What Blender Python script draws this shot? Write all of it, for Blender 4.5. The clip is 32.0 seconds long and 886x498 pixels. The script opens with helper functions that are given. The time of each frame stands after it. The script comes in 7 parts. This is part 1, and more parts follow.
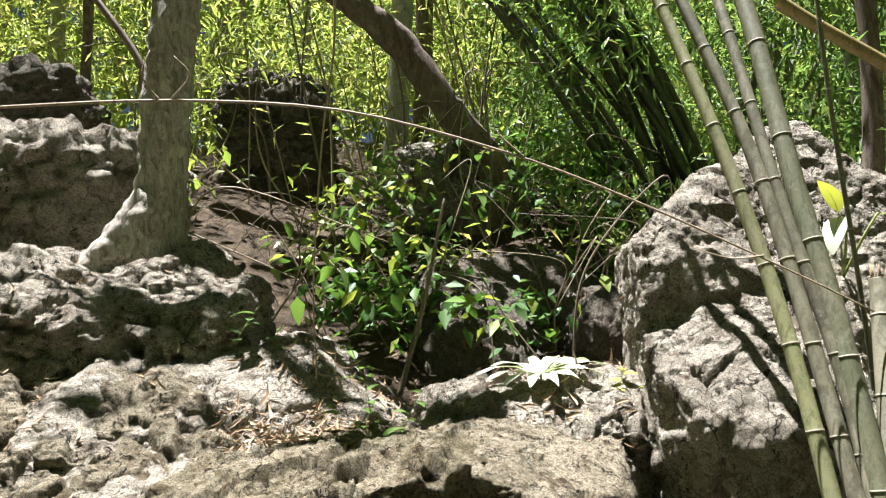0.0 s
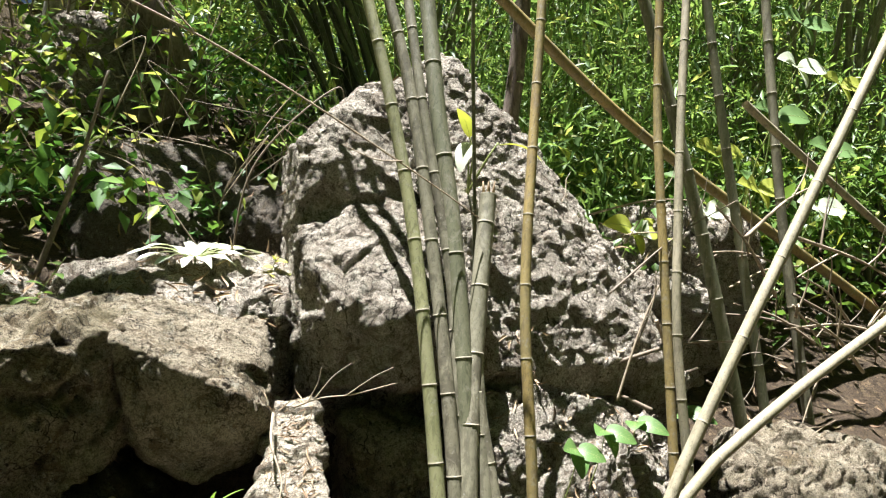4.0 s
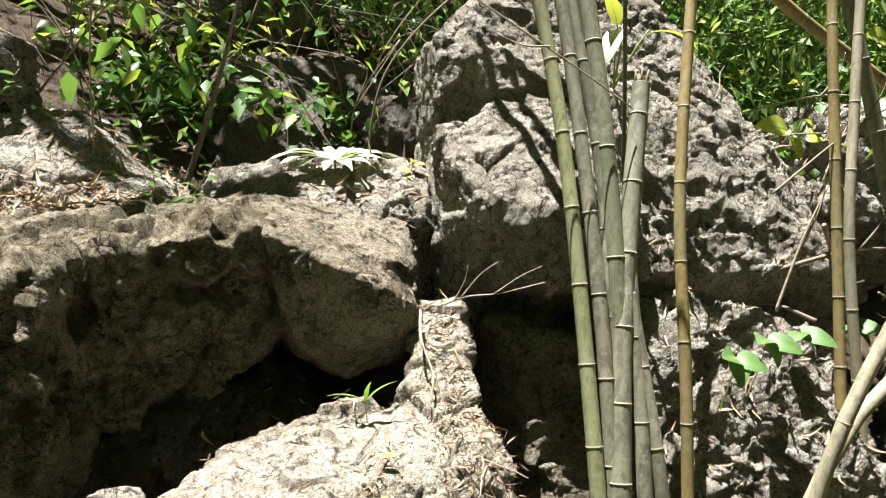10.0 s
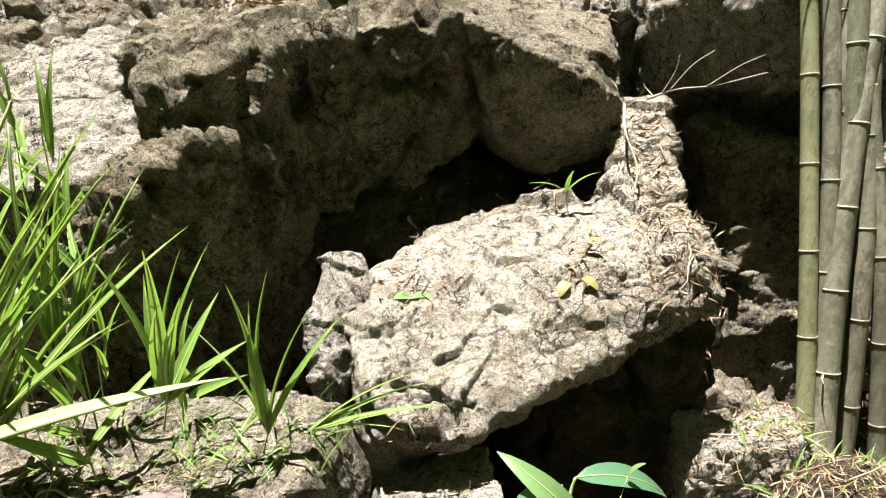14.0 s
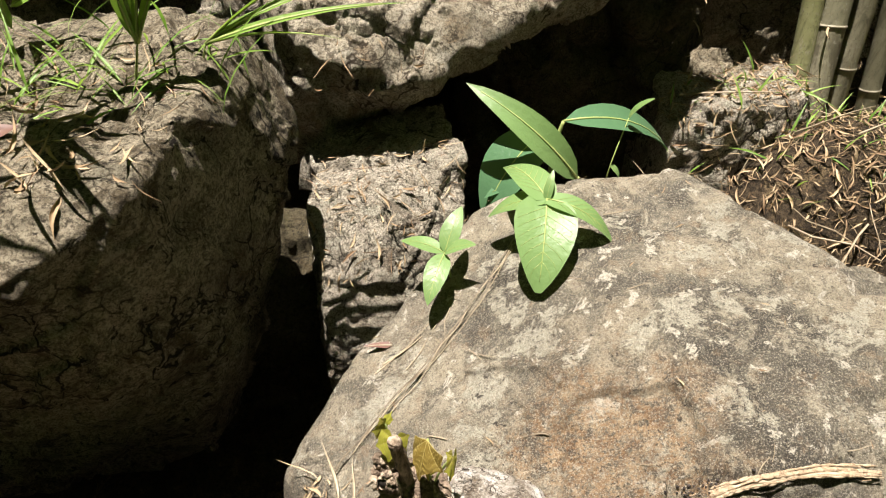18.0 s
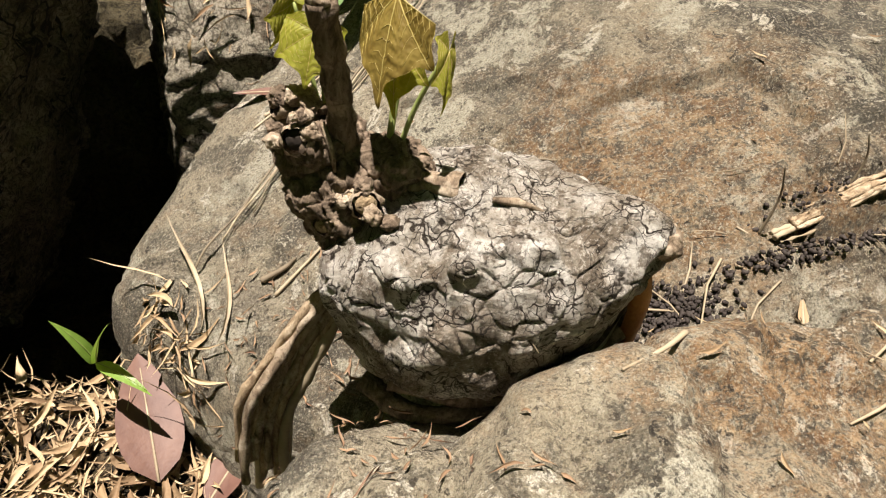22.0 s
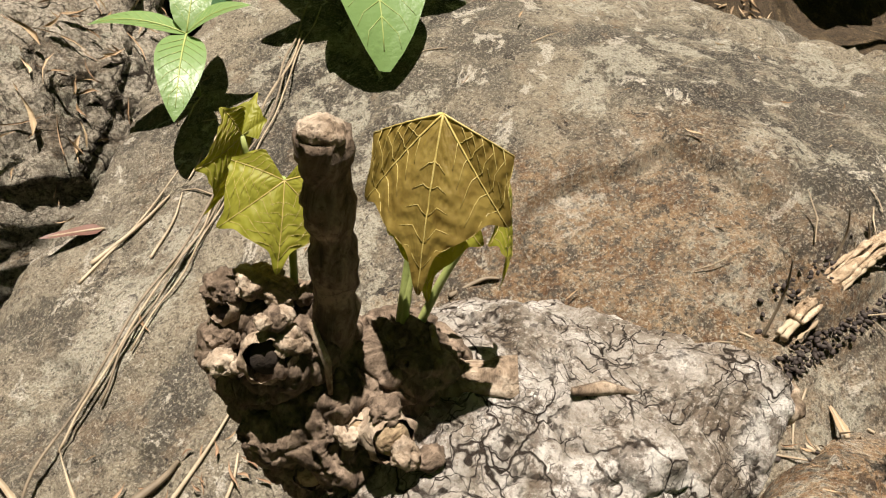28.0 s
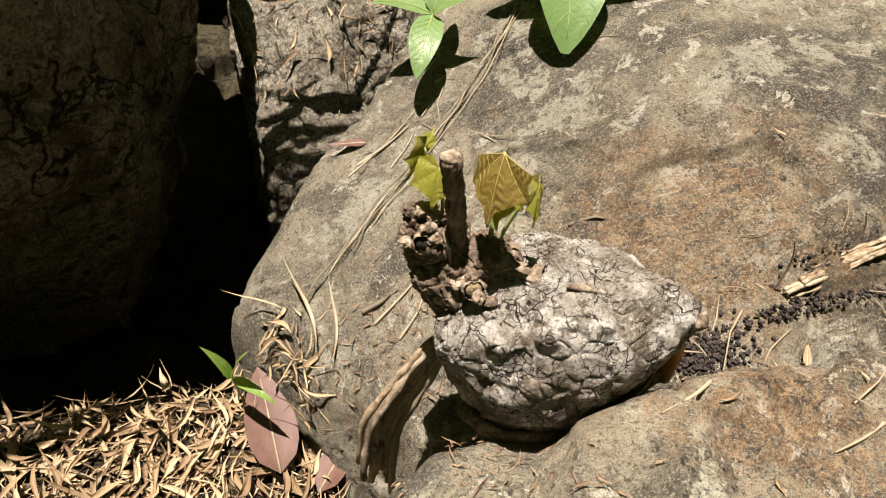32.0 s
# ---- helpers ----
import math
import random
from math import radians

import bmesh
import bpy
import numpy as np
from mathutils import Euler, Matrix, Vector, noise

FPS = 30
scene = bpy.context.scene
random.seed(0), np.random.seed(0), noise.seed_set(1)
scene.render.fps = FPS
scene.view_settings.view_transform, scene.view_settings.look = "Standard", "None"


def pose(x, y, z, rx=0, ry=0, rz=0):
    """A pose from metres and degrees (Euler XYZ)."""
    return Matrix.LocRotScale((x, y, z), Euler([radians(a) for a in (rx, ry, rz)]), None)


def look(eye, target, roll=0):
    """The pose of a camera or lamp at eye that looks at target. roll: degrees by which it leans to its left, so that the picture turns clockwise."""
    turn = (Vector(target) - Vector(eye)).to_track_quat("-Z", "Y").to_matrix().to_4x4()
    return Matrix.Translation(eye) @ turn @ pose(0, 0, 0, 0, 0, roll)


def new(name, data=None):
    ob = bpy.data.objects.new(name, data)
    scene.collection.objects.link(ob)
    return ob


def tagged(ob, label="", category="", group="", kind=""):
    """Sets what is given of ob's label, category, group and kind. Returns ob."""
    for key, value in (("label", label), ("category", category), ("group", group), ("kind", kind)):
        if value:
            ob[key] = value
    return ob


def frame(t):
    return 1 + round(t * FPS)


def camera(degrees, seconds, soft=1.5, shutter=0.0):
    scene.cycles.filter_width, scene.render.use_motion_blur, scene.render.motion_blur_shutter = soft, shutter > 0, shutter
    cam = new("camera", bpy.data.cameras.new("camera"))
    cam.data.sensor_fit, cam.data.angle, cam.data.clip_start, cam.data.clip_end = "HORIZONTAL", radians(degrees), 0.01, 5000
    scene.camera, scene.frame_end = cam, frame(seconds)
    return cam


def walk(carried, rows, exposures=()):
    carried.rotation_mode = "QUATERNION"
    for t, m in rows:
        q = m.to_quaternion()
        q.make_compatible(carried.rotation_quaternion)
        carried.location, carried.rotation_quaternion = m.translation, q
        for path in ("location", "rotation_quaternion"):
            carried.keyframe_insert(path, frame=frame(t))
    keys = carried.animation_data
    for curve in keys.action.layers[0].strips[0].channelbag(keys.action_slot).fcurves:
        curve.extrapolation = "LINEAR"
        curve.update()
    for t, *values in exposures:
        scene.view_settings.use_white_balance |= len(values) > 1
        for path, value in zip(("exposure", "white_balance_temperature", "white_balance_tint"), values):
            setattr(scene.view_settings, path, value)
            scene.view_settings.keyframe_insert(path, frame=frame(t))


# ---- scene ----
cam = camera(64.0, 32.0, soft=1.15)
PATH = [
    (0, (0.125, -0.038, 1.641), (0.048, 1.96, 1.685), -4.2),
    (0.5, (0.134, -0.035, 1.632), (0.191, 1.964, 1.641), -3.8),
    (1, (0.141, -0.086, 1.62), (0.313, 1.906, 1.596), -2.3),
    (1.5, (0.138, -0.202, 1.591), (0.416, 1.779, 1.572), -0.3),
    (2, (0.151, -0.229, 1.568), (0.484, 1.742, 1.505), 0.2),
    (2.5, (0.171, -0.21, 1.552), (0.695, 1.716, 1.431), 0.7),
    (3, (0.211, -0.211, 1.551), (0.978, 1.631, 1.416), 2.2),
    (3.5, (0.209, -0.211, 1.549), (1.034, 1.605, 1.407), 2.7),
    (4, (0.177, -0.212, 1.54), (0.952, 1.623, 1.351), 3.0),
    (4.5, (0.167, -0.21, 1.528), (0.85, 1.657, 1.317), 2.0),
    (6.5, (0.15, -0.17, 1.482), (0.788, 1.712, 1.256), 1.1),
    (7, (0.146, -0.161, 1.472), (0.771, 1.72, 1.211), 1.2),
    (7.5, (0.139, -0.154, 1.47), (0.729, 1.734, 1.175), 0.8),
    (8, (0.13, -0.145, 1.455), (0.697, 1.747, 1.143), 0.9),
    (8.5, (0.118, -0.138, 1.445), (0.661, 1.761, 1.132), 0.7),
    (9, (0.112, -0.134, 1.436), (0.654, 1.763, 1.106), 0.8),
    (9.5, (0.114, -0.127, 1.427), (0.615, 1.78, 1.094), 0.7),
    (10, (0.106, -0.101, 1.416), (0.577, 1.802, 1.02), 1.2),
    (10.5, (0.084, -0.075, 1.39), (0.444, 1.821, 0.863), 0.5),
    (11, (0.068, -0.058, 1.339), (0.327, 1.825, 0.717), 0.4),
    (11.5, (0.049, -0.065, 1.318), (0.286, 1.816, 0.678), 0.8),
    (12, (0.023, -0.085, 1.314), (0.218, 1.8, 0.675), 1.0),
    (12.5, (0.014, -0.092, 1.316), (0.165, 1.789, 0.654), 0.4),
    (13, (0.008, -0.104, 1.312), (0.078, 1.762, 0.595), -1.3),
    (13.5, (0.035, -0.075, 1.282), (-0.04, 1.757, 0.482), -2.8),
    (14, (0.011, -0.113, 1.272), (0.002, 1.713, 0.455), -1.8),
    (14.5, (-0.007, -0.123, 1.252), (-0.072, 1.7, 0.432), -2.1),
    (16.5, (-0.022, -0.078, 1.183), (-0.146, 1.648, 0.18), -5.5),
    (17, (-0.025, -0.026, 1.138), (-0.078, 1.616, -0.004), -5.1),
    (17.5, (-0.037, 0.041, 1.038), (0.016, 1.582, -0.236), -4.1),
    (18, (-0.048, 0.094, 0.899), (0.14, 1.506, -0.505), 1.5),
    (18.5, (-0.052, 0.114, 0.796), (0.214, 1.454, -0.664), 5.6),
    (19, (-0.059, 0.137, 0.711), (0.283, 1.432, -0.774), 8.2),
    (19.5, (-0.052, 0.143, 0.642), (0.334, 1.369, -0.89), 9.3),
    (20, (-0.053, 0.157, 0.581), (0.379, 1.375, -0.945), 8.8),
    (20.5, (-0.081, 0.157, 0.539), (0.358, 1.403, -0.963), 9.2),
    (21, (-0.088, 0.156, 0.514), (0.389, 1.467, -0.919), 11.2),
    (21.5, (-0.086, 0.165, 0.527), (0.373, 1.465, -0.922), 8.9),
    (22, (-0.08, 0.162, 0.517), (0.46, 1.411, -0.949), 10.7),
    (22.5, (-0.073, 0.165, 0.517), (0.534, 1.369, -0.96), 10.4),
    (23, (-0.086, 0.158, 0.523), (0.541, 1.384, -0.928), 11.0),
    (23.5, (-0.086, 0.162, 0.507), (0.625, 1.363, -0.925), 12.2),
    (24, (-0.105, 0.186, 0.484), (0.621, 1.371, -0.953), 11.7),
    (24.5, (-0.109, 0.191, 0.496), (0.634, 1.385, -0.926), 11.7),
    (26.5, (-0.101, 0.214, 0.503), (0.682, 1.402, -0.902), 10.8),
    (27, (-0.11, 0.237, 0.5), (0.749, 1.415, -0.869), 13.5),
    (27.5, (-0.12, 0.254, 0.487), (0.877, 1.483, -0.736), 14.1),
    (28, (-0.106, 0.282, 0.463), (0.968, 1.444, -0.762), 15.2),
    (28.5, (-0.116, 0.299, 0.472), (0.935, 1.486, -0.747), 13.8),
    (29, (-0.115, 0.302, 0.474), (0.941, 1.488, -0.742), 12.6),
    (29.5, (-0.116, 0.296, 0.475), (0.894, 1.491, -0.771), 12.9),
    (30, (-0.12, 0.288, 0.474), (0.794, 1.483, -0.844), 13.5),
    (30.5, (-0.125, 0.263, 0.486), (0.632, 1.491, -0.899), 12.0),
    (31, (-0.13, 0.227, 0.514), (0.505, 1.448, -0.938), 11.8),
    (31.5, (-0.128, 0.188, 0.561), (0.419, 1.404, -0.929), 11.1),
    (32, (-0.131, 0.145, 0.628), (0.31, 1.36, -0.898), 8.4),
]
walk(cam, [(t, look(eye, target, roll)) for t, eye, target, roll in PATH], [(0, 1.68, 5800, 15), (16, 1.52, 6000, 15), (19, 0.80, 6700, 15), (24, 0.78, 6750, 15), (28, 0.68, 6800, 16), (32, 0.72, 6800, 16)])

# ---- light ----
SUN_TO = Vector((-0.12, 0.15, 1.0)).normalized()
world = bpy.data.worlds.new("sky")
scene.world = world
world.use_nodes = True
wn = world.node_tree
wn.nodes.clear()
sky = wn.nodes.new("ShaderNodeTexSky")
sky.sky_type = "NISHITA"
sky.sun_disc = False
sky.sun_elevation = math.asin(SUN_TO.z)
sky.sun_rotation = math.atan2(SUN_TO.x, SUN_TO.y)
wb = wn.nodes.new("ShaderNodeBackground")
wb.inputs["Strength"].default_value = 0.007
wo = wn.nodes.new("ShaderNodeOutputWorld")
wn.links.new(sky.outputs[0], wb.inputs[0])
wn.links.new(wb.outputs[0], wo.inputs[0])
sun = new("sun", bpy.data.lights.new("sun", "SUN"))
sun.data.energy = 7.5
sun.data.angle = radians(0.55)
sun.data.color = (1.0, 0.95, 0.86)
sun.matrix_world = look(Vector((0, 0, 12)) + SUN_TO * 8, (0, 0, 12))

# ---- numbers ----
rng = np.random.default_rng(7)


def gnoise(P, seed=0):
    """Gradient noise, about -1 to 1, at rows of points."""
    I = np.floor(P).astype(np.int64)
    f = P - I
    w = f * f * f * (f * (f * 6 - 15) + 10)
    out = np.zeros(len(P))
    for dx in (0, 1):
        for dy in (0, 1):
            for dz in (0, 1):
                h = ((I[:, 0] + dx) * 374761393 + (I[:, 1] + dy) * 668265263 + (I[:, 2] + dz) * 2147483647 + seed * 974634347) & 0xFFFFFFFF
                h = ((h ^ (h >> 13)) * 1274126177) & 0xFFFFFFFF
                h ^= h >> 16
                g = np.stack([(h & 255) / 127.5 - 1, ((h >> 8) & 255) / 127.5 - 1, ((h >> 16) & 255) / 127.5 - 1], -1)
                d = (g * (f - np.array([dx, dy, dz]))).sum(1)
                k = (w[:, 0] if dx else 1 - w[:, 0]) * (w[:, 1] if dy else 1 - w[:, 1]) * (w[:, 2] if dz else 1 - w[:, 2])
                out += d * k
    return out * 1.25


def fbm(P, octaves=4, seed=0, gain=0.5):
    out, a = np.zeros(len(P)), 1.0
    for i in range(octaves):
        out += a * gnoise(P * 2.03**i + 17.3 * i, seed + i)
        a *= gain
    return out


def smooth(a, b, x):
    t = np.clip((x - a) / (b - a), 0, 1)
    return t * t * (3 - 2 * t)


def turn(rx, ry, rz):
    return np.array(Euler((radians(rx), radians(ry), radians(rz))).to_matrix())


# ---- meshes ----
def solid(name, V, F, mat, parent=None, label="", flat=False):
    """Rows of points and of quads or triangles as one mesh object, under parent if one is given."""
    me = bpy.data.meshes.new(name)
    V, F = np.asarray(V, float), np.asarray(F, int)
    k = F.shape[1]
    me.vertices.add(len(V))
    me.vertices.foreach_set("co", V.ravel())
    me.loops.add(F.size)
    me.loops.foreach_set("vertex_index", F.ravel())
    me.polygons.add(len(F))
    me.polygons.foreach_set("loop_start", np.arange(0, F.size, k))
    me.polygons.foreach_set("use_smooth", np.full(len(F), not flat))
    me.materials.append(mat)
    me.update(calc_edges=True)
    me.validate()
    ob = new(name, me)
    if parent is not None:
        ob.parent = parent
    if label:
        ob["label"] = label
    return ob


def thing(name, at, label, category, group="", kind=""):
    ob = new(name)
    ob.empty_display_size = 0.05
    ob.location = at
    return tagged(ob, label, category, group, kind)


def tube(path, radii, n=10, cap=True, seed=None, rough=0.0, freq=20.0, flute=0.0, lobes=5):
    """A swept round bar through the points of path."""
    P = np.asarray(path, float)
    R = np.broadcast_to(np.asarray(radii, float), (len(P),))
    T = np.gradient(P, axis=0)
    T /= np.linalg.norm(T, axis=1)[:, None] + 1e-12
    ref = np.array([0.0, 0.0, 1.0]) if abs(T[0, 2]) < 0.8 else np.array([1.0, 0.0, 0.0])
    a = np.linspace(0, 2 * np.pi, n, endpoint=False)
    V = []
    x = ref - T[0] * (ref @ T[0])
    for p, t, r in zip(P, T, R):
        x = x - t * (x @ t)
        x /= np.linalg.norm(x)
        y = np.cross(t, x)
        rr = r * (1 + flute * np.cos(lobes * a))
        V.append(p + rr[:, None] * (np.cos(a)[:, None] * x + np.sin(a)[:, None] * y))
    V = np.concatenate(V)
    if rough:
        c = np.repeat(P, n, axis=0)
        d = V - c
        V = V + d / (np.linalg.norm(d, axis=1)[:, None] + 1e-9) * (rough * fbm(V * freq, 4, seed or 1))[:, None]
    m = len(P)
    i, j = np.meshgrid(np.arange(m - 1), np.arange(n), indexing="ij")
    q = np.stack([i * n + j, i * n + (j + 1) % n, (i + 1) * n + (j + 1) % n, (i + 1) * n + j], -1).reshape(-1, 4)
    if cap:
        V = np.concatenate([V, [P[0], P[-1]]])
        k = np.arange(n)
        z = len(V)
        q = np.concatenate([q, np.stack([(k + 1) % n, k, np.full(n, z - 2), np.full(n, z - 2)], -1), np.stack([(m - 1) * n + k, (m - 1) * n + (k + 1) % n, np.full(n, z - 1), np.full(n, z - 1)], -1)])
    return V, q


def tube_ob(name, path, radii, mat, parent=None, label="", **k):
    V, F = tube(path, radii, **k)
    return solid(name, V, np.concatenate([F[:, :3], F[F[:, 2] != F[:, 3]][:, [0, 2, 3]]]), mat, parent, label)


def curve(points, n=24):
    """A smooth line through a few points."""
    P = np.asarray(points, float)
    P = np.concatenate([[2 * P[0] - P[1]], P, [2 * P[-1] - P[-2]]])
    out = []
    m = len(P) - 3
    for i in range(m):
        t = np.linspace(0, 1, max(2, n // m), endpoint=i == m - 1)[:, None]
        a, b, c, d = P[i : i + 4]
        out.append(0.5 * (2 * b + (c - a) * t + (2 * a - 5 * b + 4 * c - d) * t**2 + (3 * b - a - 3 * c + d) * t**3))
    return np.concatenate(out)


def leaf(length, width, kind="lance", n=6, fold=0.25, droop=0.3, cup=0.0, wave=0.0):
    """A leaf blade along +y from the origin, folded at its midrib. Quads."""
    t = np.linspace(0, 1, n + 1)
    if kind == "lance":
        w = np.sin(np.pi * t**0.55) ** 0.9
    elif kind == "oval":
        w = np.sin(np.pi * t**0.75) ** 0.75
    elif kind == "heart":
        w = np.sin(np.pi * np.clip(t * 0.93 + 0.05, 0, 1) ** 0.62) ** 0.7
    else:
        w = np.sin(np.pi * t**0.85) ** 1.1
    w = np.maximum(w, 0.015) * width / 2
    y = t * length
    z = -droop * length * t**2
    cols = np.array([-1, -0.5, 0, 0.5, 1.0])
    V = np.stack([cols[None, :] * w[:, None], np.repeat(y[:, None], 5, 1), z[:, None] + fold * np.abs(cols)[None, :] * w[:, None] - cup * (cols**2)[None, :] * w[:, None] + wave * width * np.sin(t * 9)[:, None] * cols[None, :]], -1).reshape(-1, 3)
    i, j = np.meshgrid(np.arange(n), np.arange(4), indexing="ij")
    F = np.stack([i * 5 + j, i * 5 + j + 1, (i + 1) * 5 + j + 1, (i + 1) * 5 + j], -1).reshape(-1, 4)
    return V, F


def flat_leaf(length, width, n=3, fold=0.2, droop=0.2):
    """A cheap leaf of two strips."""
    t = np.linspace(0, 1, n + 1)
    w = np.maximum(np.sin(np.pi * t**0.6) ** 0.9, 0.02) * width / 2
    c = np.array([-1, 0, 1.0])
    V = np.stack([c[None] * w[:, None], np.repeat((t * length)[:, None], 3, 1), (-droop * length * t**2)[:, None] + fold * np.abs(c)[None] * w[:, None]], -1).reshape(-1, 3)
    i, j = np.meshgrid(np.arange(n), np.arange(2), indexing="ij")
    return V, np.stack([i * 3 + j, i * 3 + j + 1, (i + 1) * 3 + j + 1, (i + 1) * 3 + j], -1).reshape(-1, 4)


def diamond(length, width, fold=0.25):
    """The cheapest leaf, for far foliage: two folded triangles."""
    w = width / 2
    return np.array([(0, 0, 0), (w, 0.42 * length, fold * w), (0, length, -0.12 * length), (-w, 0.42 * length, fold * w)]), np.array([(0, 1, 2), (0, 2, 3)])


def many(V, F, M, T):
    """Copies of one small mesh, turned by M (rows of 3 x 3) and set at T."""
    W = np.einsum("nij,vj->nvi", M, V) + T[:, None, :]
    G = F[None] + (np.arange(len(T)) * len(V))[:, None, None]
    return W.reshape(-1, 3), G.reshape(-1, F.shape[1])


def turns(n, r, up=60, size=(0.7, 1.3), tilt0=0.0):
    """Random turns: any heading, a tilt up to so many degrees, a roll, and a size."""
    yaw, pit, rol = r.uniform(0, 2 * np.pi, n), np.radians(tilt0 + r.uniform(-up, up, n)), np.radians(r.uniform(-up, up, n))
    cy, sy, cp, sp, cr, sr = np.cos(yaw), np.sin(yaw), np.cos(pit), np.sin(pit), np.cos(rol), np.sin(rol)
    o, l = np.zeros(n), np.ones(n)
    Z = np.stack([np.stack([cy, -sy, o], -1), np.stack([sy, cy, o], -1), np.stack([o, o, l], -1)], 1)
    X = np.stack([np.stack([l, o, o], -1), np.stack([o, cp, -sp], -1), np.stack([o, sp, cp], -1)], 1)
    Y = np.stack([np.stack([cr, o, sr], -1), np.stack([o, l, o], -1), np.stack([-sr, o, cr], -1)], 1)
    return Z @ X @ Y * r.uniform(*size, n)[:, None, None]

# ---- materials ----
class Mat:
    """A small builder of node materials in metres."""

    def __init__(self, name, rough=0.8, spec=0.3):
        self.m = bpy.data.materials.new(name)
        self.m.use_nodes = True
        self.t = self.m.node_tree
        self.b = self.t.nodes["Principled BSDF"]
        self.b.inputs["Roughness"].default_value = rough
        self.b.inputs["Specular IOR Level"].default_value = spec
        self.co = self.t.nodes.new("ShaderNodeTexCoord").outputs["Object"]
        self.height = None

    def node(self, kind, **values):
        n = self.t.nodes.new(kind)
        for k, v in values.items():
            n.inputs[k].default_value = v
        return n

    def link(self, a, b):
        self.t.links.new(a, b)

    def stretch(self, scale, rot=(0, 0, 0)):
        n = self.t.nodes.new("ShaderNodeMapping")
        n.inputs["Scale"].default_value = scale
        n.inputs["Rotation"].default_value = rot
        self.link(self.co, n.inputs["Vector"])
        return n.outputs[0]

    def noise(self, scale, detail=6, rough=0.6, distort=0.0, co=None):
        n = self.node("ShaderNodeTexNoise", Scale=scale, Detail=detail, Roughness=rough, Distortion=distort)
        self.link(co or self.co, n.inputs["Vector"])
        return n.outputs["Fac"]

    def cells(self, scale, feature="F1", co=None, rand=1.0):
        n = self.t.nodes.new("ShaderNodeTexVoronoi")
        n.feature = feature
        n.inputs["Scale"].default_value = scale
        n.inputs["Randomness"].default_value = rand
        self.link(co or self.co, n.inputs["Vector"])
        return n.outputs["Distance"]

    def warped(self, scale, much):
        n = self.node("ShaderNodeTexNoise", Scale=scale, Detail=4.0)
        self.link(self.co, n.inputs["Vector"])
        add = self.t.nodes.new("ShaderNodeVectorMath")
        add.operation = "MULTIPLY_ADD"
        self.link(n.outputs["Color"], add.inputs[0])
        add.inputs[1].default_value = (much, much, much)
        self.link(self.co, add.inputs[2])
        return add.outputs[0]

    def ramp(self, fac, stops):
        n = self.t.nodes.new("ShaderNodeValToRGB")
        e = n.color_ramp.elements
        while len(e) < len(stops):
            e.new(0.5)
        for el, (p, c) in zip(e, stops):
            el.position = p
            el.color = (*c, 1) if len(c) == 3 else c
        self.link(fac, n.inputs[0])
        return n.outputs[0]

    def step(self, fac, a, b):
        n = self.t.nodes.new("ShaderNodeMapRange")
        n.interpolation_type = "SMOOTHSTEP"
        n.inputs["From Min"].default_value, n.inputs["From Max"].default_value = a, b
        self.link(fac, n.inputs["Value"])
        return n.outputs[0]

    def mix(self, fac, a, b, how="MIX"):
        n = self.t.nodes.new("ShaderNodeMix")
        n.data_type, n.blend_type = "RGBA", how
        for s, v in (("Factor", fac), ("A", a), ("B", b)):
            i = [q for q in n.inputs if q.name == s and q.enabled][0]
            if isinstance(v, (int, float)):
                i.default_value = v
            elif isinstance(v, tuple):
                i.default_value = (*v, 1)
            else:
                self.link(v, i)
        return [q for q in n.outputs if q.enabled][0]

    def math(self, op, a, b):
        n = self.t.nodes.new("ShaderNodeMath")
        n.operation = op
        for i, v in enumerate((a, b)):
            if isinstance(v, (int, float)):
                n.inputs[i].default_value = v
            else:
                self.link(v, n.inputs[i])
        return n.outputs[0]

    def bump(self, h, dist, strength=1.0):
        n = self.node("ShaderNodeBump", Strength=strength, Distance=dist)
        self.link(h, n.inputs["Height"])
        if self.height is not None:
            self.link(self.height, n.inputs["Normal"])
        self.height = n.outputs[0]
        return self

    def random(self, island=False):
        if island:
            return self.t.nodes.new("ShaderNodeNewGeometry").outputs["Random Per Island"]
        return self.t.nodes.new("ShaderNodeObjectInfo").outputs["Random"]

    def done(self, color):
        if isinstance(color, tuple):
            self.b.inputs["Base Color"].default_value = (*color, 1)
        else:
            self.link(color, self.b.inputs["Base Color"])
        if self.height is not None:
            self.link(self.height, self.b.inputs["Normal"])
        return self.m


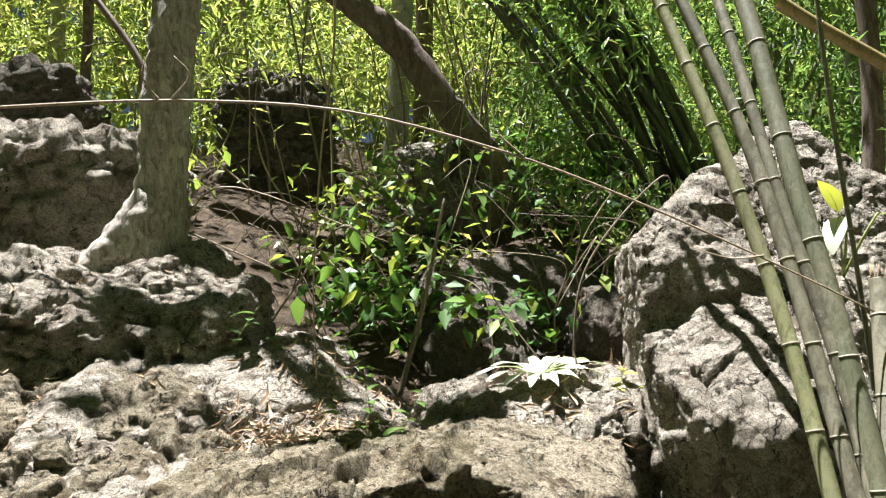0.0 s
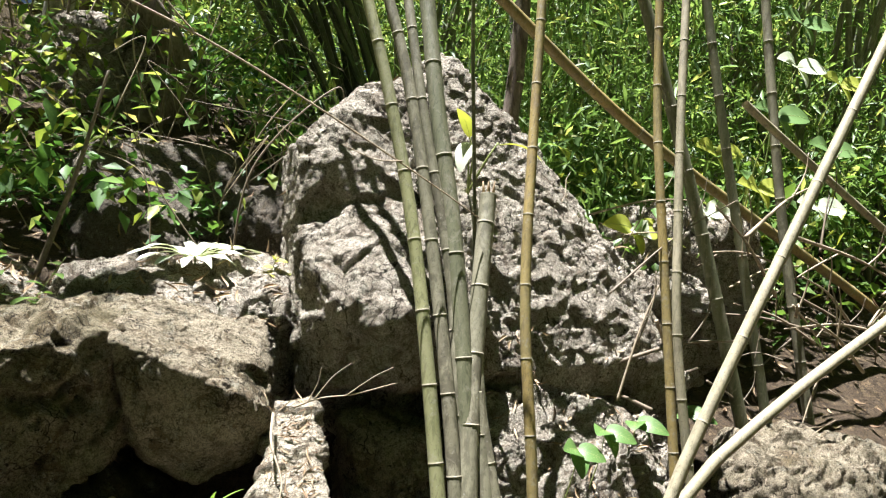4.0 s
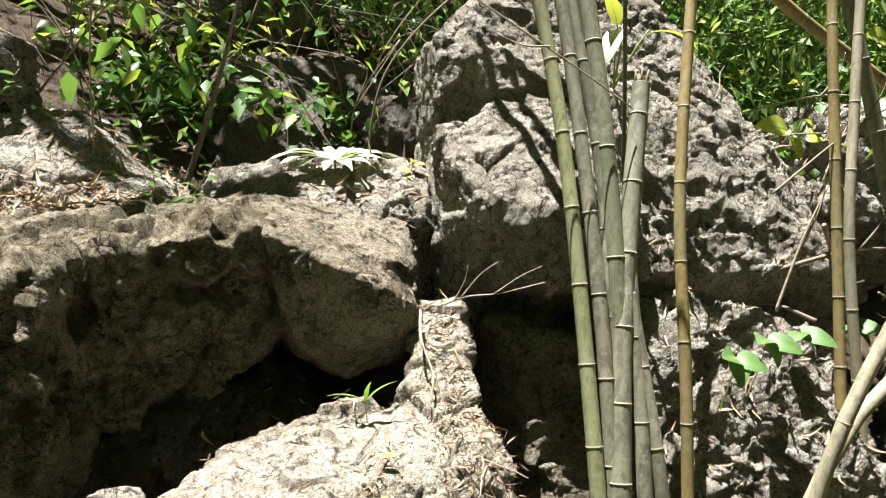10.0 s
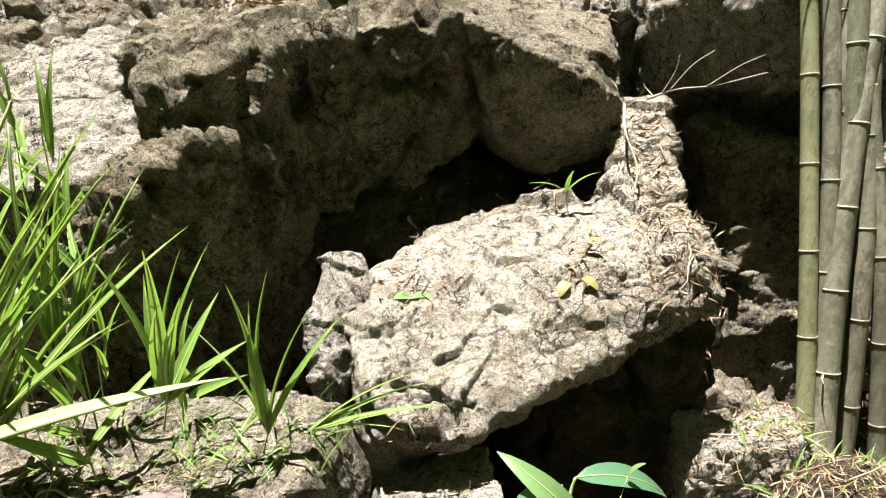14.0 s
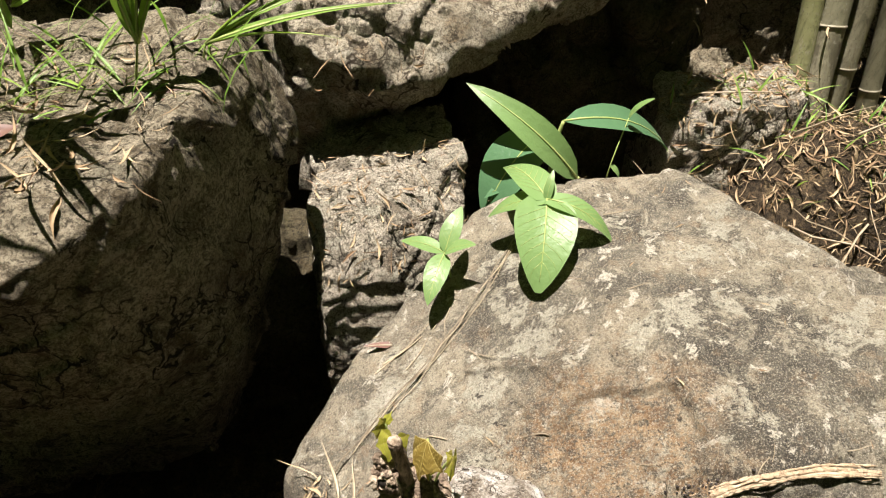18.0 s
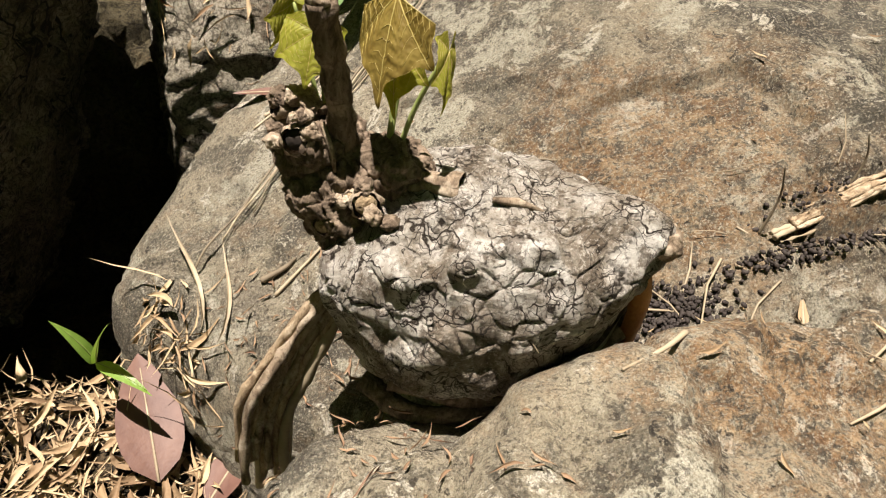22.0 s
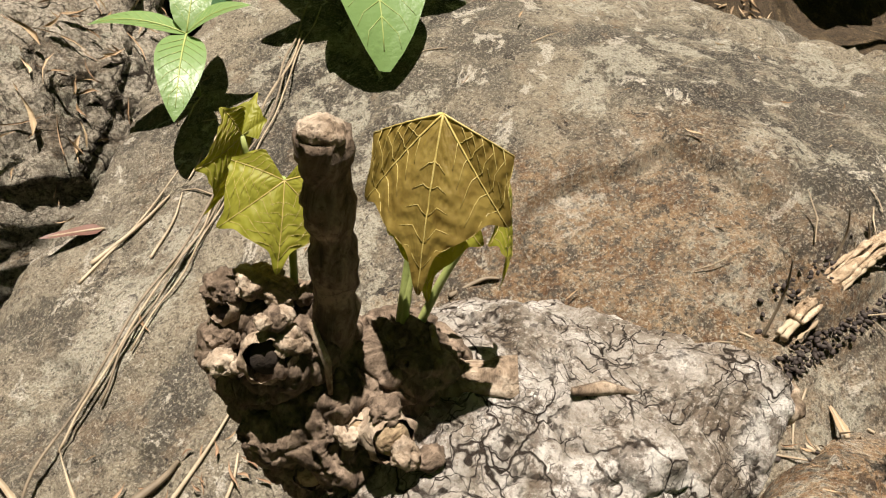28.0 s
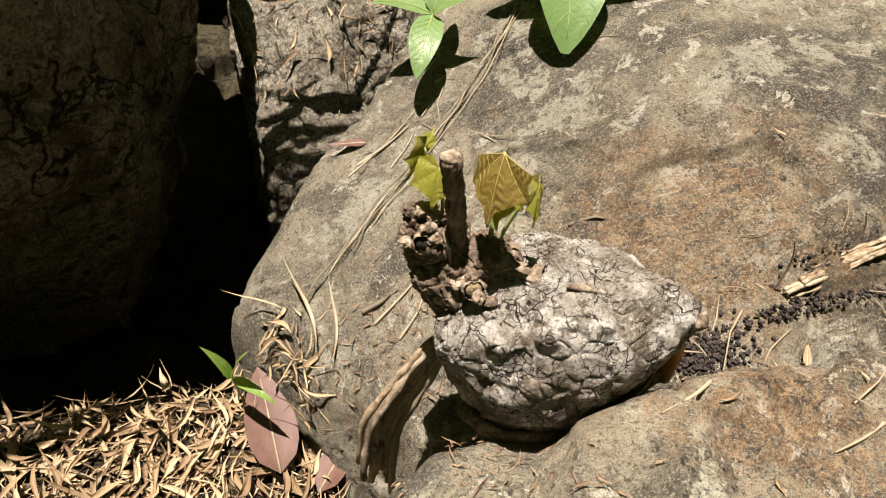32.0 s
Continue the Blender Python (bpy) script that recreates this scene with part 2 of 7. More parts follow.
def stone(name, light, mid, dark, stain, lichen=(0.5, 0.49, 0.42), much=0.5, fine=0.7, moss=0.0, pale=1.0, pores=1.0):
    """Weathered limestone: grey with pale lichen, dark pores and earthy stains. pale: how light the whole stone is."""
    light, mid, dark, stain, lichen = [tuple(v * pale * k for v, k in zip(c, (1.0, 0.975, 0.90))) for c in (light, mid, dark, stain, lichen)]
    s = Mat(name, 0.92, 0.2)
    small, tiny, grit = s.noise(34, 9, 0.78, 0.5), s.noise(260, 6, 0.8), s.noise(110, 7, 0.8)
    c = s.ramp(s.noise(4.5, 6, 0.68, 0.8), [(0.34, mid), (0.46, light), (0.54, light), (0.64, mid)])
    c = s.mix(s.math("MULTIPLY", s.step(s.noise(9, 8, 0.72, 1.4), 0.52, 0.60), 0.9), c, stain)
    c = s.mix(s.math("MULTIPLY", s.step(small, 0.53, 0.60), 0.7), c, mid)
    spots = s.step(s.noise(17, 7, 0.66, 0.4), 0.61 - 0.06 * much, 0.635 - 0.06 * much)
    c = s.mix(s.math("MULTIPLY", spots, s.step(tiny, 0.36, 0.48)), c, lichen)
    c = s.mix(s.math("MULTIPLY", s.step(tiny, 0.53, 0.62), 0.5), c, light)
    c = s.mix(s.math("MULTIPLY", s.step(s.noise(70, 9, 0.8, 0.3), 0.50, 0.60), 0.75), c, tuple(0.55 * v + 0.25 * q for v, q in zip(mid, stain)))
    c = s.mix(s.math("MULTIPLY", s.step(grit, 0.53, 0.60), 0.8), c, tuple(0.42 * v for v in mid))
    c = s.mix(s.math("MULTIPLY", s.step(s.noise(190, 5, 0.7), 0.54, 0.58), 0.7), c, tuple(0.3 * v for v in mid))
    if moss:
        c = s.mix(s.math("MULTIPLY", s.step(s.noise(7, 6, 0.7), 0.48, 0.60), moss), c, (0.05, 0.052, 0.012))
    # sharp-edged pores of two sizes, and thin seams
    hole = s.math("MULTIPLY", s.step(s.noise(46, 5, 0.62, 0.6), 0.60, 0.63), s.step(s.noise(6, 4, 0.6), 0.44, 0.56))
    prick = s.math("MULTIPLY", s.step(s.noise(135, 4, 0.6), 0.57, 0.61), s.step(s.noise(11, 4, 0.6), 0.40, 0.55))
    seam = s.step(s.math("ABSOLUTE", s.math("SUBTRACT", s.noise(7, 5, 0.55, 1.2), 0.5), 0), 0.010, 0.0)
    sunk = s.math("MAXIMUM", s.math("MAXIMUM", hole, s.math("MULTIPLY", prick, 0.4)), s.math("MULTIPLY", seam, s.step(small, 0.42, 0.52)))
    sunk = s.math("MULTIPLY", sunk, pores)
    line = s.math("MULTIPLY", s.step(s.cells(8.5, "DISTANCE_TO_EDGE", s.warped(14, 0.10)), 0.022, 0.006), s.step(s.noise(5, 4, 0.6), 0.48, 0.56))
    line2 = s.math("MULTIPLY", s.step(s.cells(21, "DISTANCE_TO_EDGE", s.warped(30, 0.05)), 0.040, 0.010), s.step(s.noise(9, 4, 0.6), 0.50, 0.58))
    sunk = s.math("MAXIMUM", sunk, s.math("MAXIMUM", line, s.math("MULTIPLY", line2, 0.8)))
    c = s.mix(s.math("MULTIPLY", s.step(s.noise(330, 4, 0.7), 0.49, 0.56), 0.6), c, (0.40, 0.37, 0.33), "MULTIPLY")
    c = s.mix(sunk, c, dark)
    facets = s.cells(30, "F1", s.warped(60, 0.012))
    s.bump(s.noise(16, 7, 0.7, 0.6), 0.012 * fine).bump(facets, 0.016 * fine).bump(small, 0.024 * fine).bump(s.math("SUBTRACT", 1.0, sunk), 0.014 * fine).bump(grit, 0.016 * fine).bump(tiny, 0.006 * fine)
    return s.done(c)


def smooth_stone(name, stain_at, stain_r, pale=1.0):
    """A water-smoothed grey boulder: sooty and pale clouds, lichen crusts, fine black specks, and an ochre stain round one place."""
    s = Mat(name, 0.88, 0.25)
    tiny, grit, small = s.noise(420, 5, 0.75), s.noise(150, 7, 0.78), s.noise(52, 9, 0.8, 0.4)
    c = s.ramp(s.noise(4.2, 9, 0.66, 0.7), [(0.38, (0.06, 0.055, 0.046)), (0.46, (0.14, 0.127, 0.10)), (0.53, (0.34, 0.295, 0.215)), (0.64, (0.20, 0.175, 0.135))])
    c = s.mix(s.math("MULTIPLY", s.step(s.noise(21, 10, 0.76, 0.5), 0.50, 0.60), 0.75), c, (0.43, 0.385, 0.29))
    c = s.mix(s.math("MULTIPLY", s.step(s.noise(15, 9, 0.74, 0.8), 0.52, 0.58), 0.8), c, (0.095, 0.086, 0.068))
    c = s.mix(s.math("MULTIPLY", s.step(s.noise(33, 8, 0.72), 0.55, 0.63), 0.5), c, (0.25, 0.175, 0.11))
    crust = s.math("MULTIPLY", s.step(s.noise(12, 9, 0.72, 0.3), 0.555, 0.575), s.step(grit, 0.36, 0.50))
    c = s.mix(s.math("MULTIPLY", crust, 0.9), c, (0.53, 0.50, 0.40))
    white = s.math("MULTIPLY", s.step(s.noise(38, 7, 0.7, 0.5), 0.59, 0.61), s.step(tiny, 0.36, 0.46))
    c = s.mix(white, c, (0.60, 0.56, 0.47))
    near = s.t.nodes.new("ShaderNodeVectorMath")
    near.operation = "DISTANCE"
    s.link(s.co, near.inputs[0])
    near.inputs[1].default_value = stain_at
    edge = s.math("ADD", near.outputs["Value"], s.math("MULTIPLY", s.math("SUBTRACT", s.noise(11, 8, 0.72, 1.2), 0.5), 0.42))
    stain = s.math("MULTIPLY", s.step(edge, stain_r * 1.15, stain_r * 0.15), s.step(grit, 0.62, 0.42))
    c = s.mix(s.math("MULTIPLY", stain, 0.9), c, s.ramp(small, [(0.38, (0.15, 0.075, 0.035)), (0.5, (0.30, 0.18, 0.09)), (0.62, (0.46, 0.33, 0.20))]))
    speck = s.math("MULTIPLY", s.step(s.noise(230, 3, 0.5), 0.62, 0.66), s.step(s.noise(13, 5, 0.6), 0.44, 0.58))
    blot = s.math("MULTIPLY", s.step(s.noise(60, 5, 0.6, 0.4), 0.63, 0.66), s.step(s.noise(9, 4, 0.6), 0.45, 0.55))
    if pale != 1.0:
        c = s.mix(1.0, c, (pale, pale, pale), "MULTIPLY")
    c = s.mix(s.math("MAXIMUM", s.math("MULTIPLY", speck, 0.75), s.math("MULTIPLY", blot, 0.9)), c, (0.035, 0.03, 0.026))
    c = s.mix(s.math("MULTIPLY", s.step(grit, 0.53, 0.60), 0.5), c, (0.10, 0.082, 0.06))
    c = s.mix(s.math("MULTIPLY", s.step(tiny, 0.54, 0.60), 0.6), c, (0.48, 0.42, 0.31))
    c = s.mix(s.math("MULTIPLY", s.step(s.noise(300, 5, 0.75), 0.55, 0.60), 0.5), c, (0.06, 0.048, 0.036))
    c = s.mix(s.math("MULTIPLY", s.step(s.noise(760, 4, 0.7), 0.49, 0.56), 0.55), c, (0.38, 0.35, 0.31), "MULTIPLY")
    c = s.mix(s.math("MULTIPLY", s.step(s.noise(540, 4, 0.7), 0.56, 0.62), 0.55), c, (0.56, 0.51, 0.41))
    s.bump(s.noise(22, 6, 0.65), 0.005).bump(small, 0.0055).bump(crust, 0.0010).bump(s.math("SUBTRACT", 1.0, blot), 0.003).bump(grit, 0.0065).bump(tiny, 0.0028)
    return s.done(c)


def leafy(name, dark, light, rough=0.45, glow=0.5, veins=0.0, spec=0.4, dead=None):
    """A leaf: varied from blade to blade, with light passing through it."""
    s = Mat(name, rough, spec)
    r = s.random(True)
    stops = [(0.0, dark), (1.0, light)] if dead is None else [(0.0, dark), (0.86, light), (0.93, dead)]
    c = s.ramp(r, stops)
    c = s.mix(s.math("MULTIPLY", s.step(s.noise(60, 4), 0.4, 0.7), 0.35), c, light)
    s.bump(s.noise(120, 3), 0.001)
    s.done(c)
    tr = s.node("ShaderNodeBsdfTranslucent")
    g = s.mix(1.0, c, (1.0, 1.0, 0.6), "MULTIPLY")
    s.link(g, tr.inputs["Color"])
    mx = s.node("ShaderNodeMixShader", Fac=glow)
    s.link(s.b.outputs[0], mx.inputs[1])
    s.link(tr.outputs[0], mx.inputs[2])
    s.link(mx.outputs[0], s.t.nodes["Material Output"].inputs["Surface"])
    return s.m


def bamboo(name, a, b, blotch, cover=0.5):
    s = Mat(name, 0.55, 0.35)
    fibre = s.noise(1, 4, 0.6, 0, s.stretch((160, 160, 5)))
    patch = s.noise(9, 6, 0.65, 0.8, s.stretch((1.6, 1.6, 0.7)))
    c = s.ramp(s.noise(4, 3), [(0.35, a), (0.65, b)])
    c = s.mix(s.math("MULTIPLY", fibre, 0.35), c, blotch)
    c = s.mix(s.math("MULTIPLY", s.step(patch, 0.62 - 0.2 * cover, 0.75 - 0.2 * cover), 0.75), c, blotch)
    c = s.mix(s.math("MULTIPLY", s.step(s.noise(70, 5, 0.7), 0.6, 0.72), 0.6), c, (0.42, 0.42, 0.36))
    streak = s.noise(1, 6, 0.7, 0.4, s.stretch((70, 70, 4)))
    c = s.mix(s.math("MULTIPLY", s.step(streak, 0.50, 0.62), 0.55), c, tuple(0.45 * v for v in a))
    c = s.mix(s.math("MULTIPLY", s.step(s.noise(22, 7, 0.75, 0.5), 0.56, 0.62), 0.45), c, (0.30, 0.28, 0.21))
    c = s.mix(s.math("MULTIPLY", s.step(s.noise(160, 5, 0.7), 0.58, 0.64), 0.6), c, (0.05, 0.045, 0.03))
    c = s.mix(s.math("MULTIPLY", s.random(), 0.35), c, (0.12, 0.12, 0.07))
    s.bump(fibre, 0.0006).bump(s.noise(60, 5, 0.7), 0.0012)
    return s.done(c)


def bark(name, a, b, dark, scale=1.0, fine=1.0):
    s = Mat(name, 0.9, 0.2)
    plates = s.noise(1, 7, 0.68, 1.0, s.stretch((34 * scale, 34 * scale, 9 * scale)))
    c = s.ramp(plates, [(0.32, dark), (0.48, a), (0.68, b)])
    c = s.mix(s.step(s.noise(16 * scale, 5, 0.6), 0.55, 0.66), c, b)
    c = s.mix(s.math("MULTIPLY", s.step(s.noise(120 * scale, 4, 0.7), 0.5, 0.7), 0.6), c, dark)
    s.bump(plates, 0.014 * fine).bump(s.noise(90 * scale, 6, 0.7), 0.004 * fine)
    return s.done(c)


def straw(name, a, b, dark, rough=0.7):
    s = Mat(name, rough, 0.3)
    c = s.ramp(s.random(True), [(0.0, dark), (0.35, a), (1.0, b)])
    c = s.mix(s.math("MULTIPLY", s.noise(90, 4), 0.5), c, dark)
    s.bump(s.noise(150, 3), 0.0015)
    return s.done(c)


def plain(name, a, b, scale=40, rough=0.6, dist=0.001, spec=0.3):
    s = Mat(name, rough, spec)
    f = s.noise(scale, 5, 0.6)
    s.bump(f, dist)
    return s.done(s.ramp(f, [(0.35, a), (0.65, b)]))


LIME = stone("limestone", (0.64, 0.595, 0.52), (0.40, 0.36, 0.30), (0.045, 0.037, 0.028), (0.21, 0.165, 0.12))
# mossy limestone with the shade of hollows and gaps put into its colours
LIME_SHADE = stone("shade_dark_limestone", (0.15, 0.13, 0.085), (0.085, 0.07, 0.042), (0.018, 0.014, 0.009), (0.09, 0.062, 0.03), lichen=(0.22, 0.205, 0.15), much=0.2, moss=0.45)
LIME_MID = stone("brown_grey_limestone", (0.46, 0.41, 0.315), (0.27, 0.23, 0.165), (0.03, 0.024, 0.016), (0.17, 0.125, 0.075), lichen=(0.40, 0.38, 0.31), moss=0.25)
CLIFF = stone("cliff_limestone", (0.44, 0.39, 0.29), (0.22, 0.185, 0.12), (0.022, 0.017, 0.011), (0.15, 0.11, 0.06), lichen=(0.46, 0.44, 0.36), much=0.35, moss=0.35)
LIME_PALE = stone("pale_limestone", (0.66, 0.61, 0.51), (0.46, 0.41, 0.33), (0.07, 0.055, 0.04), (0.34, 0.27, 0.19), lichen=(0.60, 0.57, 0.50))
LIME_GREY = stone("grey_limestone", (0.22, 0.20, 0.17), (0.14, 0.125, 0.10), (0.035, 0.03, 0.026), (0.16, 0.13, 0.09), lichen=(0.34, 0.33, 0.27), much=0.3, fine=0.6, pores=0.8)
LIME_DARK = stone("dark_limestone", (0.46, 0.41, 0.325), (0.25, 0.215, 0.16), (0.02, 0.016, 0.012), (0.10, 0.075, 0.045), lichen=(0.26, 0.24, 0.19), much=0.3, fine=0.6)
LICHEN_ROCK = smooth_stone("lichen_rock", (-0.25, -0.19, 0.24), 0.16)
LEDGE_ROCK = smooth_stone("ledge_rock", (-0.21, 0.20, 0.17), 0.12, 1.3)
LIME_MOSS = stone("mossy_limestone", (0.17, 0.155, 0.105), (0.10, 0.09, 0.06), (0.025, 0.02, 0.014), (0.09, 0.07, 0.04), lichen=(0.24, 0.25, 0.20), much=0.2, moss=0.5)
SOIL = stone("soil", (0.12, 0.09, 0.06), (0.07, 0.052, 0.035), (0.03, 0.024, 0.018), (0.20, 0.15, 0.09), lichen=(0.24, 0.18, 0.11), fine=0.7)
BAM_GREEN = bamboo("green_bamboo", (0.18, 0.19, 0.065), (0.27, 0.27, 0.12), (0.36, 0.33, 0.22), 0.35)
BAM_GREY = bamboo("grey_bamboo", (0.21, 0.195, 0.125), (0.33, 0.305, 0.21), (0.09, 0.078, 0.052), 0.75)
BAM_PALE = bamboo("pale_bamboo", (0.33, 0.29, 0.18), (0.42, 0.37, 0.25), (0.22, 0.19, 0.13), 0.6)
BAM_DARK2 = bamboo("dark_olive_bamboo", (0.11, 0.12, 0.06), (0.17, 0.17, 0.095), (0.24, 0.22, 0.16), 0.45)
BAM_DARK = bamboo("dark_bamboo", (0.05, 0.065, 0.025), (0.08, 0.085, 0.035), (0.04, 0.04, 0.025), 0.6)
BAM_OLIVE = bamboo("olive_bamboo", (0.26, 0.19, 0.055), (0.34, 0.26, 0.085), (0.20, 0.15, 0.08))
NODE = plain("bamboo_node", (0.34, 0.31, 0.23), (0.20, 0.175, 0.12), 70)
BARK = bark("tree_bark", (0.33, 0.295, 0.245), (0.53, 0.49, 0.42), (0.12, 0.10, 0.075))
BARK_VINE = bark("vine_bark", (0.14, 0.11, 0.085), (0.21, 0.17, 0.13), (0.06, 0.045, 0.035), 0.7, 0.6)
BARK_PALE2 = bark("bleached_bark", (0.34, 0.25, 0.16), (0.52, 0.42, 0.30), (0.12, 0.08, 0.05), 5.0, 0.2)
BARK_PALE = bark("pale_bark", (0.30, 0.29, 0.25), (0.42, 0.40, 0.35), (0.14, 0.13, 0.11), 0.6, 0.5)
TWIG = plain("dry_twig", (0.36, 0.30, 0.21), (0.22, 0.17, 0.11), 60)
TWIG_DARK = plain("dark_twig", (0.12, 0.095, 0.065), (0.20, 0.16, 0.11), 60)
STRAW = straw("dry_bamboo_leaf", (0.33, 0.235, 0.135), (0.52, 0.41, 0.26), (0.16, 0.10, 0.055))
BROWN = straw("brown_leaf", (0.20, 0.13, 0.075), (0.30, 0.20, 0.12), (0.14, 0.08, 0.05))
FOLIAGE = leafy("forest_leaf", (0.16, 0.24, 0.07), (0.46, 0.54, 0.20), 0.5, 0.6, dead=(0.46, 0.44, 0.12))
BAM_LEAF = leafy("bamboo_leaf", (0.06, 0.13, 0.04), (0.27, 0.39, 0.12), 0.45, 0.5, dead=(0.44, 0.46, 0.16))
# lit copy of the bamboo leaf: sunlight put into a paler colour
BAM_LEAF_SUN_TONED = leafy("sun_toned_bamboo_leaf", (0.20, 0.28, 0.07), (0.50, 0.56, 0.20), 0.45, 0.6, dead=(0.56, 0.50, 0.26))
GRASS = leafy("grass_blade", (0.10, 0.21, 0.03), (0.25, 0.38, 0.075), 0.38, 0.42)
SHRUB = leafy("seedling_leaf", (0.05, 0.12, 0.025), (0.18, 0.29, 0.065), 0.4, 0.45, spec=0.4, dead=(0.42, 0.46, 0.08))
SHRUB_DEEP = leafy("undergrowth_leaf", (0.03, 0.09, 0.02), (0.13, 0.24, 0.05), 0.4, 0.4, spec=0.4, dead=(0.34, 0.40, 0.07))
# lit copy of the shrub leaf, its sunlight put into the colour
SUN_TONED = leafy("sun_toned_leaf", (0.15, 0.25, 0.045), (0.36, 0.42, 0.09), 0.4, 0.5, spec=0.5, dead=(0.5, 0.42, 0.18))

# ---- ground ----
def ground_height(x, y):
    """The hillside: level in front, a step up to the ledge, then rising; lower to the right."""
    left = np.interp(y, [-3, 0.2, 0.50, 0.64, 1.5, 2.3, 2.6, 3.2, 4.0, 5.5, 7.5, 12, 30, 150], [-0.1, 0.02, 0.0, -0.42, -0.40, -0.10, 0.8, 1.0, 1.25, 1.85, 2.6, 3.6, 6, 22])
    right = np.interp(y, [-3, 1.0, 1.6, 2.2, 3.0, 4.0, 6.0, 9.0, 15, 30, 150], [-0.1, -0.15, -0.24, 0.05, 0.45, 0.75, 1.15, 1.5, 2.2, 4, 18])
    k = smooth(0.7, 1.9, x)
    z = left * (1 - k) + right * k
    z = z + smooth(-0.6, -2.2, x) * smooth(1.5, 3.0, y) * 0.35
    P = np.stack([x, y, 0 * x], -1).reshape(-1, 3)
    z = z + 0.45 * np.exp(-(((x - 0.95) / 0.35) ** 2) - ((y - 1.2) / 0.30) ** 2)
    return z + (0.05 * fbm(P * 2.1, 4, 3) + 0.012 * fbm(P * 14, 3, 9)).reshape(np.shape(x))


def ground_at(x, y):
    return float(ground_height(np.array([float(x)]), np.array([float(y)]))[0])


far = np.geomspace(0.06, 150, 46)
gx = np.concatenate([-3.2 - far[::-1], np.arange(-3.2, 4.2, 0.035), 4.2 + far])
gy = np.concatenate([-1.0 - far[::-1], np.arange(-1.0, 7.5, 0.035), 7.5 + far])
X, Y = np.meshgrid(gx, gy)
Z = ground_height(X, Y)
i, j = np.meshgrid(np.arange(len(gy) - 1), np.arange(len(gx) - 1), indexing="ij")
w = len(gx)
ground = solid("ground", np.stack([X, Y, Z], -1).reshape(-1, 3), np.stack([i * w + j, i * w + j + 1, (i + 1) * w + j + 1, (i + 1) * w + j], -1).reshape(-1, 4), SOIL)
tagged(ground, "brown hillside soil with dry litter between limestone rocks", "ground", kind="structure")

# ---- rocks ----
SPHERES = {}


def sphere_grid(n):
    """A cube pushed out to a ball: its directions and quads."""
    if n not in SPHERES:
        a = np.tan(np.linspace(-np.pi / 4, np.pi / 4, n + 1))
        u, v = np.meshgrid(a, a)
        one = np.ones_like(u)
        faces, quads = [], []
        i, j = np.meshgrid(np.arange(n), np.arange(n), indexing="ij")
        k = i * (n + 1) + j
        q = np.stack([k, k + 1, k + n + 2, k + n + 1], -1).reshape(-1, 4)
        for f, (p, s) in enumerate((((one, u, v), 1), ((-one, u, v), -1), ((u, one, v), -1), ((u, -one, v), 1), ((u, v, one), 1), ((u, v, -one), -1))):
            faces.append(np.stack(p, -1).reshape(-1, 3))
            quads.append((q if s > 0 else q[:, ::-1]) + f * (n + 1) ** 2)
        D = np.concatenate(faces)
        Q = np.concatenate(quads)
        _, first, back = np.unique(np.round(D, 6), axis=0, return_index=True, return_inverse=True)
        SPHERES[n] = D[first], back.reshape(-1)[Q]
    D, Q = SPHERES[n]
    return D / np.linalg.norm(D, axis=1)[:, None], Q


def normals(V, F):
    n = np.cross(V[F[:, 2]] - V[F[:, 0]], V[F[:, 3]] - V[F[:, 1]])
    N = np.zeros_like(V)
    for k in range(4):
        np.add.at(N, F[:, k], n)
    return N / (np.linalg.norm(N, axis=1)[:, None] + 1e-12)


def chips(P, seed, jump=1.0, lean=1.6):
    """For rows of points: a random step for the cell of broken stone that each lies in, and the gap to the next cell."""
    I = np.floor(P).astype(np.int64)
    best, second, value = np.full(len(P), 9.0), np.full(len(P), 9.0), np.zeros(len(P))
    for dx in (-1, 0, 1):
        for dy in (-1, 0, 1):
            for dz in (-1, 0, 1):
                J = I + np.array([dx, dy, dz])
                h = (J[:, 0] * 374761393 + J[:, 1] * 668265263 + J[:, 2] * 2147483647 + seed * 974634347) & 0xFFFFFFFF
                h = ((h ^ (h >> 13)) * 1274126177) & 0xFFFFFFFF
                h ^= h >> 16
                q = np.stack([h & 255, (h >> 8) & 255, (h >> 16) & 255], -1) / 255.0
                v = P - J - q
                d = np.sqrt((v * v).sum(1))
                near = d < best
                second = np.where(near, best, np.minimum(second, d))
                tilt = (v * (q[:, [1, 2, 0]] - 0.5)).sum(1)
                value = np.where(near, jump * (((h >> 24) & 255) / 127.5 - 1) + lean * tilt, value)
                best = np.where(near, d, best)
    return value, second - best


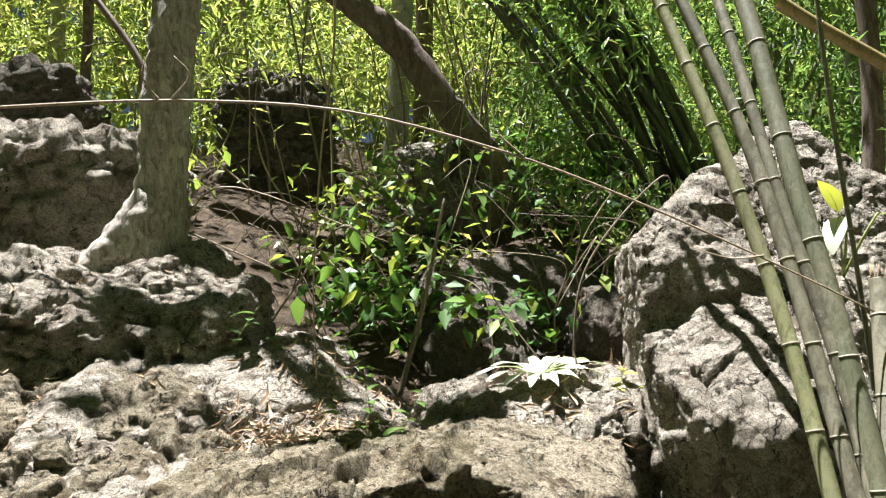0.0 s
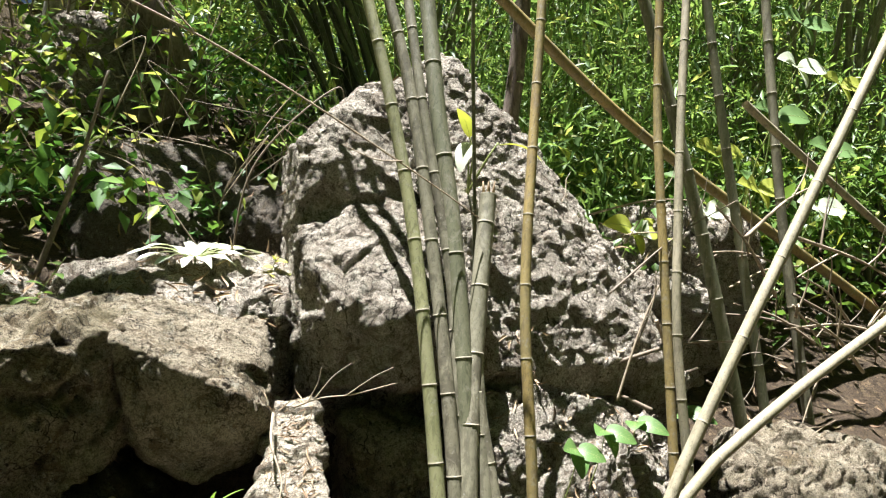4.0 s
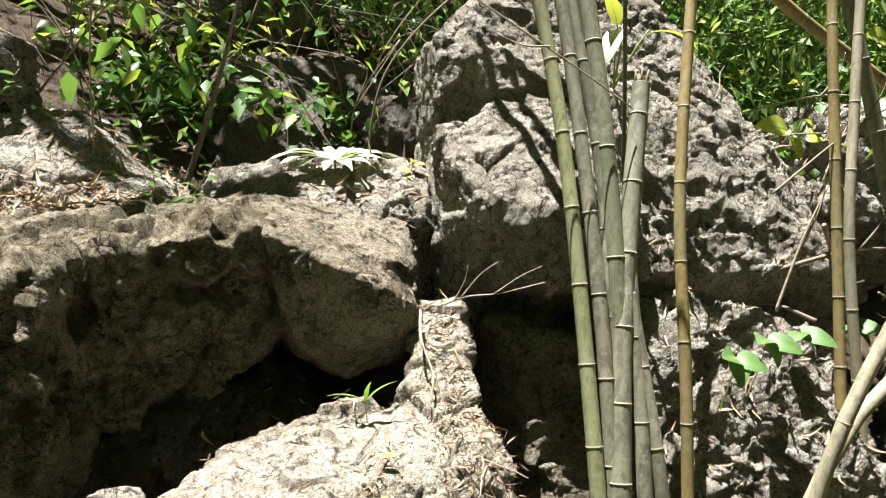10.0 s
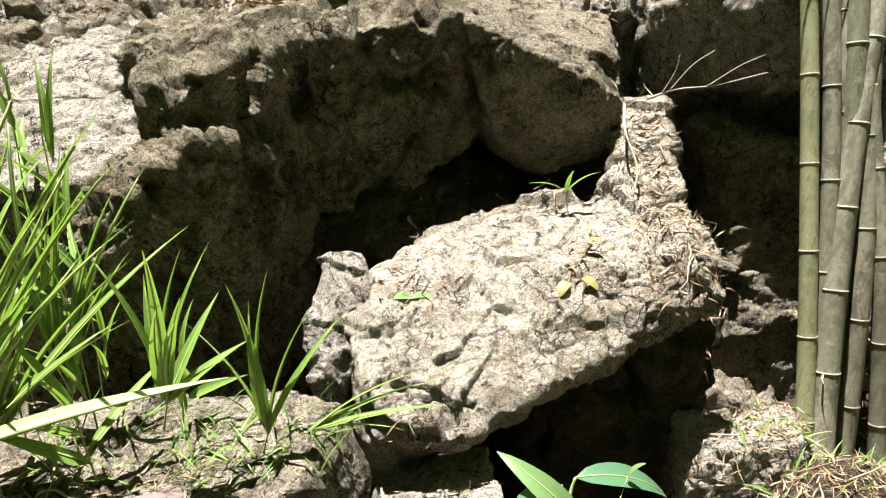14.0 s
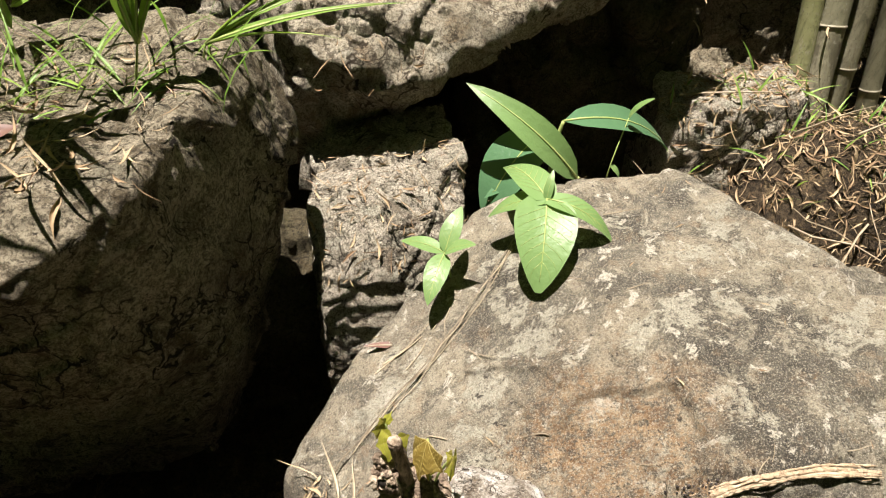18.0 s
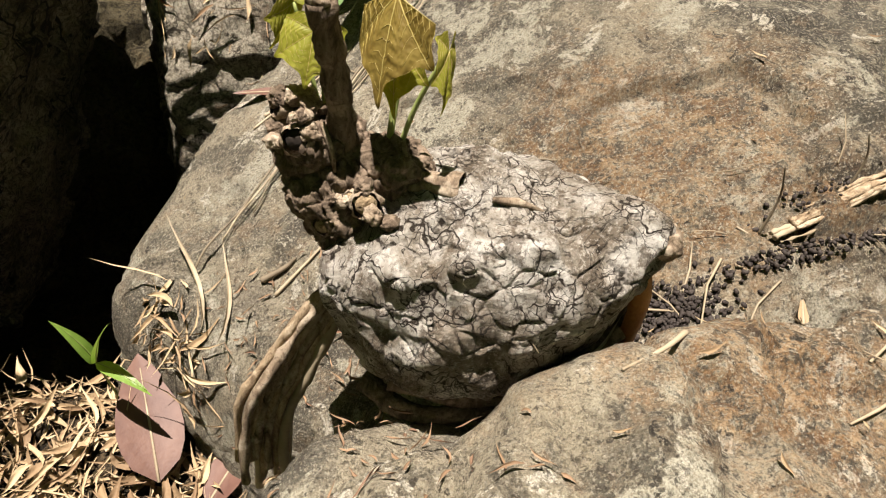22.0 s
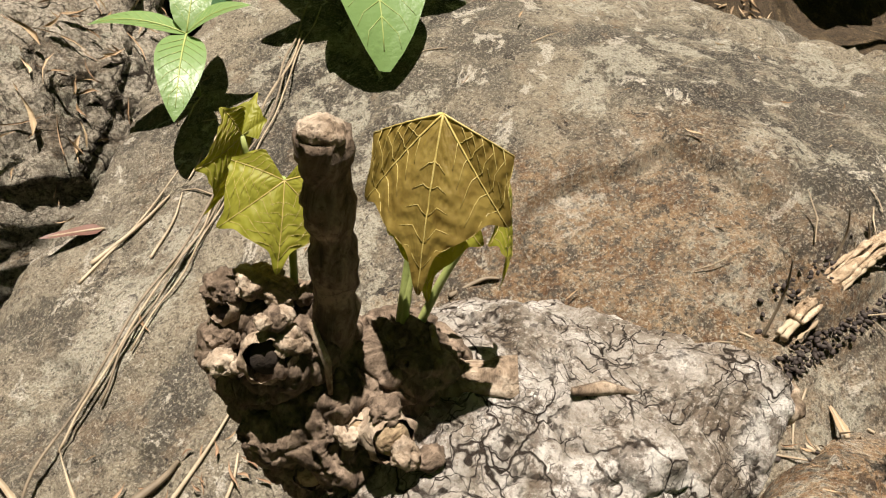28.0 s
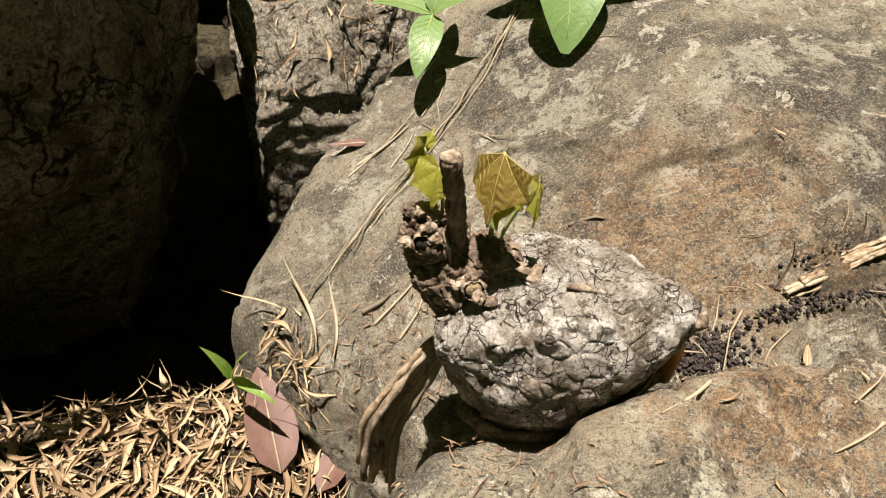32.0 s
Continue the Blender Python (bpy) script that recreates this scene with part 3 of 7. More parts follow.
def relief(W, seed, crag, pits, layers=0.0, grain=1.0):
    """How far the surface stands out at rows of points: chipped steps, ragged ridges, pores and beds."""
    W = W + 0.022 * np.stack([gnoise(W * 11, 1), gnoise(W * 11, 2), gnoise(W * 11, 3)], -1)
    step, gap = chips(W * 7.5 * grain, seed + 50)
    d = crag * 0.75 * step - crag * 1.0 * np.exp(-((gap / 0.07) ** 2)) * smooth(-0.2, 0.4, gnoise(W * 5, seed + 51))
    step, gap = chips(W * 19 * grain, seed + 52)
    d += crag * 0.30 * step
    a, f = 0.85, 5.0 * grain
    weight = smooth(-0.5, 0.5, gnoise(W * 3.1, seed + 40))
    for o in range(6):
        d += crag * a * (0.42 - np.abs(gnoise(W * f, seed + o))) * (0.35 + 0.9 * weight if o else 1)
        a *= 0.64
        f *= 2.07
    if pits:
        hole = smooth(0.30, 0.55, gnoise(W * 19 * grain, seed + 23) + 0.3 * gnoise(W * 52, seed + 24))
        d -= pits * hole * smooth(-0.25, 0.35, gnoise(W * 4.3, seed + 26))
        d -= 0.35 * pits * smooth(0.22, 0.5, gnoise(W * 46 * grain, seed + 27))
    if pits > 0.012:
        d -= 3.0 * pits * smooth(0.30, 0.46, gnoise(W * 7.5, seed + 61)) * (0.7 + 0.6 * smooth(-0.3, 0.3, gnoise(W * 22, seed + 62)))
    if layers:
        d += layers * (0.5 - np.abs(gnoise(W * np.array([3, 3, 15]), seed + 29)))
    return d


def rock_shape(at, half, rot, seed, p=5.0, faces=(), facets=4, lump=0.07, crag=0.022, pits=0.010, layers=0.0, n=60, grain=1.0):
    """A boulder: a rounded block cut by faces, then lumps, ragged relief and pores. A face is its outward direction and a place on it."""
    r = np.random.default_rng(seed)
    h, c, R = np.array(half, float), np.array(at, float), turn(*rot)
    D, F = sphere_grid(n)
    D = D * h
    D /= np.linalg.norm(D, axis=1)[:, None]
    s = (np.abs(D / h) ** p).sum(1)
    planes = []
    for m, q in faces:
        m = np.array(m, float) / np.linalg.norm(m)
        planes.append((m @ R, max(float(m @ (np.array(q) - c)), 0.02)))
    for _ in range(facets):
        m = r.normal(size=3)
        m /= np.linalg.norm(m)
        planes.append((m, r.uniform(0.84, 1.0) * ((np.abs(h * m) ** 1.4).sum()) ** (1 / 1.4)))
    e = 22.0
    t = s ** (e / p)
    for m, d in planes:
        t += np.maximum(D @ m / d, 0) ** e
    V = D * (t ** (-1 / e))[:, None]
    size = float(np.cbrt(h.prod()))
    O = r.uniform(-50, 50, 3)
    V = V + normals(V, F) * (lump * size * 1.3 * fbm((V + O) / (size * 0.8), 3, seed))[:, None]
    N = normals(V, F)
    d = relief(V + O, seed, crag, pits, layers, grain)
    return (V + N * d[:, None]) @ R.T, F


def rock(at, half, rot, mat, label, seed, **k):
    """A boulder as a thing of its own, in its true place."""
    V, F = rock_shape(at, half, rot, seed, **k)
    ob = solid("rock", V, F, mat)
    ob.location = at
    return tagged(ob, label, "rock", "limestone rocks on the slope")


def chiselled(W, seed, rough, pits, layers=0.0):
    """Broken faces of three sizes that meet in edges, with fine ragged relief, a few cracks and pores."""
    W = W + 0.02 * np.stack([gnoise(W * 9, 1), gnoise(W * 9, 2), gnoise(W * 9, 3)], -1)
    d = np.zeros(len(W))
    for f, a in ((4.6, 1.0), (10.0, 0.55), (23.0, 0.30)):
        step, gap = chips(W * f, seed + int(f), 0.35, 2.6)
        d += rough * a * step
        if f > 5:
            d -= rough * a * 0.7 * np.exp(-((gap / 0.05) ** 2)) * smooth(0.0, 0.4, gnoise(W * 4, seed + 51))
    a, f = 0.5, 9.0
    weight = smooth(-0.4, 0.4, gnoise(W * 3.1, seed + 40))
    for o in range(4):
        d += rough * a * (0.42 - np.abs(gnoise(W * f, seed + o))) * (0.3 + weight)
        a *= 0.66
        f *= 2.07
    hole = smooth(0.34, 0.55, gnoise(W * 17, seed + 23) + 0.3 * gnoise(W * 50, seed + 24))
    d -= pits * hole * smooth(-0.1, 0.4, gnoise(W * 3.6, seed + 26))
    if pits > 0.012:
        d -= 3.0 * pits * smooth(0.30, 0.46, gnoise(W * 7.5, seed + 61)) * (0.7 + 0.6 * smooth(-0.3, 0.3, gnoise(W * 22, seed + 62)))
    if layers:
        d += layers * (0.5 - np.abs(gnoise(W * np.array([3, 3, 15]), seed + 29)))
    return d


def crag(at, blocks, mat, label, seed, cell=0.012, relax=4, lump=0.02, rough=0.022, pits=0.010, layers=0.0):
    """A broken rock: angular blocks, each the hull of its corners, grown together, worn at the edges and weathered."""
    bm = bmesh.new()
    for corners in blocks:
        vs = [bm.verts.new(Vector(c) - Vector(at)) for c in corners]
        out = bmesh.ops.convex_hull(bm, input=vs)
        loose = [v for v in out["geom_interior"] if isinstance(v, bmesh.types.BMVert)]
        bmesh.ops.delete(bm, geom=loose, context="VERTS")
    me = bpy.data.meshes.new("rock_blocks")
    bm.to_mesh(me)
    bm.free()
    ob = new("rock", me)
    mod = ob.modifiers.new("grow", "REMESH")
    mod.mode = "VOXEL"
    mod.voxel_size = cell
    grown = bpy.data.meshes.new_from_object(ob.evaluated_get(bpy.context.evaluated_depsgraph_get()))
    ob.modifiers.remove(mod)
    bm = bmesh.new()
    bm.from_mesh(grown)
    todo, shells = set(bm.verts), []
    while todo:
        shell, edge = set(), [todo.pop()]
        while edge:
            v = edge.pop()
            shell.add(v)
            for e in v.link_edges:
                w = e.other_vert(v)
                if w in todo:
                    todo.discard(w)
                    edge.append(w)
        shells.append(shell)
    shells.sort(key=len)
    if len(shells) > 1:
        bmesh.ops.delete(bm, geom=[v for sh in shells[:-1] for v in sh], context="VERTS")
        bm.to_mesh(grown)
    bm.free()
    n = len(grown.vertices)
    V, N = np.empty(n * 3), np.empty(n * 3)
    grown.vertices.foreach_get("co", V)
    V = V.reshape(-1, 3)
    E = np.empty(len(grown.edges) * 2, int)
    grown.edges.foreach_get("vertices", E)
    E = E.reshape(-1, 2)
    a, b = np.concatenate([E[:, 0], E[:, 1]]), np.concatenate([E[:, 1], E[:, 0]])
    deg = np.bincount(a, minlength=n)[:, None]

    def normals_now():
        grown.vertices.foreach_set("co", V.ravel())
        grown.update()
        grown.vertices.foreach_get("normal", N)
        return N.reshape(-1, 3)

    O = np.random.default_rng(seed).uniform(-50, 50, 3)
    for _ in range(relax):
        V = V + 0.6 * (np.stack([np.bincount(a, V[b, c], n) for c in range(3)], -1) / deg - V)
    W = V + O
    V = V + normals_now() * (lump * 0.7 * fbm(W * 3.2, 3, seed))[:, None]
    V = V + normals_now() * chiselled(V + O, seed, rough, pits, layers)[:, None]
    grown.vertices.foreach_set("co", V.ravel())
    grown.polygons.foreach_set("use_smooth", np.ones(len(grown.polygons), bool))
    grown.materials.append(mat)
    grown.update()
    ob.data = grown
    bpy.data.meshes.remove(me)
    ob.location = at
    return tagged(ob, label, "rock", "limestone rocks on the slope")


# the tall boulder behind the bamboo: its body and the buttress in front
crag((1.5, 2.75, 1.2), [
    [(0.72, 2.50, 1.68), (1.01, 2.75, 1.88), (1.44, 2.95, 2.14), (1.52, 2.92, 2.12), (1.68, 2.90, 1.93), (1.89, 2.82, 1.75), (2.12, 2.66, 1.40), (2.36, 2.60, 1.14), (2.70, 2.50, 0.62), (2.40, 2.30, 0.78), (1.60, 2.24, 0.80), (0.72, 2.44, 0.76), (0.74, 2.50, 1.30),
     (0.76, 2.62, 0.3), (1.5, 2.5, 0.1), (2.7, 2.6, 0.0), (0.80, 3.3, 1.6), (1.4, 3.4, 2.0), (2.4, 3.3, 1.1), (2.7, 3.2, 0.2), (0.80, 3.4, 0.2)],
    [(0.96, 2.58, 1.61), (0.71, 2.46, 1.34), (0.79, 2.16, 1.12), (1.05, 2.08, 1.10), (0.93, 2.09, 0.84), (0.70, 2.36, 0.74), (1.12, 2.10, 0.79), (1.25, 2.46, 1.50), (1.48, 2.20, 0.82), (1.38, 2.16, 1.06), (0.73, 2.70, 1.3), (0.73, 2.70, 0.74), (1.4, 2.8, 1.5), (1.4, 2.8, 0.7)]],
    LIME, "tall grey limestone boulder standing behind the bamboo clump", 11, cell=0.012, relax=2, lump=0.022, rough=0.019, pits=0.010)
# rocks below it
crag((1.05, 2.2, 0.25), [[(0.84, 2.18, 0.68), (0.90, 2.11, 0.67), (1.15, 2.07, 0.58), (1.22, 2.4, 0.6), (0.86, 2.4, 0.64), (0.86, 2.13, 0.48), (1.17, 2.0, 0.42), (0.95, 1.95, 0.15), (1.0, 1.85, -0.25), (1.28, 1.8, -0.25), (1.3, 2.4, -0.3), (0.9, 2.4, -0.3)]],
     LIME_MID, "upright brown-grey limestone block beneath the tall boulder", 12, cell=0.010, relax=2, lump=0.018, rough=0.022)
crag((1.7, 2.1, 0.3), [[(1.24, 2.26, 0.74), (1.42, 2.22, 0.76), (1.9, 2.20, 0.67), (2.3, 2.25, 0.56), (1.22, 2.02, 0.40), (1.53, 1.98, 0.36), (1.8, 1.95, 0.30), (2.3, 2.0, 0.25), (1.25, 1.85, -0.2), (1.6, 1.78, -0.2), (2.4, 1.8, -0.1), (2.4, 2.5, 0.0), (1.2, 2.5, 0.0)]],
     LIME, "rugged grey limestone rock on the slope beside the bamboo", 13, cell=0.010, relax=2, lump=0.04, rough=0.026, pits=0.014)
# the sunlit slab with its pillar
crag((0.2, 1.6, 0.35), [
    [(-0.20, 1.52, 0.46), (-0.02, 1.76, 0.49), (0.21, 1.84, 0.54), (0.45, 1.82, 0.565), (0.65, 1.62, 0.555), (0.67, 1.55, 0.54), (0.69, 1.45, 0.43), (0.47, 1.34, 0.39), (0.19, 1.20, 0.325), (0.04, 1.12, 0.265), (-0.12, 1.13, 0.31), (-0.18, 1.21, 0.37), (-0.24, 1.35, 0.43),
     (0.69, 1.47, 0.39), (0.47, 1.36, 0.34), (0.19, 1.22, 0.28), (0.03, 1.14, 0.23), (-0.12, 1.16, 0.25), (-0.22, 1.3, 0.0), (-0.15, 1.6, -0.1), (0.60, 1.85, 0.15), (0.1, 1.9, 0.0)],
    [(0.60, 2.15, 0.77), (0.70, 2.15, 0.76), (0.68, 1.66, 0.54), (0.46, 1.76, 0.57), (0.57, 2.0, 0.69), (0.69, 2.0, 0.68), (0.56, 2.2, 0.1), (0.69, 2.2, 0.1), (0.66, 1.75, 0.1), (0.55, 1.75, 0.1)]],
    LIME_PALE, "pale sunlit limestone slab with a pillar over a dark hollow", 14, cell=0.008, relax=2, lump=0.016, rough=0.019, pits=0.008, layers=0.02)
# the cliff with its overhang and spur
crag((-0.45, 1.9, 0.6), [
    [(-0.61, 1.37, 1.0), (-0.50, 1.39, 1.01), (-0.38, 1.86, 1.03), (-0.80, 1.95, 1.02), (-0.66, 1.42, 0.0), (-0.48, 1.46, 0.0), (-0.38, 1.84, 0.0), (-0.80, 1.9, 0.0)],
    [(-0.47, 1.82, 1.02), (-0.15, 2.04, 1.02), (0.12, 2.05, 1.06), (0.15, 2.6, 1.06), (-0.85, 2.6, 1.04), (-0.85, 1.85, 1.0), (-0.40, 1.86, 0.45), (-0.20, 2.03, 0.62), (0.12, 2.10, 0.68), (0.15, 2.6, 0.55), (-0.85, 2.6, 0.1), (-0.85, 1.9, 0.1)],
    [(-0.46, 1.40, 0.87), (-0.53, 1.33, 0.895), (-0.64, 1.19, 0.79), (-0.78, 1.25, 0.74), (-0.62, 1.45, 0.88), (-0.42, 1.44, 0.5), (-0.48, 1.32, 0.45), (-0.66, 1.22, 0.35), (-0.85, 1.27, 0.35), (-0.42, 1.46, -0.3), (-0.47, 1.33, -0.3), (-0.85, 1.3, -0.3), (-0.80, 1.5, -0.3)]],
    CLIFF, "dark pitted limestone cliff with an overhanging ledge and a spur", 16, cell=0.010, relax=2, lump=0.028, rough=0.030, pits=0.022)
crag((0.34, 2.2, 0.8), [[(0.08, 1.99, 1.05), (0.28, 1.94, 0.94), (0.43, 1.91, 0.885), (0.55, 2.02, 0.80), (0.58, 2.18, 0.78), (0.10, 2.5, 1.10), (0.62, 2.5, 1.0), (0.13, 2.00, 0.80), (0.36, 1.94, 0.74), (0.555, 2.02, 0.70), (0.20, 2.02, 0.66), (0.33, 2.02, 0.57), (0.50, 2.07, 0.60), (0.15, 2.5, 0.5), (0.6, 2.5, 0.55)]],
     LIME_MID, "rounded limestone boulder wedged above the cavity", 17, cell=0.009, relax=3, lump=0.014, rough=0.014, pits=0.006)
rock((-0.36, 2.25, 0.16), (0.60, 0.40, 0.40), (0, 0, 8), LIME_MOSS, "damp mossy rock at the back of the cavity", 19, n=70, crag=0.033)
rock((0.86, 1.95, -0.42), (0.25, 0.22, 0.26), (0, 0, 0), LIME_MID, "dark brown rock deep in the gap beside the slab", 41, n=56, crag=0.03, pits=0.016)
# the hollow's shade is put into this rock's dark stone colour
rock((0.46, 1.66, -0.02), (0.30, 0.18, 0.34), (0, 0, 10), LIME_SHADE, "rock in the hollow under the slab, coloured dark for shade", 42, n=56, crag=0.03, pits=0.016)
crag((-0.26, 1.45, 0.4), [[(-0.28, 1.50, 0.555), (-0.20, 1.50, 0.545), (-0.17, 1.45, 0.45), (-0.32, 1.38, 0.44), (-0.24, 1.32, 0.40), (-0.31, 1.28, 0.30), (-0.18, 1.30, 0.30), (-0.32, 1.5, 0.1), (-0.18, 1.5, 0.1), (-0.30, 1.28, 0.1), (-0.18, 1.30, 0.1)]],
     LIME, "small upright knob of stone beside the slab", 43, cell=0.007, relax=2, lump=0.02, rough=0.018, pits=0.012)
crag((-1.1, 2.0, 0.5), [[(-1.7, 2.6, 1.12), (-0.62, 2.5, 1.07), (-0.68, 1.75, 0.90), (-0.74, 1.50, 0.78), (-1.1, 1.5, 0.72), (-1.7, 1.9, 0.85), (-1.7, 2.6, 0.0), (-0.62, 2.5, 0.0), (-0.76, 1.45, 0.0), (-1.1, 1.45, 0.0), (-1.7, 1.8, 0.0)]],
     LIME, "pale limestone slab sloping down beside the cliff", 48, cell=0.012, relax=2, lump=0.02, rough=0.016, pits=0.008)
# the ledge behind
rock((0.34, 2.78, 0.88), (0.46, 0.36, 0.28), (0, 0, 10), LIME, "knobbly grey limestone rock under a pale-leaved plant", 20, n=84, crag=0.028,
     faces=[((0, -0.5, 0.85), (0.35, 2.6, 1.10))])
rock((-0.80, 2.95, 0.80), (0.75, 0.80, 0.55), (0, 0, 0), LIME, "smooth sloping limestone slab in dappled sun", 21, n=84, p=6, facets=1, lump=0.04, crag=0.020, pits=0.006,
     faces=[((0.18, -0.48, 0.86), (-0.8, 2.75, 1.22)), ((0.6, 0.1, 0.8), (-0.45, 2.95, 1.22))])
rock((-1.62, 3.2, 1.20), (0.75, 0.52, 0.62), (0, 0, 0), LIME, "broken limestone outcrop with deep crevices", 22, n=90, crag=0.036, pits=0.022, lump=0.10,
     faces=[((0.15, -0.3, 0.94), (-1.5, 3.1, 1.68)), ((0.2, -0.95, 0.2), (-1.6, 2.72, 1.3))])
rock((-1.42, 2.45, 0.70), (0.66, 0.42, 0.60), (0, 0, 0), LIME_MID, "shaded limestone outcrop with a hollow in its face", 23, n=76, crag=0.032, pits=0.018, lump=0.08,
     faces=[((0.1, -0.5, 0.86), (-1.3, 2.4, 1.12))])
# slab in a lowered grey that carries the bank's shade
rock((0.25, 4.1, 1.05), (0.60, 0.55, 0.62), (0, 0, 0), LIME_GREY, "smooth limestone slab sloping under the shrubs, coloured dark for shade", 24, n=60, lump=0.04, crag=0.020, pits=0.004,
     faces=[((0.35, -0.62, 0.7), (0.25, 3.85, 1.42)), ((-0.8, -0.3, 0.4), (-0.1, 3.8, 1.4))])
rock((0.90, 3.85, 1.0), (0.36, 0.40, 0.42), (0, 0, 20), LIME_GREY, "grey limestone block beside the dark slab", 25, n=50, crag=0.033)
rock((-2.75, 4.5, 1.95), (1.0, 0.6, 0.72), (0, 4, 0), LIME, "layered limestone outcrop on the upper slope", 26, n=56, crag=0.050, layers=0.06)
rock((-3.35, 5.3, 2.95), (0.65, 0.45, 0.36), (0, 0, 0), LIME_GREY, "dark overhanging rock on the upper slope", 27, n=40, crag=0.050)
rock((-1.65, 6.8, 2.85), (0.45, 0.45, 0.72), (0, 0, 0), LIME_GREY, "stacked grey rocks up the slope", 28, n=44, crag=0.050, layers=0.08)
rock((0.02, 6.0, 2.1), (0.52, 0.45, 0.48), (0, 10, 0), LIME, "rough limestone rock beneath the leaning trunk", 29, n=44, crag=0.058)
# the front rocks
crag((-0.55, 0.85, 0.1), [[(-0.85, 0.62, 0.40), (-0.41, 0.57, 0.40), (-0.295, 0.66, 0.435), (-0.24, 0.82, 0.425), (-0.205, 1.03, 0.44), (-0.30, 1.10, 0.42), (-0.95, 1.1, 0.40), (-0.175, 0.95, 0.22), (-0.165, 1.0, 0.32), (-0.21, 0.88, 0.14), (-0.26, 0.72, 0.17), (-0.34, 0.66, 0.17), (-0.42, 0.62, 0.22), (-0.9, 0.65, 0.2), (-0.36, 0.8, -0.3), (-0.3, 1.0, -0.3), (-0.9, 0.75, -0.3), (-0.9, 1.1, -0.3)]],
     LIME_DARK, "angular dark grey limestone rock with grass on its top", 31, cell=0.007, relax=3, lump=0.012, rough=0.014, pits=0.007)
crag((-0.03, 1.05, 0.0), [[(-0.16, 1.0, 0.13), (0.0, 1.0, 0.135), (0.11, 1.05, 0.165), (0.10, 1.25, 0.15), (-0.16, 1.2, 0.1), (-0.145, 0.92, 0.07), (0.03, 0.92, 0.06), (0.10, 0.98, 0.12), (-0.125, 0.83, -0.05), (0.05, 0.82, -0.06), (-0.13, 0.79, -0.25), (0.08, 0.80, -0.25), (0.1, 1.2, -0.3), (-0.16, 1.2, -0.3)]],
     LIME, "small pale limestone rock wedged in a gap", 32, cell=0.006, relax=2, lump=0.012, rough=0.012, pits=0.006)
rock((0.42, 0.62, 0.02), (0.66, 0.44, 0.36), (0, 0, 0), LICHEN_ROCK, "broad smooth grey boulder with lichen patches", 33, n=104, p=6, facets=0, lump=0.018, crag=0.007, pits=0.003,
     faces=[((-0.42, -0.02, 0.9), (0.06, 0.64, 0.19)), ((0.0, 0.05, 1), (0.35, 0.5, 0.292)), ((-0.65, 0.7, -0.1), (-0.04, 0.74, 0.1)), ((0, 0.9, 0.42), (0.35, 0.88, 0.24)), ((-0.75, -0.5, 0.2), (-0.13, 0.45, 0.08)), ((0, -0.6, 0.8), (0.25, 0.36, 0.262)), ((0.72, 0.55, 0.4), (0.50, 0.72, 0.25))])
rock((0.36, 0.10, 0.10), (0.56, 0.25, 0.22), (0, 0, 6), LEDGE_ROCK, "low grey rock ledge in front of the swollen root", 34, n=110, p=6, facets=1, lump=0.03, crag=0.016, pits=0.008,
     faces=[((0.0, -0.05, 1), (0.2, 0.2, 0.272)), ((-0.1, 0.95, 0.1), (0.1, 0.31, 0.22)), ((-0.8, 0.2, 0.5), (-0.085, 0.27, 0.21))])
# added rock that hides sunlit ground, dark so the gap reads as shade
rock((-0.36, 1.05, -0.28), (0.26, 0.14, 0.26), (0, 0, 8), LIME_SHADE, "added blocker rock in the gap, coloured dark for its shade", 46, n=40, crag=0.02)
rock((-0.035, 0.280, 0.165), (0.050, 0.030, 0.065), (0, 8, 10), LEDGE_ROCK, "knobbly end of the low rock ledge", 47, n=40, crag=0.008, pits=0.004)
# right hand
crag((0.76, 1.38, -0.05), [[(0.60, 1.32, 0.01), (0.72, 1.31, 0.07), (0.92, 1.33, 0.06), (0.95, 1.5, 0.03), (0.62, 1.5, 0.04), (0.58, 1.22, -0.3), (1.02, 1.2, -0.3), (1.0, 1.6, -0.3), (0.6, 1.5, -0.3)]],
     LIME, "small grey stone at the foot of the bamboo", 35, cell=0.009, relax=3, lump=0.02, rough=0.016)
rock((2.95, 2.0, 0.15), (0.40, 0.30, 0.30), (0, 0, 10), LIME_MID, "low grey limestone rock under crossing bamboo poles", 36, n=50, crag=0.033)
rock((2.75, 3.4, 0.70), (0.65, 0.45, 0.38), (0, 0, -10), LIME, "sunlit limestone ledge behind dry bamboo stems", 37, n=50, crag=0.041)
rock((3.45, 3.5, 0.95), (0.48, 0.42, 0.48), (0, 0, 20), LIME, "grey limestone boulder among the bamboo", 38, n=44, crag=0.041)

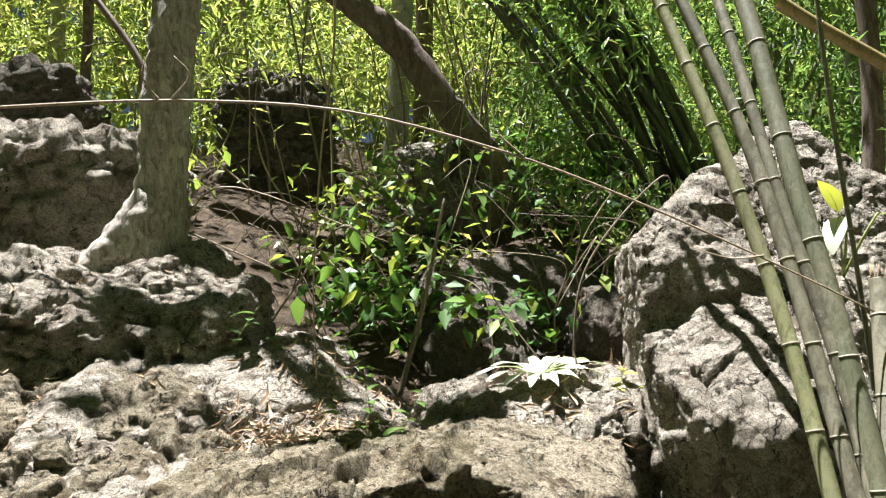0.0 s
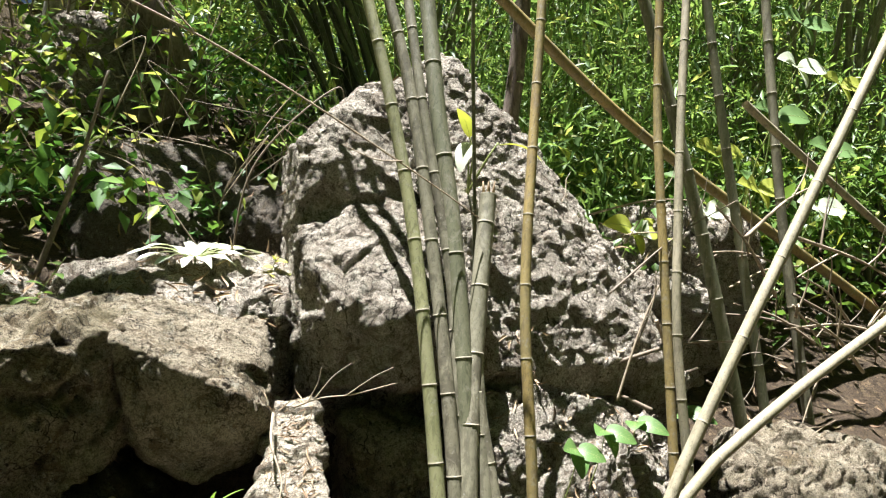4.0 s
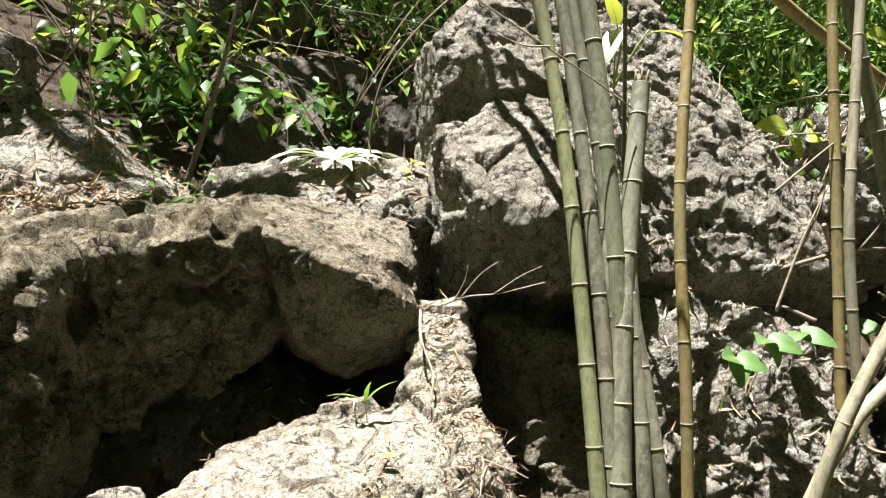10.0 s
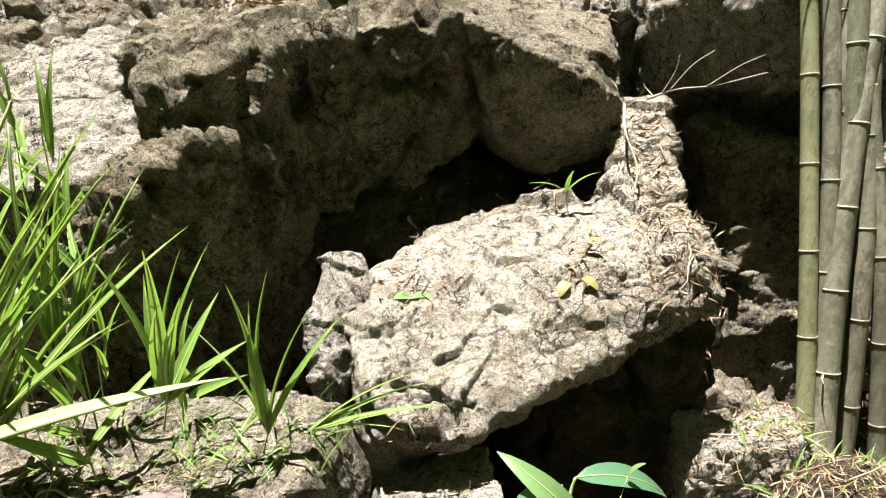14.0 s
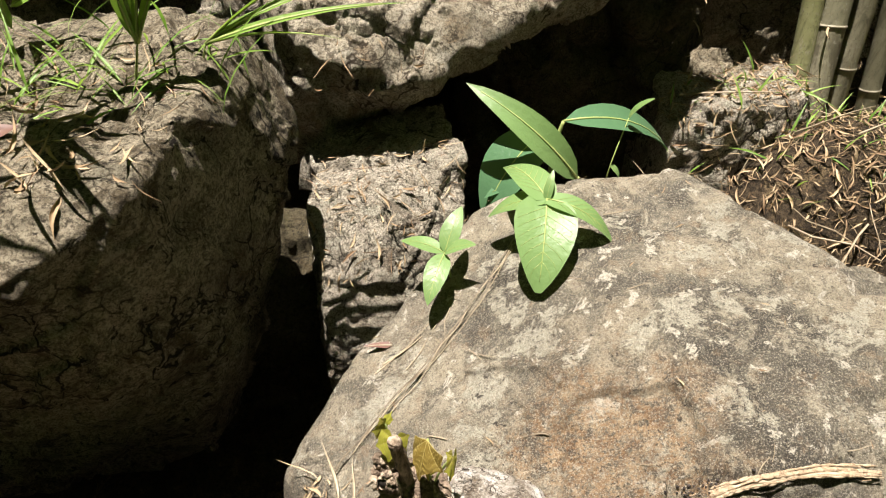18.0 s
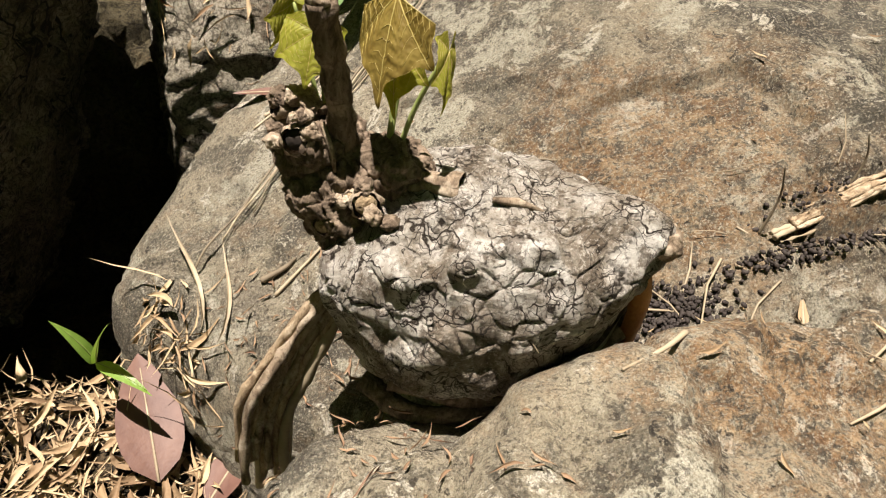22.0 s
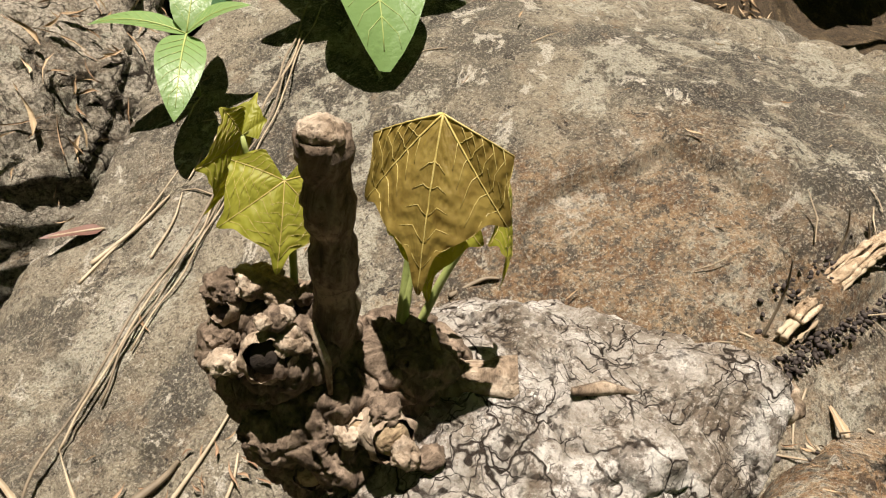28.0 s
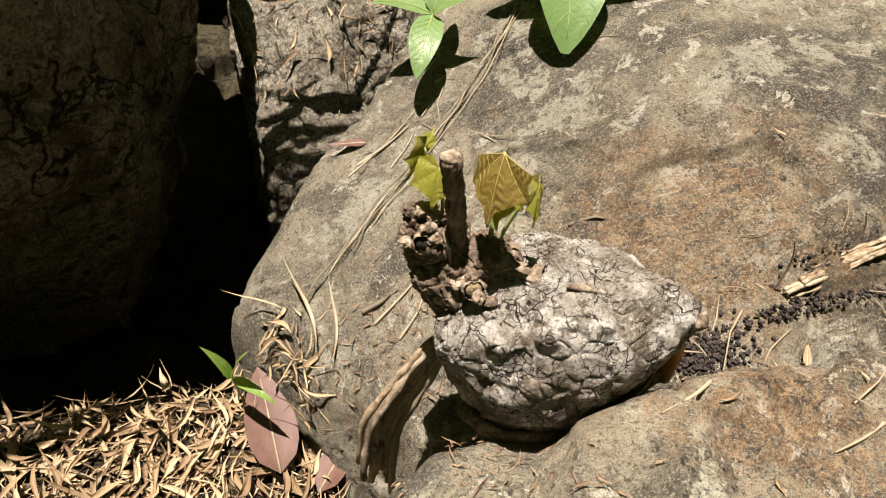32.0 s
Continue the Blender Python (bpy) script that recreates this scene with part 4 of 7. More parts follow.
# ---- bamboo in front ----
def culm(points, r0, r1, mat, label, step=0.25, first=0.1, group="bamboo culms in front of the boulder", sides=14, frayed=False):
    """A bamboo culm through a few points, of internodes between ringed nodes."""
    C = curve(points, 60)
    base = thing("bamboo_culm", C[0], label, "bamboo", group)
    C = C - C[0]
    S = np.concatenate([[0], np.cumsum(np.linalg.norm(np.diff(C, axis=0), axis=1))])
    L = S[-1]
    on = lambda t: np.stack([np.interp(t, S, C[:, k]) for k in range(3)], -1)
    s = np.concatenate([[0], np.arange(first, L - 0.02, step), [L]])
    for k in range(len(s) - 1):
        t = s[k] + (s[k + 1] - s[k]) * np.array([0, 0.02, 0.06, 0.5, 0.94, 0.98, 1])
        r = (r0 + (r1 - r0) * t / L) * (1 + 0.03 * np.array([1, 0.5, 0, 0, 0, 0.5, 1.0]))
        tube_ob("internode", on(t), r, mat, base, n=sides, cap=bool(k == len(s) - 2))
        if k:
            q = s[k]
            rr = r0 + (r1 - r0) * q / L
            tube_ob("node_ring", on(np.array([q - 0.003, q - 0.001, q + 0.001, q + 0.003])), [rr * 1.03, rr * 1.09, rr * 1.05, rr * 1.02], NODE, base, n=sides, cap=False)
    if frayed:
        for a in np.linspace(0, 6.28, 6, endpoint=False):
            e = on(np.array([L]))[0] + np.array([np.cos(a), np.sin(a), 0]) * r1 * 0.7
            tube_ob("splinter", [e - (0, 0, 0.02), e + (0, 0, 0.02), e + np.array([0.004 * np.cos(a), 0.004 * np.sin(a), 0.05 + 0.02 * np.sin(3 * a)])], [0.006, 0.005, 0.001], STRAW, base, "torn straw-coloured splinter" if a == 0 else "", n=5)
    return base


culm([(1.022, 1.48, -0.20), (1.034, 1.69, 0.38), (1.027, 2.005, 1.236), (0.969, 2.22, 1.83), (0.848, 2.465, 2.51), (0.68, 2.75, 3.3)], 0.026, 0.019, BAM_GREEN, "olive-green bamboo culm with ringed nodes in a tight clump", 0.245, 0.17)
culm([(1.07, 1.50, -0.22), (1.097, 1.768, 0.577), (1.088, 2.005, 1.236), (1.04, 2.25, 1.92), (0.925, 2.462, 2.506), (0.78, 2.75, 3.3)], 0.026, 0.018, BAM_GREY, "grey-green mottled bamboo culm in a tight clump", 0.26, 0.09)
culm([(1.10, 1.56, -0.22), (1.13, 1.85, 0.75), (1.148, 2.0, 1.2), (1.094, 2.202, 1.78), (1.05, 2.457, 2.49), (0.98, 2.75, 3.3)], 0.021, 0.017, BAM_GREY, "slender weathered bamboo culm in a tight clump", 0.28, 0.2)
culm([(1.14, 1.58, -0.22), (1.16, 1.82, 0.7), (1.168, 2.06, 1.388), (1.149, 2.203, 1.787), (1.136, 2.454, 2.484), (1.06, 2.75, 3.3)], 0.033, 0.028, BAM_DARK2, "thick dark olive bamboo culm leaning in the clump", 0.36, 0.14)
culm([(1.065, 1.47, -0.22), (1.10, 1.64, 0.25), (1.163, 1.818, 0.718), (1.234, 1.954, 1.095), (1.324, 2.108, 1.5)], 0.036, 0.030, BAM_GREY, "broken mottled bamboo culm with a torn top", 0.235, 0.10, frayed=True)
culm([(1.17, 1.54, -0.22), (1.19, 1.671, 0.307), (1.204, 1.809, 0.693), (1.21, 1.9, 0.95)], 0.028, 0.024, BAM_GREY, "short grey bamboo stump in the clump", 0.26, 0.2)
culm([(1.27, 1.54, -0.20), (1.244, 1.67, 0.306), (1.215, 1.80, 0.68), (1.20, 1.86, 0.85)], 0.026, 0.022, BAM_GREY, "short leaning grey bamboo culm with dry sheaths", 0.25, 0.12)
culm([(1.435, 1.75, -0.1), (1.462, 1.906, 0.519), (1.494, 2.091, 1.137), (1.621, 2.329, 1.931), (1.75, 2.55, 2.9)], 0.0215, 0.019, BAM_OLIVE, "slim yellow-olive bamboo culm standing alone", 0.275, 0.22)
culm([(2.22, 1.95, 0.0), (2.26, 2.182, 0.929), (2.292, 2.366, 1.665), (2.319, 2.448, 1.992), (2.38, 2.6, 2.9)], 0.022, 0.019, BAM_OLIVE, "yellow-brown bamboo culm beside a grey one", 0.27, 0.2)
culm([(2.291, 1.912, 0.0), (2.267, 2.115, 0.862), (2.328, 2.253, 1.414), (2.415, 2.398, 1.99), (2.55, 2.6, 2.9)], 0.021, 0.019, BAM_PALE, "dry grey-brown bamboo culm with peeling sheath", 0.27, 0.16)
culm([(3.0, 2.35, 0.2), (2.94, 2.388, 0.439), (2.782, 2.549, 1.246), (2.614, 2.689, 1.944), (2.473, 2.8, 2.501), (2.3, 2.95, 3.2)], 0.034, 0.028, BAM_DARK2, "dark green leaning bamboo culm", 0.33, 0.2)
culm([(3.33, 2.5, 0.1), (3.162, 2.838, 1.691), (3.071, 3.027, 2.634), (3.0, 3.15, 3.3)], 0.028, 0.024, BAM_DARK2, "dark green bamboo culm in the grove", 0.3, 0.25)
culm([(3.75, 2.6, 0.1), (3.651, 2.877, 1.385), (3.635, 3.148, 2.74), (3.64, 3.25, 3.3)], 0.030, 0.026, BAM_GREY, "grey-green bamboo culm in the grove", 0.32, 0.2)
culm([(1.5, 3.0, 2.65), (1.783, 3.0, 2.443), (2.736, 3.0, 1.822), (4.419, 3.0, 0.986), (4.9, 3.0, 0.72)], 0.028, 0.032, BAM_OLIVE, "brown bamboo pole fallen slantwise across the grove", 0.4, 0.2, "leaning bamboo poles")
culm([(1.50, 1.38, 0.10), (1.60, 1.40, 0.50), (1.82, 1.44, 0.92), (2.571, 1.56, 2.1), (3.0, 1.63, 2.8)], 0.021, 0.017, BAM_PALE, "pale dry bamboo pole leaning out over the rocks", 0.3, 0.2, "leaning bamboo poles")
culm([(1.47, 1.40, 0.15), (1.793, 1.506, 0.562), (2.261, 1.536, 0.862), (2.743, 1.56, 1.103), (3.3, 1.6, 1.4)], 0.022, 0.018, BAM_PALE, "bleached crooked pole lying across the rocks", 0.42, 0.3, "leaning bamboo poles")
culm([(3.2, 2.8, 2.05), (3.523, 2.8, 1.87), (4.444, 2.8, 1.375), (5.0, 2.8, 1.1)], 0.022, 0.022, BAM_PALE, "pale bamboo pole lying aslant", 0.5, 0.3, "leaning bamboo poles")
culm([(1.34, 2.2, 0.9), (1.317, 2.2, 1.423), (1.264, 2.2, 2.201), (1.25, 2.2, 3.0)], 0.008, 0.007, BAM_DARK2, "thin dark bamboo shoot beside the clump", 0.22, 0.1, sides=8)

# ---- litter and small plants ----
bpy.context.view_layer.update()
GRAPH = bpy.context.evaluated_depsgraph_get()


def drop(x, y, z):
    """The place and slope of what lies under a point."""
    hit, place, slope, *_ = scene.ray_cast(GRAPH, Vector((x, y, z)), Vector((0, 0, -1)))
    return (np.array(place), np.array(slope)) if hit else (np.array([x, y, ground_at(x, y)]), np.array([0, 0, 1.0]))


def laid(n, seed, x, y, z, steep=0.45, lift=0.004, spread=None):
    """Places on the surfaces below, with turns that lie flat on them."""
    g = np.random.default_rng(seed)
    T, M = [], []
    while len(T) < n:
        px, py = (g.uniform(*x), g.uniform(*y)) if spread is None else (g.normal(x, 1.5 * spread), g.normal(y, spread))
        p, s = drop(px, py, z)
        n -= 1
        if s[2] < steep:
            continue
        s = s + g.normal(size=3) * 0.28
        s /= np.linalg.norm(s)
        a = g.normal(size=3)
        a -= s * (a @ s)
        a /= np.linalg.norm(a)
        M.append(np.stack([np.cross(a, s), a, s], -1) * g.uniform(0.55, 1.25))
        T.append(p + s * lift * g.uniform(0.3, 2.2))
    return np.array(M), np.array(T)


def litter(n, seed, x, y, z, blade, mat, label, **k):
    M, T = laid(n, seed, x, y, z, **k)
    kinds = blade if isinstance(blade[0], tuple) else (blade,)
    sets, o = [], 0
    for k, b in enumerate(kinds):
        V, F = many(*b, M[k :: len(kinds)], T[k :: len(kinds)])
        sets.append((V, F + o))
        o += len(V)
    return tagged(solid("leaf_litter", np.concatenate([v for v, _ in sets]), np.concatenate([f for _, f in sets]), mat), label, "litter", kind="stuff")


def crumpled(L, W, curl, twist, n=6):
    """A dry leaf: a narrow strip, rolled in at the edges, curled and twisted."""
    V, F = leaf(L, W, "lance", n, 0.9, 0.0)
    t = V[:, 1] / L
    a = twist * (t - 0.5)
    x, z = V[:, 0] * np.cos(a) - V[:, 2] * np.sin(a), V[:, 0] * np.sin(a) + V[:, 2] * np.cos(a)
    return np.stack([x + 0.06 * L * np.sin(t * 4), V[:, 1] * (1 - 0.1 * abs(curl)), z + curl * L * (t - 0.5) ** 2], -1), F


dry = (crumpled(0.080, 0.010, 0.5, 1.5), crumpled(0.060, 0.008, -0.4, -2.2), crumpled(0.095, 0.012, 0.7, 0.8), crumpled(0.045, 0.009, 0.9, 2.6))
dry_small = (crumpled(0.012, 0.0018, 0.6, 1.5, 4), crumpled(0.007, 0.0016, -0.6, 2.0, 4), crumpled(0.016, 0.0014, 0.4, 2.4, 4))
dry_wide = (crumpled(0.11, 0.020, 0.6, 1.2), crumpled(0.13, 0.016, -0.5, 1.8), crumpled(0.09, 0.024, 0.9, 0.6))
V, F = tube([(0, 0, 0), (0.006, 0.05, 0.004), (-0.004, 0.12, 0.0), (0.008, 0.17, 0.003)], [0.0022, 0.002, 0.0016, 0.001], n=5)
stick = (V, F)
dry_thin = (crumpled(0.060, 0.0045, 0.4, 2.5), crumpled(0.045, 0.0055, -0.4, -3.0), crumpled(0.080, 0.004, 0.3, 2.0), crumpled(0.030, 0.006, 0.7, 3.2))
dry_fine = (crumpled(0.045, 0.0020, 0.4, 2.5, 4), crumpled(0.030, 0.0026, -0.4, -3.0, 4), crumpled(0.060, 0.0017, 0.3, 2.0, 4), crumpled(0.020, 0.0032, 0.7, 3.2, 4), crumpled(0.035, 0.0045, 0.5, 1.2, 4))
LITTER = (
    (260, 19, (-0.85, -0.35), (0.66, 0.86), 0.9, dry_thin, "straw-coloured leaves caught on the near side of the angular rock"),
    (520, 1, (-0.75, -0.15), (2.6, 3.3), 1.9, dry, "dry bamboo leaves heaped on the sloping slab"),
    (700, 16, (-0.86, -0.30), (2.40, 2.62), 1.9, dry, "thick mat of tan bamboo leaves above the ledge"),
    (320, 2, (0.05, 0.75), (2.4, 3.1), 1.7, dry, "dry bamboo leaves scattered on the knobbly rock"),
    (300, 3, (0.50, 0.70), (1.68, 2.1), 1.2, dry_thin, "dry leaves caught on the narrow pillar"),
    (90, 4, (-0.1, 0.5), (1.42, 1.9), 1.0, dry_thin, "dry leaves scattered over the pale slab"),
    (3000, 5, (-0.42, -0.11), (0.26, 0.52), 0.5, dry_fine, "thick dry bamboo leaves in the hollow beside the boulder"),
    (60, 17, (-0.16, 0.0), (1.38, 1.52), 1.0, dry_thin, "tan leaf strips caught on the pale slab"),
    (60, 18, (0.30, 0.40), (1.42, 1.62), 1.0, dry_thin, "tan leaf strips in the slab's seam"),
    (9500, 6, (0.5, 1.35), (0.85, 1.65), 0.6, dry_fine + dry_thin[:2], "dry straw-coloured leaves around the foot of the bamboo"),
    (500, 7, (1.3, 2.4), (1.6, 2.3), 1.0, dry, "dry leaves on the rocks beside the bamboo"),
    (500, 8, (-0.9, 2.2), (3.0, 4.4), 3.0, dry, "fallen leaves over the hillside soil"),
    (300, 9, (2.2, 5.0), (2.2, 4.2), 1.8, dry_wide, "fallen leaves between the bamboo stems"),
    (420, 10, (-0.85, -0.25), (0.68, 1.0), 0.9, dry_fine, "dry leaves lying on the angular rock"),
    (420, 11, (-0.15, 0.10), (0.88, 1.15), 0.6, dry_fine, "dry leaves on the small pale rock"),
    (140, 12, (-0.12, 0.45), (0.25, 0.9), 0.7, dry_small, "small dry leaf scraps on the smooth boulder"),
    (70, 13, (0.0, 0.5), (0.18, 0.34), 0.5, dry_small, "small dry leaf scraps on the low ledge"),
    (200, 14, (-1.9, -0.9), (2.3, 3.4), 2.4, dry, "dry leaves in the crevices of the outcrop"),
    (160, 15, (-0.45, 0.55), (1.9, 2.5), 0.55, dry, "dark dead leaves in the cavity under the ledge"),
)
for n, s, x, y, z, b, text in LITTER:
    litter(n, s, x, y, z, b, STRAW, text)
litter(900, 36, (-0.42, -0.12), (0.26, 0.50), 0.5, (crumpled(0.05, 0.0045, 0.6, 2.0), crumpled(0.035, 0.006, -0.5, 2.2), crumpled(0.03, 0.007, 0.8, 2.0)), STRAW, "broken straw-coloured leaf shreds in the hollow beside the boulder", lift=0.008)
litter(700, 37, (-0.16, 0.02), (0.24, 0.50), 0.5, dry_small, BROWN, "brown leaf crumbs round the swollen root", lift=0.002)
litter(120, 32, (1.6, 4.2), (2.0, 3.6), 1.6, stick, TWIG, "thin dry twigs between the bamboo stems")
straws = (tube([(0, 0, 0), (0.001, 0.012, 0.001), (-0.001, 0.028, 0.0)], [0.0006, 0.0006, 0.0003], n=4), tube([(0, 0, 0), (0.002, 0.02, 0.002), (-0.003, 0.045, 0.0)], [0.0008, 0.0007, 0.0004], n=4))
litter(60, 34, (-0.12, 0.45), (0.25, 0.9), 0.7, straws, TWIG, "fine straws lying on the smooth boulder", lift=0.001)
litter(60, 35, (0.08, 0.40), (0.26, 0.40), 0.7, straws, TWIG, "fine straws round the groove of the boulder", lift=0.001)
litter(60, 33, (0.5, 1.1), (0.9, 1.5), 0.6, stick, TWIG, "dry stalks round the foot of the bamboo")

# dung pellets in the groove of the boulder
V, F = sphere_grid(3)
V = V * np.array([0.0011, 0.0017, 0.0011])
PELLET = plain("black_pellet", (0.018, 0.013, 0.011), (0.045, 0.035, 0.03), 300, 0.7)
M, T = laid(760, 41, 0.148, 0.346, 0.6, steep=0.1, lift=0.0016, spread=0.009)
M2, T2 = laid(480, 42, (0.17, 0.33), (0.352, 0.362), 0.6, steep=0.1, lift=0.002)
M3, T3 = laid(90, 43, (0.20, 0.30), (0.376, 0.392), 0.6, steep=0.1, lift=0.002)
M2, T2 = np.concatenate([M2, M3]), np.concatenate([T2, T3])
V, F = many(V, F, np.concatenate([M, M2]), np.concatenate([T, T2]))
tagged(solid("pellets", V, F, PELLET), "small black pellets lying in the groove of the boulder", "pellets", kind="stuff")


def single_leaf(at, blade, mat, label, yaw, tilt=0, roll=0, name="fallen_leaf", category="leaf"):
    V, F = blade
    ob = solid(name, V @ turn(tilt, roll, yaw).T, F, mat)
    ob.location = at
    if name == "fallen_leaf":
        W = (V @ turn(tilt, roll, yaw).T)[2::5]
        tube_ob("midrib", W[:-1], np.linspace(0.0012, 0.0005, len(W) - 1), TWIG, ob, n=5)
    return tagged(ob, label, category)


def rest(x, y, z=0.6, up=0.006):
    return drop(x, y, z)[0] + np.array([0, 0, up])


BROWN_LEAF = plain("brown_leaf_face", (0.085, 0.04, 0.03), (0.13, 0.068, 0.05), 45, 0.55)
single_leaf(rest(-0.155, 0.405, up=0.02), leaf(0.10, 0.046, "oval", 8, 0.12, 0.12), BROWN_LEAF, "broad reddish-brown dead leaf standing in the litter", 8, 18, 8)
single_leaf(rest(-0.125, 0.385, up=0.012), leaf(0.06, 0.03, "oval", 6, 0.15, 0.1), BROWN_LEAF, "small brown dead leaf in the litter", -40, 10, -14)
single_leaf(rest(-0.31, 0.36, up=0.012), leaf(0.13, 0.05, "oval", 8, 0.3, 0.15, wave=0.3), BROWN_LEAF, "crumpled brown dead leaf in the hollow", 60, 5, 10)
single_leaf(rest(-0.55, 0.72, 0.9), leaf(0.14, 0.055, "oval", 8, 0.2, 0.08), BROWN_LEAF, "brown dead leaf lying on the angular rock", -60, 6, 10)
single_leaf(rest(-0.30, 0.84, 0.9), leaf(0.06, 0.02, "oval", 6, 0.2, 0.08), BROWN_LEAF, "small brown leaf on the angular rock", -80, 4, 4)
single_leaf(rest(-0.20, 0.35, up=0.012), leaf(0.10, 0.03, "lance", 6, 0.2, 0.1), leafy("yellowed_leaf", (0.42, 0.40, 0.06), (0.50, 0.48, 0.10)), "yellow-green fallen leaf in the litter", 80, 4, 4)
for k, (x, y, a, L) in enumerate(((-0.30, 0.42, 70, 0.17), (-0.26, 0.385, 62, 0.15), (-0.22, 0.37, 100, 0.14), (-0.115, 0.47, 10, 0.15), (-0.105, 0.455, -8, 0.13), (-0.07, 0.36, -30, 0.09), (0.03, 0.30, 20, 0.06), (0.06, 0.31, -60, 0.055))):
    single_leaf(rest(x, y, up=0.014), crumpled(L * 0.7, L * 0.028, 0.25, 2.6, 8), TWIG, "long pale dry sheath lying in the litter", a, 12 if k in (3, 4) else 4, 10, "dry_sheath")
S = np.array([rest(x, y, 0.6, 0.005) for x, y in ((0.203, 0.367), (0.235, 0.374), (0.27, 0.378), (0.31, 0.380), (0.36, 0.378), (0.41, 0.372))])
bark_piece = thing("bark_strip", S[0], "pale strip of curled, split bark lying in the groove", "bark")
for k in range(9):
    C = curve(S - S[0], 60)[2 + 5 * (k % 3) : 60 - 4 * (k % 2)] + np.array([0, 0.0013 * (k - 4), 0.0018 * math.sin(k * 1.9)])
    C = C + 0.004 * np.stack([0 * C[:, 0], gnoise(C * 18 + 3 * k, k), 0.6 * gnoise(C * 18 + 3 * k, k + 9)], -1)
    tube_ob("fibre", C, (0.0021 - 0.0003 * abs(k - 4)) * np.clip(1 + 0.7 * gnoise(C * 45, k), 0.3, 2), BARK_PALE2 if k % 3 else TWIG, bark_piece, n=7, rough=0.0016, freq=160, seed=k + 4)
chip = solid("wood_chip", *tube([(0, 0, 0), (0.012, 0.004, 0.001), (0.028, 0.006, 0.0)], [0.004, 0.0045, 0.002], n=8, rough=0.002, freq=120, seed=6), BARK_PALE2)
chip.location = rest(0.245, 0.285, up=0.002)
tagged(chip, "small bleached wood chip on the low ledge", "wood")


def twig(points, r, mat, label, name="twig", fork=()):
    P = curve(points, 30)
    base = thing(name, P[0], label, "twig")
    tube_ob("stem", P - P[0], np.linspace(r, r * 0.45, len(P)), mat, base, n=6)
    for pts in fork:
        Q = curve(pts, 14)
        tube_ob("side_twig", Q - P[0], np.linspace(r * 0.6, r * 0.25, len(Q)), mat, base, n=5)
    return base


C = [rest(x, y, 0.6, 0.003) for x, y in ((-0.11, 0.52), (-0.05, 0.57), (0.02, 0.63), (0.08, 0.69), (0.12, 0.74), (0.16, 0.79))]
strand = thing("root_strand", C[0], "thin brown rootlet running over the smooth boulder", "root")
for k in range(4):
    Q = curve(np.array(C) - C[0], 60)[4 * (k % 4) : 60 - 6 * (k % 3)]
    Q = Q + np.array([0.0026 * (k - 2.5), -0.0016 * (k - 2.5), 0.0004]) + 0.006 * np.stack([gnoise(Q * 22 + 5 * k, k), gnoise(Q * 22 + 5 * k, k + 3), 0.12 * gnoise(Q * 22, k + 6)], -1)
    tube_ob("strand", Q, 0.0009 - 0.0001 * k, TWIG if k % 2 else TWIG_DARK, strand, n=5)
# scraps lying on the boulder round the root
TAN = straw("tan_scrap", (0.28, 0.195, 0.115), (0.36, 0.265, 0.16), (0.17, 0.11, 0.065))
for x, y, L, W, a, m, text in (
    (-0.035, 0.680, 0.038, 0.011, 84, BROWN_LEAF, "reddish-brown narrow leaf lying on the boulder"),
    (0.188, 0.322, 0.026, 0.008, 20, TAN, "curled tan leaf scrap beside the pellets"), (0.202, 0.318, 0.022, 0.006, -35, TAN, "curled tan leaf scrap on the low ledge"), (0.055, 0.310, 0.030, 0.007, 35, TAN, "torn leaf scrap under the swollen root"),
    (0.038, 0.306, 0.024, 0.006, -20, BROWN_LEAF, "dark torn leaf scrap under the swollen root"), (0.075, 0.320, 0.034, 0.0035, 30, TAN, "straw leaning under the root's tip"), (0.105, 0.385, 0.040, 0.003, -62, TAN, "straw lying behind the root's tip")):
    single_leaf(rest(x, y, up=0.0008), leaf(L, W, "lance", 7, 0.12, 0.05, wave=0.05), m, text, a, 0, 3)
for k, (a, b, r) in enumerate((((0.10, 0.490), (0.125, 0.482), 0.0016), ((-0.050, 0.650), (0.005, 0.672), 0.0016), ((-0.060, 0.640), (0.020, 0.690), 0.0011), ((-0.020, 0.630), (0.012, 0.668), 0.0010), ((-0.070, 0.492), (-0.045, 0.497), 0.0026), ((-0.062, 0.478), (-0.015, 0.505), 0.0014), ((-0.045, 0.455), (-0.020, 0.482), 0.0013), ((0.10, 0.300), (0.06, 0.285), 0.0015), ((0.205, 0.262), (0.165, 0.252), 0.0013))):
    m = ((a[0] + b[0]) / 2 + 0.004, (a[1] + b[1]) / 2)
    twig([rest(*a, up=r), rest(*m, up=r + 0.001), rest(*b, up=r)], r, TWIG_DARK if k in (0, 4) else TWIG, "short dry twig lying on the smooth boulder")
for x, y, h in ((0.205, 0.375, 0.045), (0.262, 0.384, 0.032), (0.285, 0.380, 0.022)):
    p = rest(x, y, up=0.0)
    twig([p, p + (0.003, 0.004, 0.55 * h), p + (-0.002, 0.008, h)], 0.0009, TWIG_DARK, "thin dead stalk standing in the boulder's groove")
